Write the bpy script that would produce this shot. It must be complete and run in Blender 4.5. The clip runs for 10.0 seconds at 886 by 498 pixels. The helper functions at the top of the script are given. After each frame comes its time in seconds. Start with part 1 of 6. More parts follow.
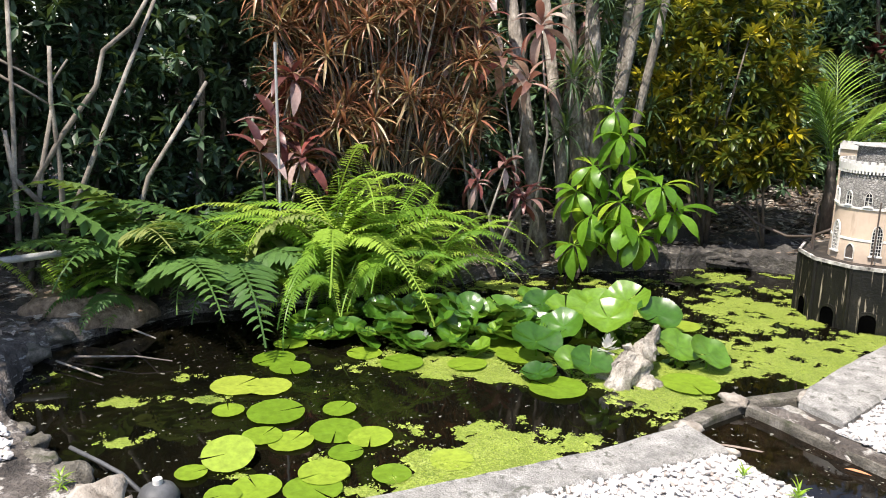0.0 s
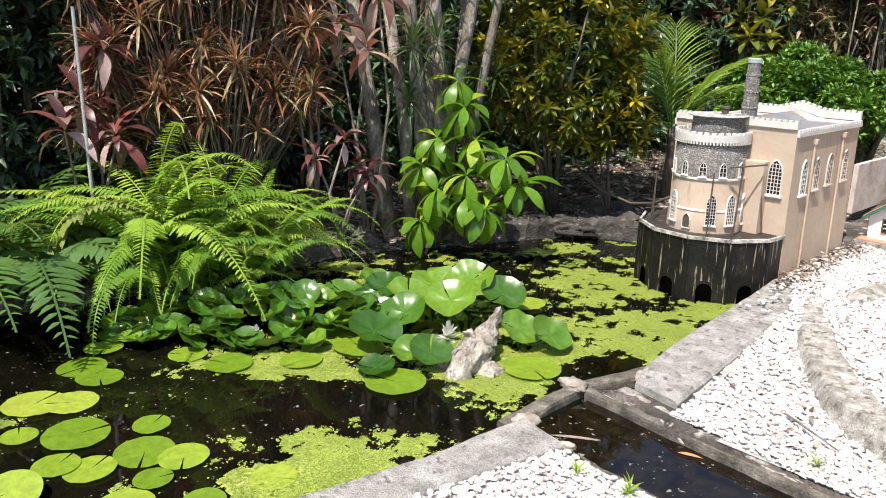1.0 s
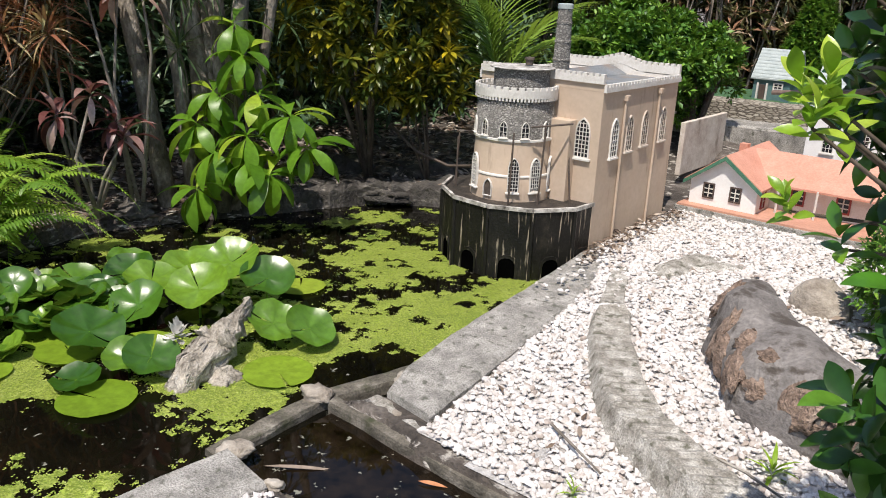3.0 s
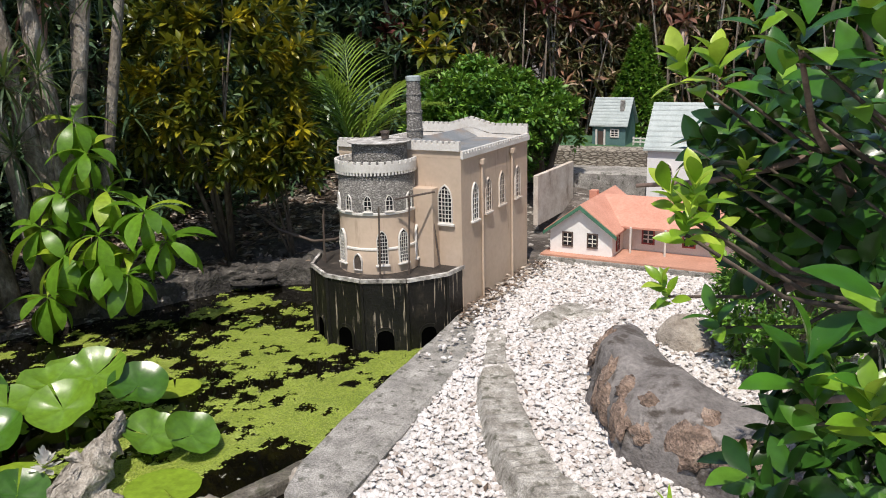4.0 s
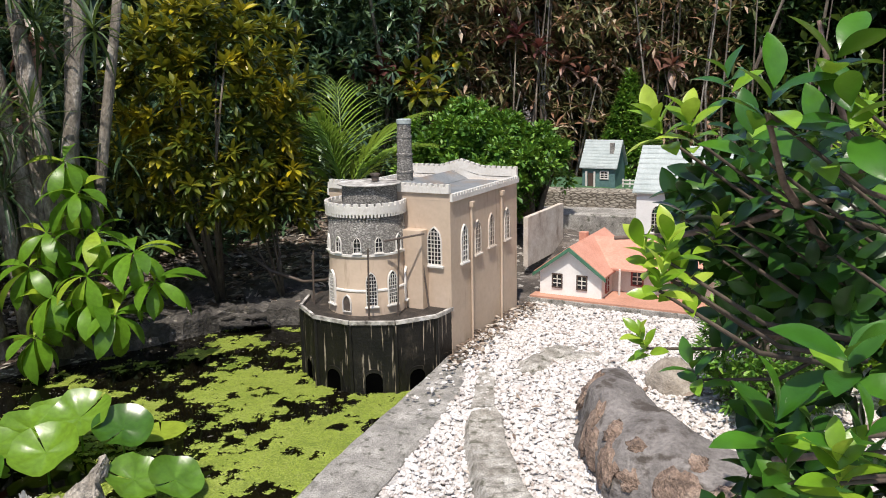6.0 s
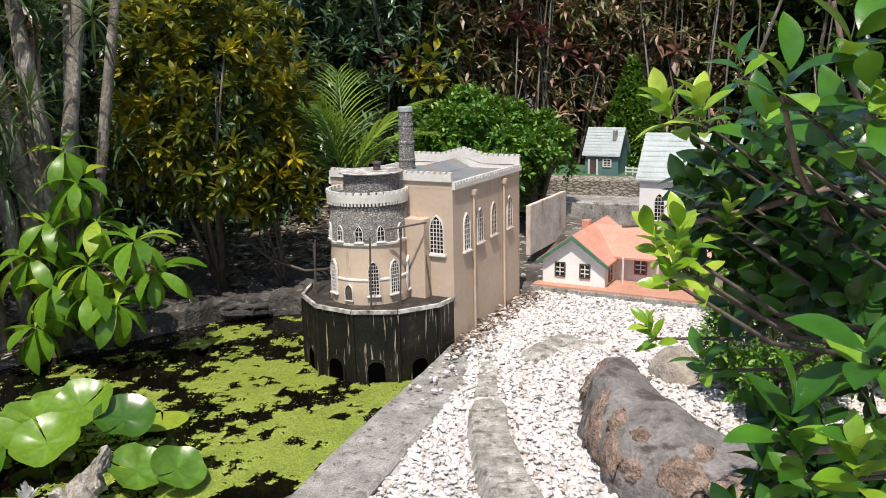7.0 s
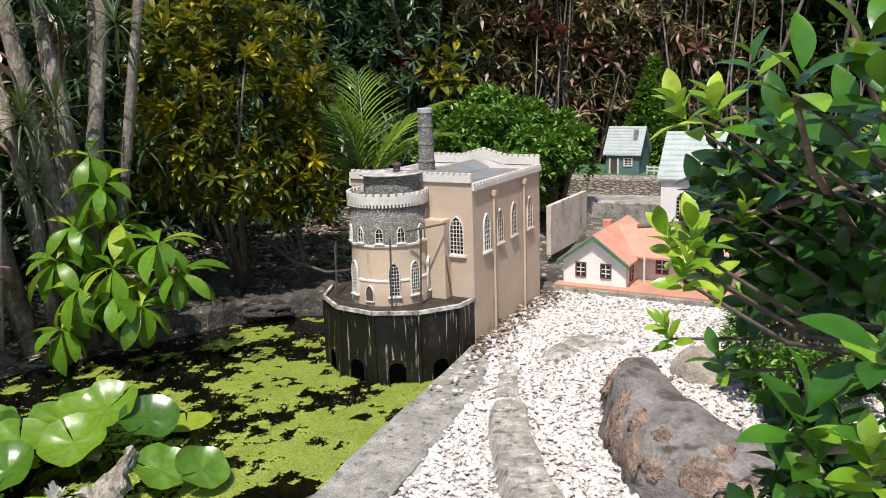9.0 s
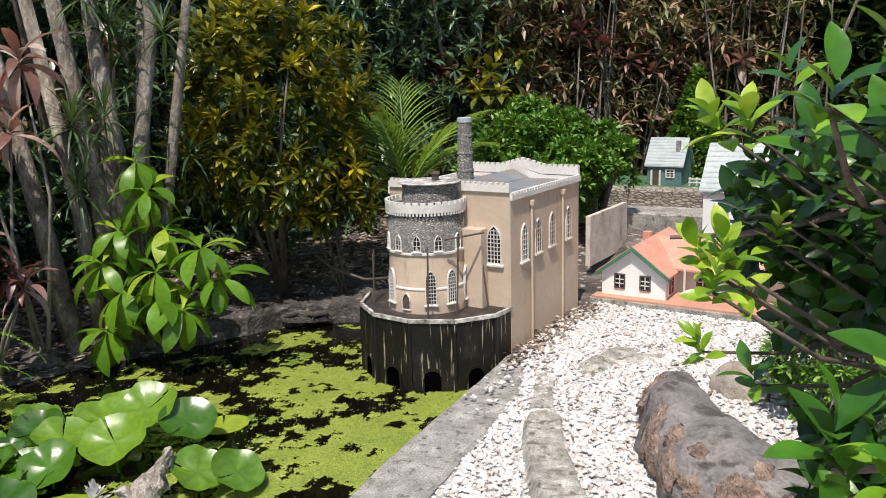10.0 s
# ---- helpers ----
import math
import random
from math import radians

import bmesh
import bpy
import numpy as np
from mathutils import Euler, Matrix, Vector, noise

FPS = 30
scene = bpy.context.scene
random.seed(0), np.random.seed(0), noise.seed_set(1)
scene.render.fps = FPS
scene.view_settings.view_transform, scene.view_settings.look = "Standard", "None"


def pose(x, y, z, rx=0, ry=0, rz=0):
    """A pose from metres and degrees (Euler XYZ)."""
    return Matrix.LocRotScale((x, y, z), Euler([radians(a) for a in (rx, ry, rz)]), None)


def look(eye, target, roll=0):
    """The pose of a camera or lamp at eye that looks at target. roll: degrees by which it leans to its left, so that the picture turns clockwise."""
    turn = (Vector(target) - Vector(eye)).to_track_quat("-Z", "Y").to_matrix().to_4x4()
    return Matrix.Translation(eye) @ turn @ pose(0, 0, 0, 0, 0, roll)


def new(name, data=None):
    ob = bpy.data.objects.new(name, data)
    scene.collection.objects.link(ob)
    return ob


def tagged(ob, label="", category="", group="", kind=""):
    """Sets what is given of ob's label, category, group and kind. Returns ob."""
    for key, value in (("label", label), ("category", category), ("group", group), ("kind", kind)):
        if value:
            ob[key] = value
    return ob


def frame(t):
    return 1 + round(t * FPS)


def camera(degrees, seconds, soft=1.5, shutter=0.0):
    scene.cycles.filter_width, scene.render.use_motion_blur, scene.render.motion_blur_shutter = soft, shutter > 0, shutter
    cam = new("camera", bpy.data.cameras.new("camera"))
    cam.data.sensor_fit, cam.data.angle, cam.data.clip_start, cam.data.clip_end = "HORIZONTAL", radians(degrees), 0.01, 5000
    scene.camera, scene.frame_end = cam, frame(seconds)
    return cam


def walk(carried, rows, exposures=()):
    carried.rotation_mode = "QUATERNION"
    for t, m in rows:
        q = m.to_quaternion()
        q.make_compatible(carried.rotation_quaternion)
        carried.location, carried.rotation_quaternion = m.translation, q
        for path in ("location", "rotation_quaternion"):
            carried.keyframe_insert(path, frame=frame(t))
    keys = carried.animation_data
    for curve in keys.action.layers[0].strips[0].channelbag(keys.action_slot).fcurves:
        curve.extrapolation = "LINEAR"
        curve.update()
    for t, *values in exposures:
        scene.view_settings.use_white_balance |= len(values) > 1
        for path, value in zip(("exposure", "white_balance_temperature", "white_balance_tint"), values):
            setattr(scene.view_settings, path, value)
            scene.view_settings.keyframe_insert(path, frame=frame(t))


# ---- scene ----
from mathutils.bvhtree import BVHTree

cam = camera(58.1, 10.0, soft=1.0)
PATH = [
    (0, (1.226, -0.249, 1.602), (-0.401, 0.825, 1.158), 0.8),
    (0.5, (1.136, -0.11, 1.643), (-0.468, 0.975, 1.144), 2.2),
    (1, (1.112, 0.098, 1.673), (-0.299, 1.41, 1.136), 1.0),
    (1.5, (1.191, 0.437, 1.649), (-0.291, 1.7, 1.192), 4.9),
    (2, (1.201, 0.639, 1.614), (-0.07, 2.09, 1.085), 6.5),
    (2.2, (1.161, 0.739, 1.568), (-0.05, 2.23, 1.01), 6.9),
    (3.3, (1.094, 1.086, 1.611), (-0.061, 2.581, 0.955), 0.4),
    (3.5, (1.085, 1.073, 1.629), (0.01, 2.62, 0.956), 0.5),
    (4, (1.047, 1.041, 1.687), (0.116, 2.739, 1.19), -1.5),
    (4.5, (1.062, 1.035, 1.69), (0.199, 2.784, 1.25), -0.8),
    (5, (1.057, 1.036, 1.712), (0.159, 2.776, 1.304), -0.2),
    (5.2, (1.08, 1.034, 1.705), (0.16, 2.769, 1.326), -0.3),
    (6.5, (1.058, 1.06, 1.712), (0.137, 2.784, 1.287), -1.4),
    (7, (1.053, 1.069, 1.704), (0.127, 2.789, 1.272), -1.3),
    (7.5, (1.054, 1.069, 1.7), (0.125, 2.784, 1.261), -1.3),
    (8, (1.062, 1.068, 1.701), (0.119, 2.779, 1.275), -1.5),
    (8.5, (1.055, 1.064, 1.706), (0.105, 2.775, 1.294), -1.9),
    (9, (1.066, 1.064, 1.708), (0.093, 2.757, 1.279), -2.0),
    (9.5, (1.058, 1.068, 1.706), (0.012, 2.721, 1.29), -1.5),
    (10, (1.082, 1.069, 1.706), (0.021, 2.715, 1.303), -1.7),
]
walk(cam, [(t, look(e, g, r)) for t, e, g, r in PATH], [(0.0, 0.80, 6650, 13), (0.5, 0.80, 6650, 13), (1.0, 0.68, 6650, 13), (2.0, 0.42, 6650, 13), (3.5, 0.10, 6650, 13), (4.0, 0.04, 6650, 13), (4.5, 0.10, 6650, 13), (5.0, 0.16, 6650, 13), (10.0, 0.24, 6650, 13)])

# ---- world, sun and exposure ----
SUN_EL, SUN_AZ = radians(63), radians(-72)       # azimuth counted from +x, towards +y
world = bpy.data.worlds.new("world")
scene.world = world
world.use_nodes = True
_w = world.node_tree
_sky = _w.nodes.new("ShaderNodeTexSky")
_sky.sky_type, _sky.sun_disc = "NISHITA", False
_sky.sun_elevation, _sky.sun_rotation = SUN_EL, radians(90) - SUN_AZ
_w.nodes["Background"].inputs[1].default_value = 0.15
_w.links.new(_sky.outputs[0], _w.nodes["Background"].inputs[0])
sun = new("sun", bpy.data.lights.new("sun", "SUN"))
sun.data.energy, sun.data.angle, sun.data.color = 4.5, radians(0.6), (1.0, 0.95, 0.86)
_to = Vector((math.cos(SUN_EL) * math.cos(SUN_AZ), math.cos(SUN_EL) * math.sin(SUN_AZ), math.sin(SUN_EL)))
sun.matrix_world = look(_to * 20, (0, 0, 0))

rng = np.random.default_rng(7)


# ---- materials ----
def mat_nodes(name, rough=0.6, metal=0.0, spec=0.5):
    m = bpy.data.materials.new(name)
    m.use_nodes = True
    t = m.node_tree
    b = t.nodes["Principled BSDF"]
    b.inputs["Roughness"].default_value = rough
    b.inputs["Metallic"].default_value = metal
    b.inputs["Specular IOR Level"].default_value = spec
    return m, t, b


def coords(t):
    return t.nodes.new("ShaderNodeNewGeometry").outputs["Position"]


def noise_tex(t, scale, detail=5.0, rough=0.6, vec=None, stretch=None):
    n = t.nodes.new("ShaderNodeTexNoise")
    n.inputs["Scale"].default_value = scale
    n.inputs["Detail"].default_value = detail
    n.inputs["Roughness"].default_value = rough
    vec = vec or coords(t)
    if stretch:
        mp = t.nodes.new("ShaderNodeMapping")
        mp.inputs["Scale"].default_value = stretch
        t.links.new(vec, mp.inputs[0])
        vec = mp.outputs[0]
    t.links.new(vec, n.inputs["Vector"])
    return n.outputs["Fac"]


def ramp(t, fac, stops):
    r = t.nodes.new("ShaderNodeValToRGB")
    e = r.color_ramp.elements
    while len(e) < len(stops):
        e.new(0.5)
    for k, (p, c) in zip(e, stops):
        k.position, k.color = p, (*c, 1)
    t.links.new(fac, r.inputs[0])
    return r.outputs[0]


def mixc(t, fac, a, b, mode="MIX"):
    m = t.nodes.new("ShaderNodeMix")
    m.data_type, m.blend_type = "RGBA", mode
    for s, v in ((m.inputs[0], fac), (m.inputs[6], a), (m.inputs[7], b)):
        if isinstance(v, (int, float)):
            s.default_value = v
        elif isinstance(v, tuple):
            s.default_value = (*v, 1)
        else:
            t.links.new(v, s)
    return m.outputs[2]


def bump(t, b, height, strength=0.4, distance=0.01):
    n = t.nodes.new("ShaderNodeBump")
    n.inputs["Strength"].default_value, n.inputs["Distance"].default_value = strength, distance
    t.links.new(height, n.inputs["Height"])
    t.links.new(n.outputs[0], b.inputs["Normal"])


def rough_mat(name, stops, scale=8, fine=60, rough=0.85, relief=0.5, dist=0.01, stain=None, stretch=None, grain=0.22, spec=0.5):
    """Grain at two scales, with an optional stain laid over it."""
    m, t, b = mat_nodes(name, rough, spec=spec)
    big, small = noise_tex(t, scale, 6, 0.65, stretch=stretch), noise_tex(t, fine, 3, 0.6, stretch=stretch)
    col = ramp(t, big, stops)
    col = mixc(t, grain, col, ramp(t, small, [(0.3, (0.25, 0.25, 0.25)), (0.7, (0.9, 0.9, 0.9))]), "OVERLAY")
    if stain:
        colour, lo, hi, sscale, sstretch = stain
        f = ramp(t, noise_tex(t, sscale, 5, 0.6, stretch=sstretch), [(lo, (0, 0, 0)), (hi, (1, 1, 1))])
        col = mixc(t, f, col, colour)
    t.links.new(col, b.inputs["Base Color"])
    add = t.nodes.new("ShaderNodeMath")
    t.links.new(big, add.inputs[0])
    t.links.new(small, add.inputs[1])
    bump(t, b, add.outputs[0], relief, dist)
    return m


def leaf_mat(name, stops, rough=0.4, thin=0.3, spec=0.5, tint=(0.35, 0.5, 0.05), per_object=False, patch=None):
    m, t, b = mat_nodes(name, rough, spec=spec)
    if per_object:
        rnd = t.nodes.new("ShaderNodeObjectInfo").outputs["Random"]
    else:
        rnd = t.nodes.new("ShaderNodeNewGeometry").outputs["Random Per Island"]
    col = ramp(t, rnd, stops)
    if patch:
        col = mixc(t, ramp(t, noise_tex(t, patch[0], 3), [(0.55, (0, 0, 0)), (0.68, (1, 1, 1))]), col, patch[1])
    blotch = ramp(t, noise_tex(t, 35, 4), [(0.3, (0.62, 0.62, 0.62)), (0.7, (1.0, 1.0, 1.0))])
    col = mixc(t, 1.0, col, blotch, "MULTIPLY")
    t.links.new(col, b.inputs["Base Color"])
    bump(t, b, noise_tex(t, 120, 2), 0.15, 0.002)
    tr = t.nodes.new("ShaderNodeBsdfTranslucent")
    t.links.new(mixc(t, 0.4, col, tint), tr.inputs[0])
    mx = t.nodes.new("ShaderNodeMixShader")
    mx.inputs[0].default_value = thin
    out = t.nodes["Material Output"]
    t.links.new(b.outputs[0], mx.inputs[1])
    t.links.new(tr.outputs[0], mx.inputs[2])
    t.links.new(mx.outputs[0], out.inputs[0])
    return m


M = {}
# the pale flecks are light dirt and also sun dapples put into the colour
M["soil"] = rough_mat("soil", [(0.3, (0.025, 0.021, 0.018)), (0.52, (0.095, 0.08, 0.068)), (0.75, (0.25, 0.22, 0.195))], 4, 45, 0.95, 1.0, 0.03,
                      stain=((0.42, 0.39, 0.35), 0.57, 0.63, 11, (1, 1, 4)), grain=0.5)
M["gravel_bed"] = rough_mat("gravel_bed", [(0.3, (0.42, 0.40, 0.38)), (0.6, (0.66, 0.64, 0.62))], 30, 120, 0.9, 0.8, 0.02)
M["concrete"] = rough_mat("concrete", [(0.3, (0.17, 0.165, 0.15)), (0.5, (0.30, 0.285, 0.26)), (0.7, (0.44, 0.42, 0.39))], 9, 150, 0.92, 1.0, 0.01,
                          stain=((0.13, 0.13, 0.105), 0.55, 0.66, 24, None), grain=0.75)
M["kerb_cement"] = rough_mat("kerb_cement", [(0.3, (0.16, 0.145, 0.12)), (0.48, (0.31, 0.29, 0.255)), (0.65, (0.50, 0.48, 0.44))], 14, 150, 0.93, 1.0, 0.008,
                             stain=((0.12, 0.115, 0.085), 0.54, 0.66, 20, None), grain=0.7)
M["mossy"] = rough_mat("mossy_cement", [(0.3, (0.045, 0.04, 0.03)), (0.55, (0.14, 0.125, 0.10)), (0.75, (0.30, 0.275, 0.235))], 11, 110, 0.9, 0.9, 0.008,
                       stain=((0.05, 0.055, 0.025), 0.55, 0.68, 9, None), grain=0.6)
M["bank_rock"] = rough_mat("bank_rock", [(0.3, (0.025, 0.022, 0.02)), (0.55, (0.075, 0.068, 0.06)), (0.75, (0.17, 0.155, 0.14))], 5, 45, 0.9, 0.9, 0.02,
                           stain=((0.26, 0.24, 0.21), 0.6, 0.7, 9, (1, 1, 4)), grain=0.5)
M["pale_rock"] = rough_mat("pale_rock", [(0.3, (0.16, 0.13, 0.10)), (0.55, (0.35, 0.31, 0.26)), (0.75, (0.5, 0.46, 0.40))], 9, 60, 0.9, 0.8, 0.012)
M["statue"] = rough_mat("statue_stone", [(0.3, (0.17, 0.15, 0.12)), (0.5, (0.40, 0.36, 0.30)), (0.72, (0.60, 0.55, 0.48))], 14, 80, 0.9, 1.0, 0.02, grain=0.6)
M["render"] = rough_mat("castle_plaster", [(0.3, (0.46, 0.355, 0.265)), (0.55, (0.51, 0.40, 0.305)), (0.75, (0.56, 0.45, 0.355))], 2.5, 30, 0.7, 0.10, 0.002, grain=0.08,
                        stain=((0.30, 0.22, 0.16), 0.60, 0.78, 6, (3, 3, 0.5)))
M["white"] = rough_mat("white_paint", [(0.3, (0.58, 0.55, 0.50)), (0.7, (0.70, 0.68, 0.64))], 9, 90, 0.6, 0.2, 0.002,
                       stain=((0.40, 0.37, 0.33), 0.62, 0.80, 14, None))
M["roof_grey"] = rough_mat("roof_felt", [(0.3, (0.13, 0.145, 0.155)), (0.7, (0.21, 0.22, 0.225))], 5, 80, 0.7, 0.3, 0.003,
                           stain=((0.22, 0.17, 0.13), 0.5, 0.66, 4, None))
M["metal"] = rough_mat("rusty_iron", [(0.3, (0.05, 0.04, 0.035)), (0.7, (0.12, 0.09, 0.07))], 30, 120, 0.6, 0.3, 0.002)
M["black_slime"] = rough_mat("slimy_plaster", [(0.3, (0.004, 0.004, 0.0035)), (0.6, (0.012, 0.011, 0.009)), (0.8, (0.05, 0.042, 0.03))], 6, 60, 0.5, 0.7, 0.006,
                             stain=((0.34, 0.29, 0.22), 0.60, 0.66, 15, (3.6, 3.6, 0.24)), spec=0.3)
M["dark_deck"] = rough_mat("dark_deck", [(0.3, (0.012, 0.010, 0.008)), (0.55, (0.035, 0.028, 0.022)), (0.75, (0.12, 0.095, 0.075))], 14, 80, 0.7, 0.9, 0.01, grain=0.5)
M["chipped"] = rough_mat("chipped_coping", [(0.3, (0.05, 0.045, 0.04)), (0.48, (0.34, 0.32, 0.29)), (0.65, (0.66, 0.64, 0.60))], 16, 70, 0.8, 0.8, 0.006)
M["pane"], _t, _b = mat_nodes("dark_pane", 0.08)
_b.inputs["Base Color"].default_value = (0.02, 0.022, 0.025, 1)
M["hole"] = rough_mat("hollow_shade", [(0.3, (0.001, 0.001, 0.001)), (0.7, (0.002, 0.002, 0.002))], 9, 60, 1.0, 0.2, 0.002, spec=0.0)
M["terracotta"] = rough_mat("terracotta_roof", [(0.3, (0.50, 0.23, 0.16)), (0.7, (0.60, 0.30, 0.22))], 7, 70, 0.8, 0.3, 0.004)
M["terrace"] = rough_mat("red_terrace", [(0.3, (0.42, 0.21, 0.14)), (0.7, (0.52, 0.28, 0.20))], 7, 70, 0.85, 0.3, 0.003)
M["green_paint"] = rough_mat("green_paint", [(0.3, (0.04, 0.13, 0.08)), (0.7, (0.07, 0.19, 0.12))], 15, 90, 0.5, 0.2, 0.002)
M["teal_paint"] = rough_mat("teal_paint", [(0.3, (0.06, 0.13, 0.13)), (0.7, (0.10, 0.19, 0.18))], 12, 90, 0.6, 0.2, 0.002)
M["tin_roof"] = rough_mat("pale_tin_roof", [(0.3, (0.30, 0.35, 0.345)), (0.7, (0.42, 0.47, 0.46))], 9, 90, 0.5, 0.2, 0.002)
M["dark_frame"] = rough_mat("dark_brown_frame", [(0.3, (0.05, 0.035, 0.03)), (0.7, (0.10, 0.07, 0.055))], 15, 90, 0.6, 0.2, 0.002)
M["red_door"] = rough_mat("red_door", [(0.3, (0.20, 0.03, 0.03)), (0.7, (0.30, 0.05, 0.04))], 15, 90, 0.5, 0.2, 0.002)
M["turf"] = rough_mat("turf", [(0.3, (0.03, 0.09, 0.04)), (0.7, (0.07, 0.16, 0.07))], 20, 150, 0.95, 0.8, 0.01)
M["bark"] = rough_mat("bark", [(0.3, (0.06, 0.045, 0.035)), (0.55, (0.17, 0.14, 0.11)), (0.75, (0.30, 0.27, 0.23))], 9, 60, 0.9, 0.7, 0.01, stretch=(2, 2, 0.6))
M["pale_bark"] = rough_mat("pale_bark", [(0.3, (0.09, 0.075, 0.06)), (0.5, (0.21, 0.185, 0.155)), (0.7, (0.42, 0.39, 0.34))], 7, 70, 0.9, 0.6, 0.008)
M["trunk_bark"] = rough_mat("mottled_trunk", [(0.3, (0.06, 0.05, 0.04)), (0.5, (0.18, 0.155, 0.125)), (0.70, (0.42, 0.38, 0.33))], 9, 50, 0.9, 0.9, 0.015, stretch=(1, 1, 0.5), grain=0.5)
M["dark_bark"] = rough_mat("dark_twig", [(0.3, (0.03, 0.022, 0.016)), (0.7, (0.12, 0.09, 0.065))], 20, 70, 0.85, 0.5, 0.004)
M["camellia_bark"] = rough_mat("camellia_bark", [(0.3, (0.10, 0.065, 0.05)), (0.7, (0.27, 0.19, 0.15))], 30, 90, 0.8, 0.5, 0.003)
M["stick"] = rough_mat("bamboo_stick", [(0.3, (0.30, 0.30, 0.30)), (0.7, (0.48, 0.47, 0.46))], 12, 70, 0.6, 0.3, 0.003)
M["grey_plastic"] = rough_mat("grey_plastic", [(0.3, (0.05, 0.052, 0.055)), (0.7, (0.12, 0.122, 0.125))], 9, 60, 0.6, 0.2, 0.002)
M["straw"] = rough_mat("dry_straw", [(0.3, (0.10, 0.065, 0.04)), (0.7, (0.34, 0.25, 0.17))], 25, 90, 0.9, 0.8, 0.01)
M["fern"] = leaf_mat("fern_leaf", [(0.0, (0.14, 0.29, 0.03)), (0.6, (0.28, 0.48, 0.05)), (1.0, (0.48, 0.62, 0.10))], 0.36, 0.35, per_object=True)
M["fern_dark"] = leaf_mat("tree_fern_leaf", [(0.0, (0.060, 0.145, 0.034)), (0.7, (0.119, 0.238, 0.051)), (1.0, (0.340, 0.374, 0.119))], 0.5, 0.3, per_object=True)
# one camellia leaf in two tones: shade coloured in, then sunlight coloured in
M["glossy"] = leaf_mat("shaded_camellia_leaf", [(0.0, (0.010, 0.035, 0.007)), (0.5, (0.022, 0.075, 0.011)), (0.8, (0.042, 0.13, 0.016)), (1.0, (0.10, 0.23, 0.025))], 0.28, 0.06, spec=0.35)
M["sunlit_leaf"] = leaf_mat("sunlit_camellia_leaf", [(0.0, (0.03, 0.12, 0.012)), (0.55, (0.06, 0.20, 0.018)), (0.85, (0.13, 0.32, 0.025)), (1.0, (0.26, 0.46, 0.04))], 0.28, 0.22)
M["lime"] = leaf_mat("young_leaf", [(0.0, (0.15, 0.33, 0.02)), (0.6, (0.32, 0.52, 0.04)), (1.0, (0.52, 0.68, 0.08))], 0.30, 0.35)
M["shrub"] = leaf_mat("umbrella_leaf", [(0.0, (0.09, 0.22, 0.018)), (0.55, (0.18, 0.38, 0.028)), (1.0, (0.42, 0.58, 0.05))], 0.36, 0.42)
M["croton"] = leaf_mat("croton_leaf", [(0.0, (0.03, 0.06, 0.01)), (0.5, (0.08, 0.12, 0.015)), (0.85, (0.22, 0.23, 0.02)), (1.0, (0.46, 0.40, 0.03))], 0.38, 0.24, tint=(0.5, 0.45, 0.03), patch=(2.6, (0.66, 0.52, 0.02)))
M["redgrass"] = leaf_mat("red_cordyline_leaf", [(0.0, (0.11, 0.10, 0.045)), (0.22, (0.32, 0.13, 0.08)), (0.45, (0.55, 0.23, 0.12)), (0.6, (0.46, 0.36, 0.19)), (0.75, (0.26, 0.29, 0.10)), (0.88, (0.62, 0.50, 0.32)), (1.0, (0.78, 0.70, 0.50))], 0.36, 0.25, tint=(0.6, 0.32, 0.14))
M["ti"] = leaf_mat("ti_leaf", [(0.0, (0.07, 0.025, 0.025)), (0.45, (0.16, 0.06, 0.055)), (0.7, (0.30, 0.075, 0.06)), (0.85, (0.26, 0.14, 0.12)), (1.0, (0.58, 0.44, 0.40))], 0.4, 0.15, tint=(0.4, 0.10, 0.08))
M["ti_pale"] = leaf_mat("faded_ti_leaf", [(0.0, (0.16, 0.07, 0.055)), (0.4, (0.36, 0.20, 0.15)), (0.7, (0.58, 0.45, 0.36)), (0.88, (0.68, 0.58, 0.50)), (1.0, (0.60, 0.09, 0.06))], 0.4, 0.25, tint=(0.6, 0.2, 0.12))
M["spike"] = leaf_mat("dracaena_leaf", [(0.0, (0.032, 0.072, 0.029)), (1.0, (0.112, 0.176, 0.064))], 0.45, 0.2)
M["palm"] = leaf_mat("palm_leaf", [(0.0, (0.12, 0.24, 0.03)), (1.0, (0.30, 0.46, 0.07))], 0.4, 0.35, per_object=True)
M["cypress"] = leaf_mat("cypress_spray", [(0.0, (0.03, 0.10, 0.016)), (0.6, (0.12, 0.30, 0.035)), (1.0, (0.29, 0.50, 0.065))], 0.5, 0.2)
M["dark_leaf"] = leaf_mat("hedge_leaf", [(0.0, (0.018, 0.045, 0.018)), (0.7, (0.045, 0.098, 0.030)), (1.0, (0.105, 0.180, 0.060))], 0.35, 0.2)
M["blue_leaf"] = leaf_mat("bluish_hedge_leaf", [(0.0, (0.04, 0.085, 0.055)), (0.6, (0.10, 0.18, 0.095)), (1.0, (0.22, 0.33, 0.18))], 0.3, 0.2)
# darker copy of the bluish leaf, with the pond end's shade in its colour
M["shade_leaf"] = leaf_mat("shaded_hedge_leaf", [(0.0, (0.022, 0.05, 0.03)), (0.7, (0.058, 0.11, 0.055)), (1.0, (0.13, 0.20, 0.11))], 0.42, 0.15, spec=0.3)
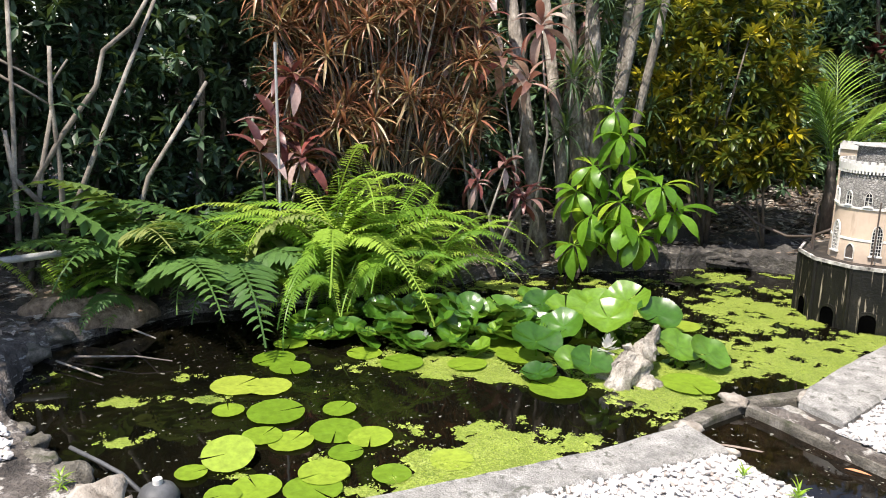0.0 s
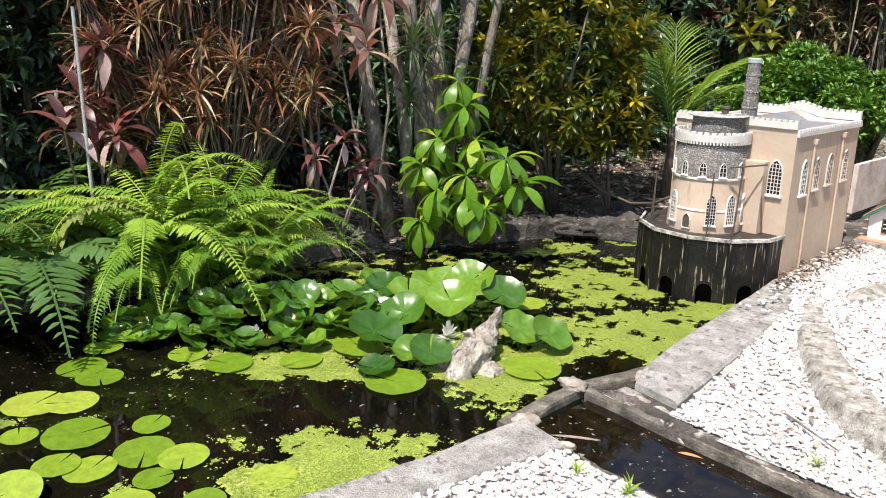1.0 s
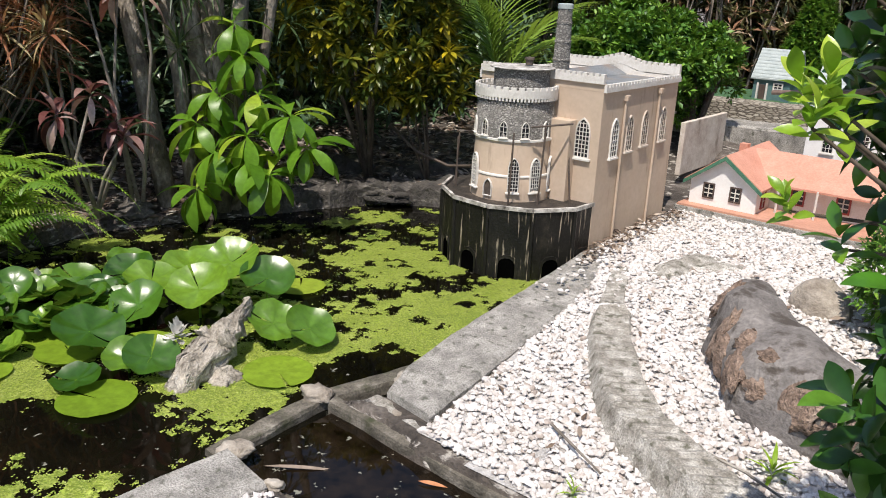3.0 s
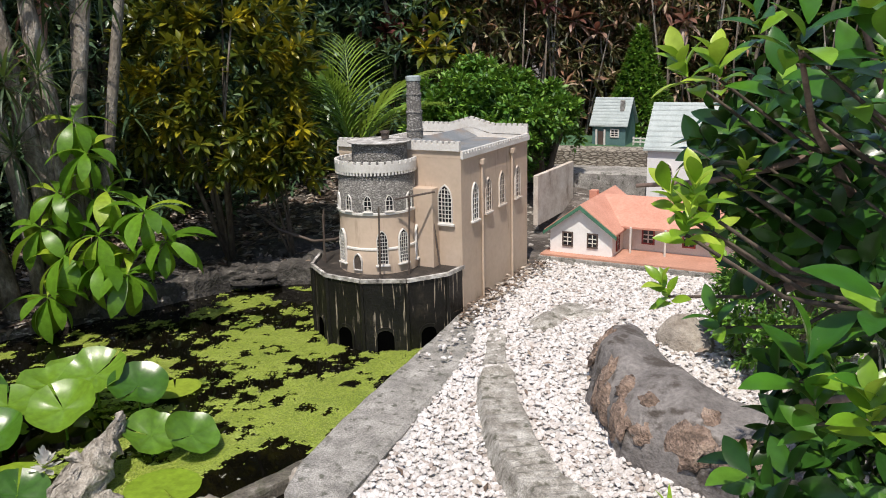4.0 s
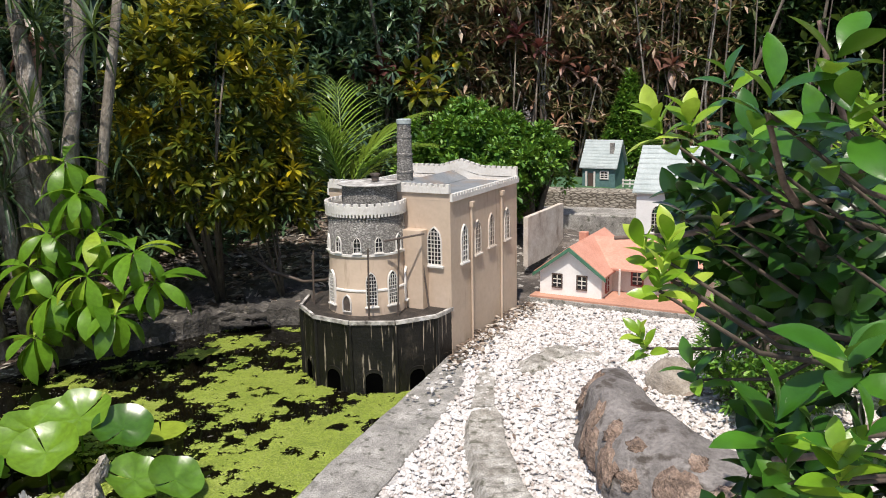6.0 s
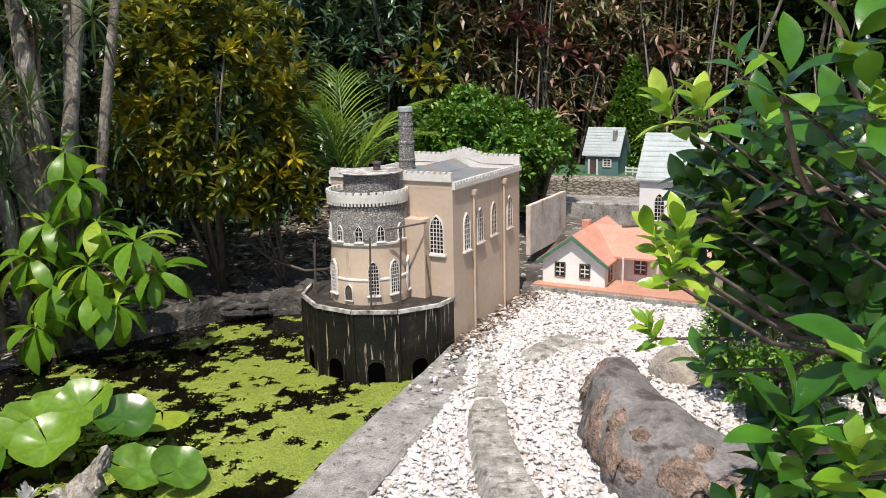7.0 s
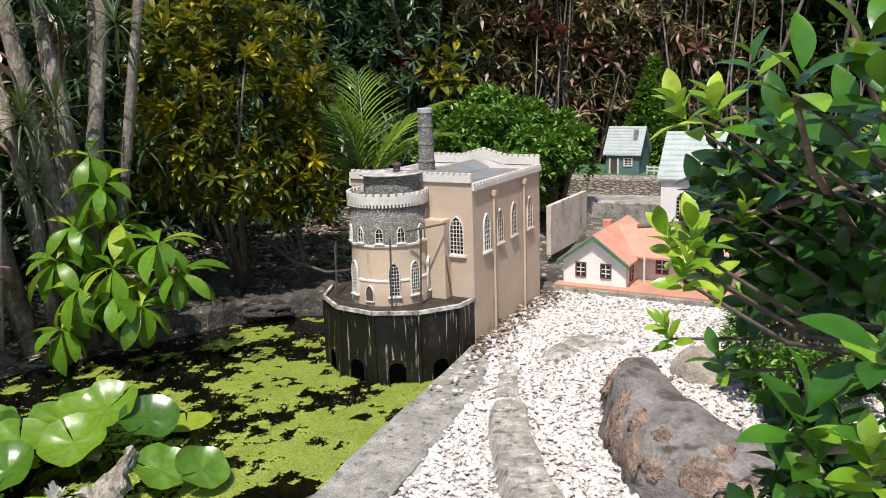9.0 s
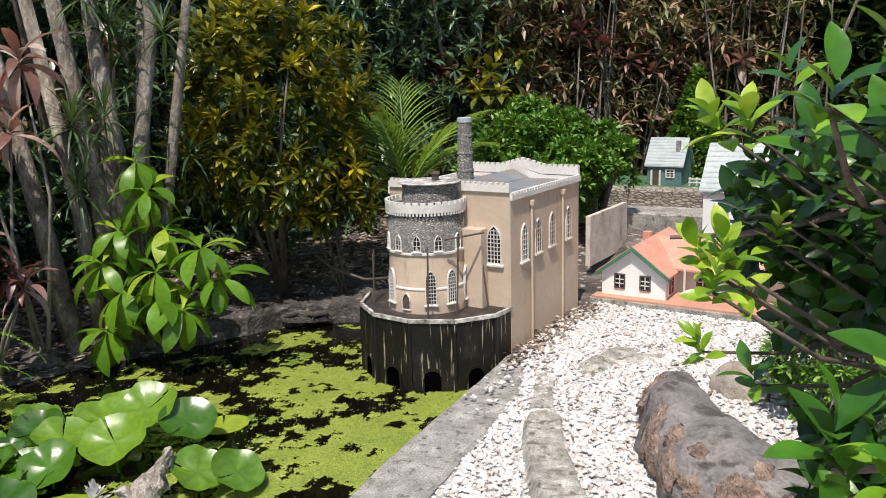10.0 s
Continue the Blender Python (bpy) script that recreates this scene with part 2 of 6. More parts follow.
M["brown_leaf"] = leaf_mat("dry_mixed_leaf", [(0.0, (0.08, 0.10, 0.04)), (0.3, (0.17, 0.20, 0.075)), (0.55, (0.24, 0.24, 0.10)), (0.68, (0.30, 0.16, 0.09)), (0.86, (0.44, 0.24, 0.15)), (1.0, (0.68, 0.60, 0.44))], 0.5, 0.25, tint=(0.4, 0.32, 0.12))
M["pad"] = leaf_mat("lily_pad", [(0.0, (0.16, 0.28, 0.02)), (0.6, (0.27, 0.40, 0.035)), (1.0, (0.42, 0.50, 0.07))], 0.28, 0.15, per_object=True)
M["pad_dark"] = leaf_mat("raised_lily_leaf", [(0.0, (0.035, 0.11, 0.010)), (0.6, (0.08, 0.20, 0.018)), (1.0, (0.20, 0.35, 0.03))], 0.30, 0.2, spec=0.6, per_object=True)
M["petal"] = leaf_mat("white_petal", [(0.0, (0.82, 0.80, 0.76)), (1.0, (0.9, 0.88, 0.85))], 0.5, 0.5, tint=(0.95, 0.9, 0.85))
M["weed"] = leaf_mat("duckweed", [(0.0, (0.17, 0.26, 0.03)), (0.6, (0.38, 0.47, 0.07)), (1.0, (0.56, 0.62, 0.20))], 0.5, 0.1, tint=(0.5, 0.55, 0.10), patch=(2.2, (0.15, 0.24, 0.035)))
M["weed_mat"] = rough_mat("duckweed_film", [(0.3, (0.14, 0.21, 0.025)), (0.5, (0.35, 0.44, 0.06)), (0.7, (0.50, 0.57, 0.15))], 5, 140, 0.6, 0.7, 0.004)
M["pebble"], _t, _b = mat_nodes("white_pebble", 0.75)
_c = ramp(_t, _t.nodes.new("ShaderNodeNewGeometry").outputs["Random Per Island"], [(0.0, (0.36, 0.30, 0.26)), (0.12, (0.55, 0.51, 0.48)), (0.6, (0.66, 0.63, 0.61)), (1.0, (0.76, 0.75, 0.74))])
_c = mixc(_t, 0.5, _c, ramp(_t, noise_tex(_t, 90, 4), [(0.3, (0.6, 0.56, 0.52)), (0.6, (1, 1, 1))]), "MULTIPLY")
_t.links.new(_c, _b.inputs["Base Color"])


def stone_mat(name, scale, dark, mid, light):
    """Rubble masonry: cells with dark joints."""
    m, t, b = mat_nodes(name, 0.9)
    v = t.nodes.new("ShaderNodeTexVoronoi")
    v.feature = "DISTANCE_TO_EDGE"
    v.inputs["Scale"].default_value = 1.0
    c = t.nodes.new("ShaderNodeTexVoronoi")
    c.inputs["Scale"].default_value = 1.0
    mp = t.nodes.new("ShaderNodeMapping")
    mp.inputs["Scale"].default_value = (scale, scale, scale * 3.0)
    t.links.new(coords(t), mp.inputs[0])
    t.links.new(mp.outputs[0], v.inputs["Vector"])
    t.links.new(mp.outputs[0], c.inputs["Vector"])
    bw = t.nodes.new("ShaderNodeRGBToBW")
    t.links.new(c.outputs["Color"], bw.inputs[0])
    col = ramp(t, bw.outputs[0], [(0.2, mid), (0.8, light)])
    joint = ramp(t, v.outputs["Distance"], [(0.02, (0, 0, 0)), (0.20, (1, 1, 1))])
    col = mixc(t, joint, dark, col)
    col = mixc(t, 0.4, col, ramp(t, noise_tex(t, 60, 4), [(0.3, (0.4, 0.4, 0.4)), (0.7, (1, 1, 1))]), "MULTIPLY")
    t.links.new(col, b.inputs["Base Color"])
    bump(t, b, joint, 0.8, 0.006)
    return m


M["rock"] = rough_mat("grey_mortar_rock", [(0.3, (0.10, 0.09, 0.085)), (0.5, (0.175, 0.16, 0.15)), (0.7, (0.26, 0.24, 0.225))], 5, 60, 0.85, 0.8, 0.012,
                      stain=((0.075, 0.062, 0.052), 0.54, 0.62, 7, (1, 1, 1.6)), grain=0.4)
M["set_stone"] = rough_mat("set_stone", [(0.3, (0.09, 0.065, 0.05)), (0.5, (0.235, 0.165, 0.125)), (0.72, (0.40, 0.31, 0.245))], 12, 70, 0.9, 1.0, 0.02, grain=0.7)
M["bright_white"] = rough_mat("fresh_white_paint", [(0.3, (0.74, 0.73, 0.71)), (0.7, (0.84, 0.83, 0.81))], 9, 90, 0.6, 0.2, 0.002)
M["pale_wall"] = rough_mat("pale_pink_plaster", [(0.3, (0.42, 0.34, 0.28)), (0.55, (0.60, 0.53, 0.46)), (0.75, (0.70, 0.64, 0.58))], 7, 60, 0.85, 0.4, 0.004, stain=((0.25, 0.20, 0.16), 0.60, 0.75, 8, (1, 1, 0.5)))
M["rubble"] = stone_mat("rubble_stone", 56, (0.13, 0.125, 0.115), (0.26, 0.245, 0.225), (0.52, 0.50, 0.46))
M["rubble_small"] = stone_mat("terrace_stone", 16, (0.12, 0.10, 0.08), (0.28, 0.25, 0.20), (0.46, 0.42, 0.35))


def water_mat(name="pond_water", low=(0.002, 0.002, 0.0015), high=(0.007, 0.006, 0.003), wide=2.5):
    m, t, b = mat_nodes(name, 0.03, spec=0.5)
    b.inputs["Base Color"].default_value = (0.006, 0.006, 0.004, 1)
    b.inputs["IOR"].default_value = 1.33
    specks = ramp(t, noise_tex(t, 26, 5, 0.62), [(0.645, (0, 0, 0)), (0.67, (1, 1, 1))])
    murk = ramp(t, noise_tex(t, wide, 5), [(0.35, low), (0.7, high)])
    t.links.new(mixc(t, specks, murk, (0.22, 0.22, 0.18)), b.inputs["Base Color"])
    bump(t, b, noise_tex(t, 6, 2), 0.04, 0.01)
    return m


M["water"] = water_mat()
M["channel_water"] = water_mat("channel_water", (0.003, 0.002, 0.001), (0.018, 0.012, 0.007), 14)


# ---- mesh helpers ----
def raw_mesh(name, verts, faces, mat, smooth=True):
    """Fast mesh from arrays; faces all with the same number of corners."""
    V, F = np.asarray(verts, np.float32).reshape(-1, 3), np.asarray(faces, np.int32)
    me = bpy.data.meshes.new(name)
    me.vertices.add(len(V))
    me.vertices.foreach_set("co", V.ravel())
    me.loops.add(F.size)
    me.loops.foreach_set("vertex_index", F.ravel())
    me.polygons.add(len(F))
    me.polygons.foreach_set("loop_start", np.arange(0, F.size, F.shape[1], dtype=np.int32))
    me.polygons.foreach_set("use_smooth", np.full(len(F), smooth))
    me.materials.append(mat)
    me.update(calc_edges=True)
    return me


def child(name, me, parent=None, m=None, label=""):
    ob = new(name, me)
    if parent:
        ob.parent = parent
    if m is not None:
        ob.matrix_basis = m
    return tagged(ob, label)


def part(name, bm, material, parent=None, label="", m=None, smooth=False):
    me = bpy.data.meshes.new(name)
    bmesh.ops.recalc_face_normals(bm, faces=bm.faces)
    bm.to_mesh(me)
    bm.free()
    me.materials.append(material)
    if smooth:
        me.polygons.foreach_set("use_smooth", [True] * len(me.polygons))
    return child(name, me, parent, m, label)


def thing(name, label, category, m=None, group="", kind=""):
    ob = new(name)
    ob.empty_display_size = 0.1
    if m is not None:
        ob.matrix_basis = m
    return tagged(ob, label, category, group, kind)


def box(x0, x1, y0, y1, z0, z1, bevel=0.0, bm=None):
    own = bmesh.new()
    vs = [own.verts.new(p) for p in ((x0, y0, z0), (x1, y0, z0), (x1, y1, z0), (x0, y1, z0), (x0, y0, z1), (x1, y0, z1), (x1, y1, z1), (x0, y1, z1))]
    for f in ((0, 3, 2, 1), (4, 5, 6, 7), (0, 1, 5, 4), (1, 2, 6, 5), (2, 3, 7, 6), (3, 0, 4, 7)):
        own.faces.new([vs[i] for i in f])
    if bevel:
        bmesh.ops.bevel(own, geom=own.edges[:], offset=bevel, segments=2, affect="EDGES", profile=0.6)
    return join(bm, own)


def join(bm, own):
    if bm is None:
        return own
    me = bpy.data.meshes.new("tmp")
    own.to_mesh(me)
    own.free()
    bm.from_mesh(me)
    bpy.data.meshes.remove(me)
    return bm


def prism(poly, z0, z1, bevel=0.0, bm=None):
    own = bmesh.new()
    lo = [own.verts.new((x, y, z0)) for x, y in poly]
    hi = [own.verts.new((x, y, z1)) for x, y in poly]
    own.faces.new(lo[::-1])
    own.faces.new(hi)
    n = len(poly)
    for i in range(n):
        own.faces.new((lo[i], lo[(i + 1) % n], hi[(i + 1) % n], hi[i]))
    if bevel:
        bmesh.ops.bevel(own, geom=[e for e in own.edges if e.verts[0].co.z == z1 and e.verts[1].co.z == z1], offset=bevel, segments=2, affect="EDGES")
    return join(bm, own)


def tube(points, radii, sides=8, bm=None):
    """A tapered tube along points."""
    own = bmesh.new()
    pts = [Vector(p) for p in points]
    rings = []
    for i, p in enumerate(pts):
        d = (pts[min(i + 1, len(pts) - 1)] - pts[max(i - 1, 0)]).normalized()
        a = d.cross(Vector((0.31, 0.95, 0.1))).normalized()
        b = d.cross(a)
        r = radii[i] if hasattr(radii, "__len__") else radii
        rings.append([own.verts.new(p + (a * math.cos(k) + b * math.sin(k)) * r) for k in (2 * math.pi * j / sides for j in range(sides))])
    for u, v in zip(rings, rings[1:]):
        for j in range(sides):
            own.faces.new((u[j], u[(j + 1) % sides], v[(j + 1) % sides], v[j]))
    own.faces.new(rings[0][::-1])
    own.faces.new(rings[-1])
    return join(bm, own)


def lathe(cx, cy, profile, sides=48, bm=None, a0=0.0, a1=360.0):
    """Turned form from (radius, z) pairs."""
    own = bmesh.new()
    full = abs(a1 - a0) >= 360
    cnt = sides if full else sides + 1
    rings = []
    for r, z in profile:
        rings.append([own.verts.new((cx + r * math.cos(radians(a0 + (a1 - a0) * j / sides)), cy + r * math.sin(radians(a0 + (a1 - a0) * j / sides)), z)) for j in range(cnt)])
    for u, v in zip(rings, rings[1:]):
        for j in range(sides):
            k = (j + 1) % cnt
            own.faces.new((u[j], u[k], v[k], v[j]))
    return join(bm, own)


def lump(radius, squash, seed, rough=0.25, sub=3, scale=1.6):
    """An uneven stone round the origin."""
    own = bmesh.new()
    bmesh.ops.create_icosphere(own, subdivisions=sub, radius=1)
    off = Vector((seed * 3.1, seed * 1.7, seed * 0.9))
    for v in own.verts:
        k = 1 + rough * (noise.noise(v.co * scale + off) + 0.5 * noise.noise(v.co * scale * 2.7 + off))
        v.co = Vector((v.co.x * radius[0], v.co.y * radius[1], v.co.z * radius[2])) * k
        if v.co.z < 0:
            v.co.z *= squash
    return own


# ---- leaves ----
def leaf_shape(length, width, n=5, fold=0.25, droop=0.6, widest=0.45, tip=0.02):
    """A leaf along +y with a folded midrib, arching down. Returns verts and quads."""
    V, ang, pos = [], 0.0, np.zeros(2)
    for i in range(n + 1):
        s = i / n
        w = width * 0.5 * max(0.0, math.sin(math.pi * s ** (math.log(0.5) / math.log(widest)))) ** 0.8
        w = max(w, width * tip)
        V += [(-w, pos[0], pos[1] + fold * w), (0, pos[0], pos[1]), (w, pos[0], pos[1] + fold * w)]
        ang = -droop * (s + 0.5 / n)
        pos = pos + np.array([math.cos(ang), math.sin(ang)]) * length / n
    F = []
    for i in range(n):
        a, b = 3 * i, 3 * i + 3
        F += [(a, a + 1, b + 1, b), (a + 1, a + 2, b + 2, b + 1)]
    return np.array(V), np.array(F)


def spread(shape, P, D, S, roll=None, face=None):
    """Copies of a leaf at points P, along directions D, of sizes S, as arrays."""
    V, F = shape
    P, D = np.asarray(P, float), np.asarray(D, float)
    D = D / np.linalg.norm(D, axis=1)[:, None]
    up = np.tile([0.0, 0.0, 1.0], (len(P), 1))
    up[np.abs(D[:, 2]) > 0.97] = (1, 0, 0)
    if face is not None:
        up = np.asarray(face, float) + 0.02 * up
    X = np.cross(D, up)
    X /= np.linalg.norm(X, axis=1)[:, None]
    Z = np.cross(X, D)
    if roll is not None:
        c, s = np.cos(roll)[:, None], np.sin(roll)[:, None]
        X, Z = X * c + Z * s, Z * c - X * s
    S = np.asarray(S, float)[:, None, None]
    W = P[:, None, :] + S * (V[None, :, 0:1] * X[:, None] + V[None, :, 1:2] * D[:, None] + V[None, :, 2:3] * Z[:, None])
    Q = F[None] + (np.arange(len(P)) * len(V))[:, None, None]
    return W.reshape(-1, 3), Q.reshape(-1, F.shape[1])


def rosettes(centres, axes, count, lift=(0.1, 0.9), size=(0.7, 1.1), r=rng):
    """Points, directions, sizes of leaves radiating from each centre round its axis."""
    P, D, S = [], [], []
    for c, a in zip(np.asarray(centres, float), np.asarray(axes, float)):
        a = a / np.linalg.norm(a)
        u = np.cross(a, (0.3, 0.2, 0.93))
        u /= np.linalg.norm(u)
        v = np.cross(a, u)
        th = np.arange(count) * 2.4 + r.uniform(0, 6.28)
        el = np.linspace(lift[0], lift[1], count) + r.normal(0, 0.12, count)
        D.append(np.cos(el)[:, None] * (np.cos(th)[:, None] * u + np.sin(th)[:, None] * v) + np.sin(el)[:, None] * a)
        P.append(np.tile(c, (count, 1)) + a * np.linspace(-0.015, 0.03, count)[:, None])
        S.append(r.uniform(*size, count))
    return np.concatenate(P), np.concatenate(D), np.concatenate(S)


def shell_points(n, centre, radii, r=rng, inner=0.55, zmin=None):
    d = r.normal(size=(n, 3))
    d /= np.linalg.norm(d, axis=1)[:, None]
    k = r.uniform(inner, 1, n) ** 0.6
    k *= np.array([1 + 0.28 * noise.noise(Vector(v) * 2.2 + Vector(centre)) for v in d])
    p = np.array(centre) + d * k[:, None] * np.array(radii)
    if zmin is not None:
        keep = p[:, 2] > zmin
        p, d = p[keep], d[keep]
    return p, d


# ---- ground, pond and kerbs ----
POND = [(-1.95, 0.12), (-1.45, 0.20), (-1.15, 0.45), (-1.06, 0.94), (-1.01, 1.19), (-0.95, 1.52), (-0.88, 1.89), (-0.87, 2.35), (-0.95, 2.5), (-0.95, 2.9),
        (-0.78, 3.1), (-0.81, 3.25), (-0.87, 3.64), (-0.91, 4.05), (-0.95, 4.49), (-0.99, 4.9), (-1.3, 5.3), (-1.9, 5.6), (-2.35, 5.75),
        (-2.9, 5.3), (-3.15, 4.6), (-3.45, 3.9), (-3.6, 3.4), (-3.5, 2.8), (-3.65, 2.1), (-3.75, 1.5), (-3.85, 1.1), (-3.75, 0.75), (-3.6, 0.3), (-3.2, 0.08), (-2.75, -0.02), (-2.2, 0.07)]
CANAL = [(-0.97, 2.45), (1.9, 2.30), (1.9, 2.72), (-0.97, 2.88)]


def inside_and_gap(X, Y, poly):
    """Signed distance to a polygon: negative inside."""
    p = np.array(poly)
    q = np.roll(p, -1, 0)
    inside, gap = np.zeros(X.shape, bool), np.full(X.shape, 1e9)
    for (ax, ay), (bx, by) in zip(p, q):
        dx, dy = bx - ax, by - ay
        t = np.clip(((X - ax) * dx + (Y - ay) * dy) / (dx * dx + dy * dy), 0, 1)
        gap = np.minimum(gap, np.hypot(X - ax - t * dx, Y - ay - t * dy))
        if dy != 0:
            cut = ((ay > Y) != (by > Y)) & (X < dx * (Y - ay) / dy + ax)
            inside ^= cut
    return np.where(inside, -gap, gap)


def wave(X, Y, f, seed):
    """Cheap smooth unevenness."""
    r = np.random.default_rng(seed)
    out = 0
    for k in range(5):
        a, b, c = r.uniform(0, 6.28, 3)
        g = f * (1.6 ** k)
        out = out + np.sin(g * (X * math.cos(a) + Y * math.sin(a)) + b) * np.sin(g * 0.8 * (Y * math.cos(a) - X * math.sin(a)) + c) / 1.5 ** k
    return out


def ground_height(X, Y):
    X, Y = np.asarray(X, float), np.asarray(Y, float)
    near = np.clip((Y - 3.0) / 3.2, 0, 1) * 0.10 + 0.075
    back = 0.10 + 0.035 * wave(X, Y, 2.2, 3) + np.clip((-3.6 - X) * 0.10, 0, 0.5) + np.clip((Y - 5.5) * 0.06, 0, 0.3)
    side = np.clip((X + 1.55) / 0.5, 0, 1)
    h = near * side + back * (1 - side)
    h = h + np.clip((Y - 7.2) / 0.6, 0, 1) * 0.12
    d = np.minimum(inside_and_gap(X, Y, POND), inside_and_gap(X, Y, CANAL))
    k = np.clip((d + 0.02) / 0.05, 0, 1)
    return h * k - 0.30 * (1 - k)


def grid_sheet(name, x0, x1, y0, y1, step, fn, mat):
    xs, ys = np.arange(x0, x1 + 1e-6, step), np.arange(y0, y1 + 1e-6, step)
    X, Y = np.meshgrid(xs, ys)
    V = np.stack([X, Y, fn(X, Y)], -1).reshape(-1, 3)
    nx = len(xs)
    i = np.arange((len(ys) - 1) * (nx - 1))
    a = (i // (nx - 1)) * nx + i % (nx - 1)
    return V, np.stack([a, a + 1, a + nx + 1, a + nx], 1)


_xs = np.concatenate([np.geomspace(60, 7.2, 14) * -1, np.arange(-7, 3.01, 0.045), np.geomspace(3.3, 60, 14)])
_ys = np.concatenate([np.geomspace(60, 3.2, 14) * -1, np.arange(-3, 11.01, 0.06), np.geomspace(11.5, 70, 14)])
_X, _Y = np.meshgrid(_xs, _ys)
_V = np.stack([_X, _Y, ground_height(_X, _Y)], -1).reshape(-1, 3)
_n = len(_xs)
_i = np.arange((len(_ys) - 1) * (_n - 1))
_a = (_i // (_n - 1)) * _n + _i % (_n - 1)
tagged(child("ground", raw_mesh("ground", _V, np.stack([_a, _a + 1, _a + _n + 1, _a + _n], 1), M["soil"])), "dark damp garden soil with leaf litter and stone", "ground", kind="structure")

bm = bmesh.new()
bm.faces.new([bm.verts.new((x, y, 0)) for x, y in ((-4.4, -0.3), (-0.70, -0.3), (-0.70, 6.2), (-4.4, 6.2))])
tagged(part("water", bm, M["water"]), "still black pond water with floating specks", "pond", kind="structure")
bm = bmesh.new()
bm.faces.new([bm.verts.new((x, y, 0.012)) for x, y in ((-0.90, 2.40), (1.95, 2.22), (1.95, 2.80), (-0.90, 2.95))])
tagged(part("water", bm, M["channel_water"]), "dark shallow water in a narrow channel", "water", kind="structure")


def bent_slab(name, left, right, z0, z1, label, mat=M["concrete"], cat="kerb", seed=1, grooves=0.0, flare=0.0, rugged=0.006):
    """A kerb between two edge lines, cut finely enough to be uneven."""
    L, R = np.array(left), np.array(right)
    s = np.linspace(0, 1, 90 if grooves else 40)
    k = np.linspace(0, 1, len(L))
    A = np.stack([np.interp(s, k, L[:, i]) for i in (0, 1)], 1)
    B = np.stack([np.interp(s, k, R[:, i]) for i in (0, 1)], 1)
    own = bmesh.new()
    rows = []
    zz = np.broadcast_to(np.asarray(z1, float), (2,)) if np.ndim(z1) else (z1, z1)
    for j, (a, b) in enumerate(zip(A, B)):
        top = zz[0] + (zz[1] - zz[0]) * s[j]
        row = []
        for f, z in ((-flare, z0), (0, top - 0.014), (0.06, top), (0.35, top), (0.65, top), (0.94, top), (1, top - 0.014), (1, z0)):
            p = Vector((*(a + (b - a) * f), z))
            p += Vector((noise.noise(p * 9 + Vector((seed, 0, 0))), noise.noise(p * 9 + Vector((0, seed, 5))), noise.noise(p * 14))) * rugged
            if 0 < f < 1:
                p.z -= grooves * (j % 2)
            row.append(own.verts.new(p))
        rows.append(row)
    for u, v in zip(rows, rows[1:]):
        for i in range(7):
            own.faces.new((u[i], u[i + 1], v[i + 1], v[i]))
    own.faces.new(rows[0])
    own.faces.new(rows[-1][::-1])
    return tagged(part(name, own, mat), label, cat, kind="structure")


bent_slab("kerb", [(-0.75, 3.05), (-0.83, 3.25), (-0.89, 3.64), (-0.93, 4.05), (-0.97, 4.49), (-1.03, 5.0)],
          [(-0.51, 3.02), (-0.54, 3.3), (-0.59, 3.7), (-0.63, 4.09), (-0.70, 4.5), (-0.86, 5.0)], -0.3, (0.112, 0.15), "weathered grey concrete kerb edging the pond")
bent_slab("kerb", [(-1.10, 0.55), (-1.07, 0.94), (-1.02, 1.19), (-0.96, 1.52), (-0.90, 1.89), (-0.87, 2.40)],
          [(-0.84, 0.55), (-0.82, 1.0), (-0.80, 1.3), (-0.75, 1.6), (-0.70, 1.9), (-0.61, 2.36)], -0.3, 0.112, "weathered grey concrete slab kerb along the pond", seed=4)
bent_slab("kerb", [(-0.55, 4.31), (-0.51, 4.21), (-0.40, 3.98), (-0.15, 3.60), (0.04, 3.38), (0.31, 3.20), (0.55, 3.06), (1.0, 2.93), (1.6, 2.84)],
          [(-0.45, 4.42), (-0.38, 4.33), (-0.26, 4.08), (-0.01, 3.70), (0.18, 3.48), (0.45, 3.30), (0.70, 3.17), (1.08, 3.05), (1.6, 2.97)], 0.03, (0.15, 0.25), "curved weathered concrete kerb in the gravel", M["kerb_cement"], seed=8, grooves=0.007, flare=0.4)
bent_slab("kerb", [(-0.80, 4.92), (-0.72, 4.74), (-0.63, 4.52), (-0.57, 4.36)], [(-0.72, 4.95), (-0.62, 4.78), (-0.53, 4.57), (-0.46, 4.43)], -0.05, (0.155, 0.150), "low end of the curved kerb half sunk in gravel", M["kerb_cement"], seed=9)
bent_slab("channel_rim", [(-0.93, 2.96), (0.0, 2.895), (1.9, 2.76)], [(-0.92, 2.905), (0.0, 2.845), (1.9, 2.71)], -0.3, 0.055, "thin mossy concrete rim of the water channel", M["mossy"], seed=3, cat="kerb")
bent_slab("channel_rim", [(-0.60, 2.43), (0.3, 2.38), (1.9, 2.30)], [(-0.60, 2.36), (0.3, 2.31), (1.9, 2.23)], -0.3, 0.05, "thin concrete rim of the water channel", M["mossy"], seed=5, cat="kerb")
bent_slab("kerb_foot", [(-0.80, 2.985), (-0.66, 2.975), (-0.50, 2.955)], [(-0.79, 3.05), (-0.65, 3.04), (-0.49, 3.02)], -0.2, 0.075, "rough stone block under the kerb end", M["kerb_cement"], seed=14)
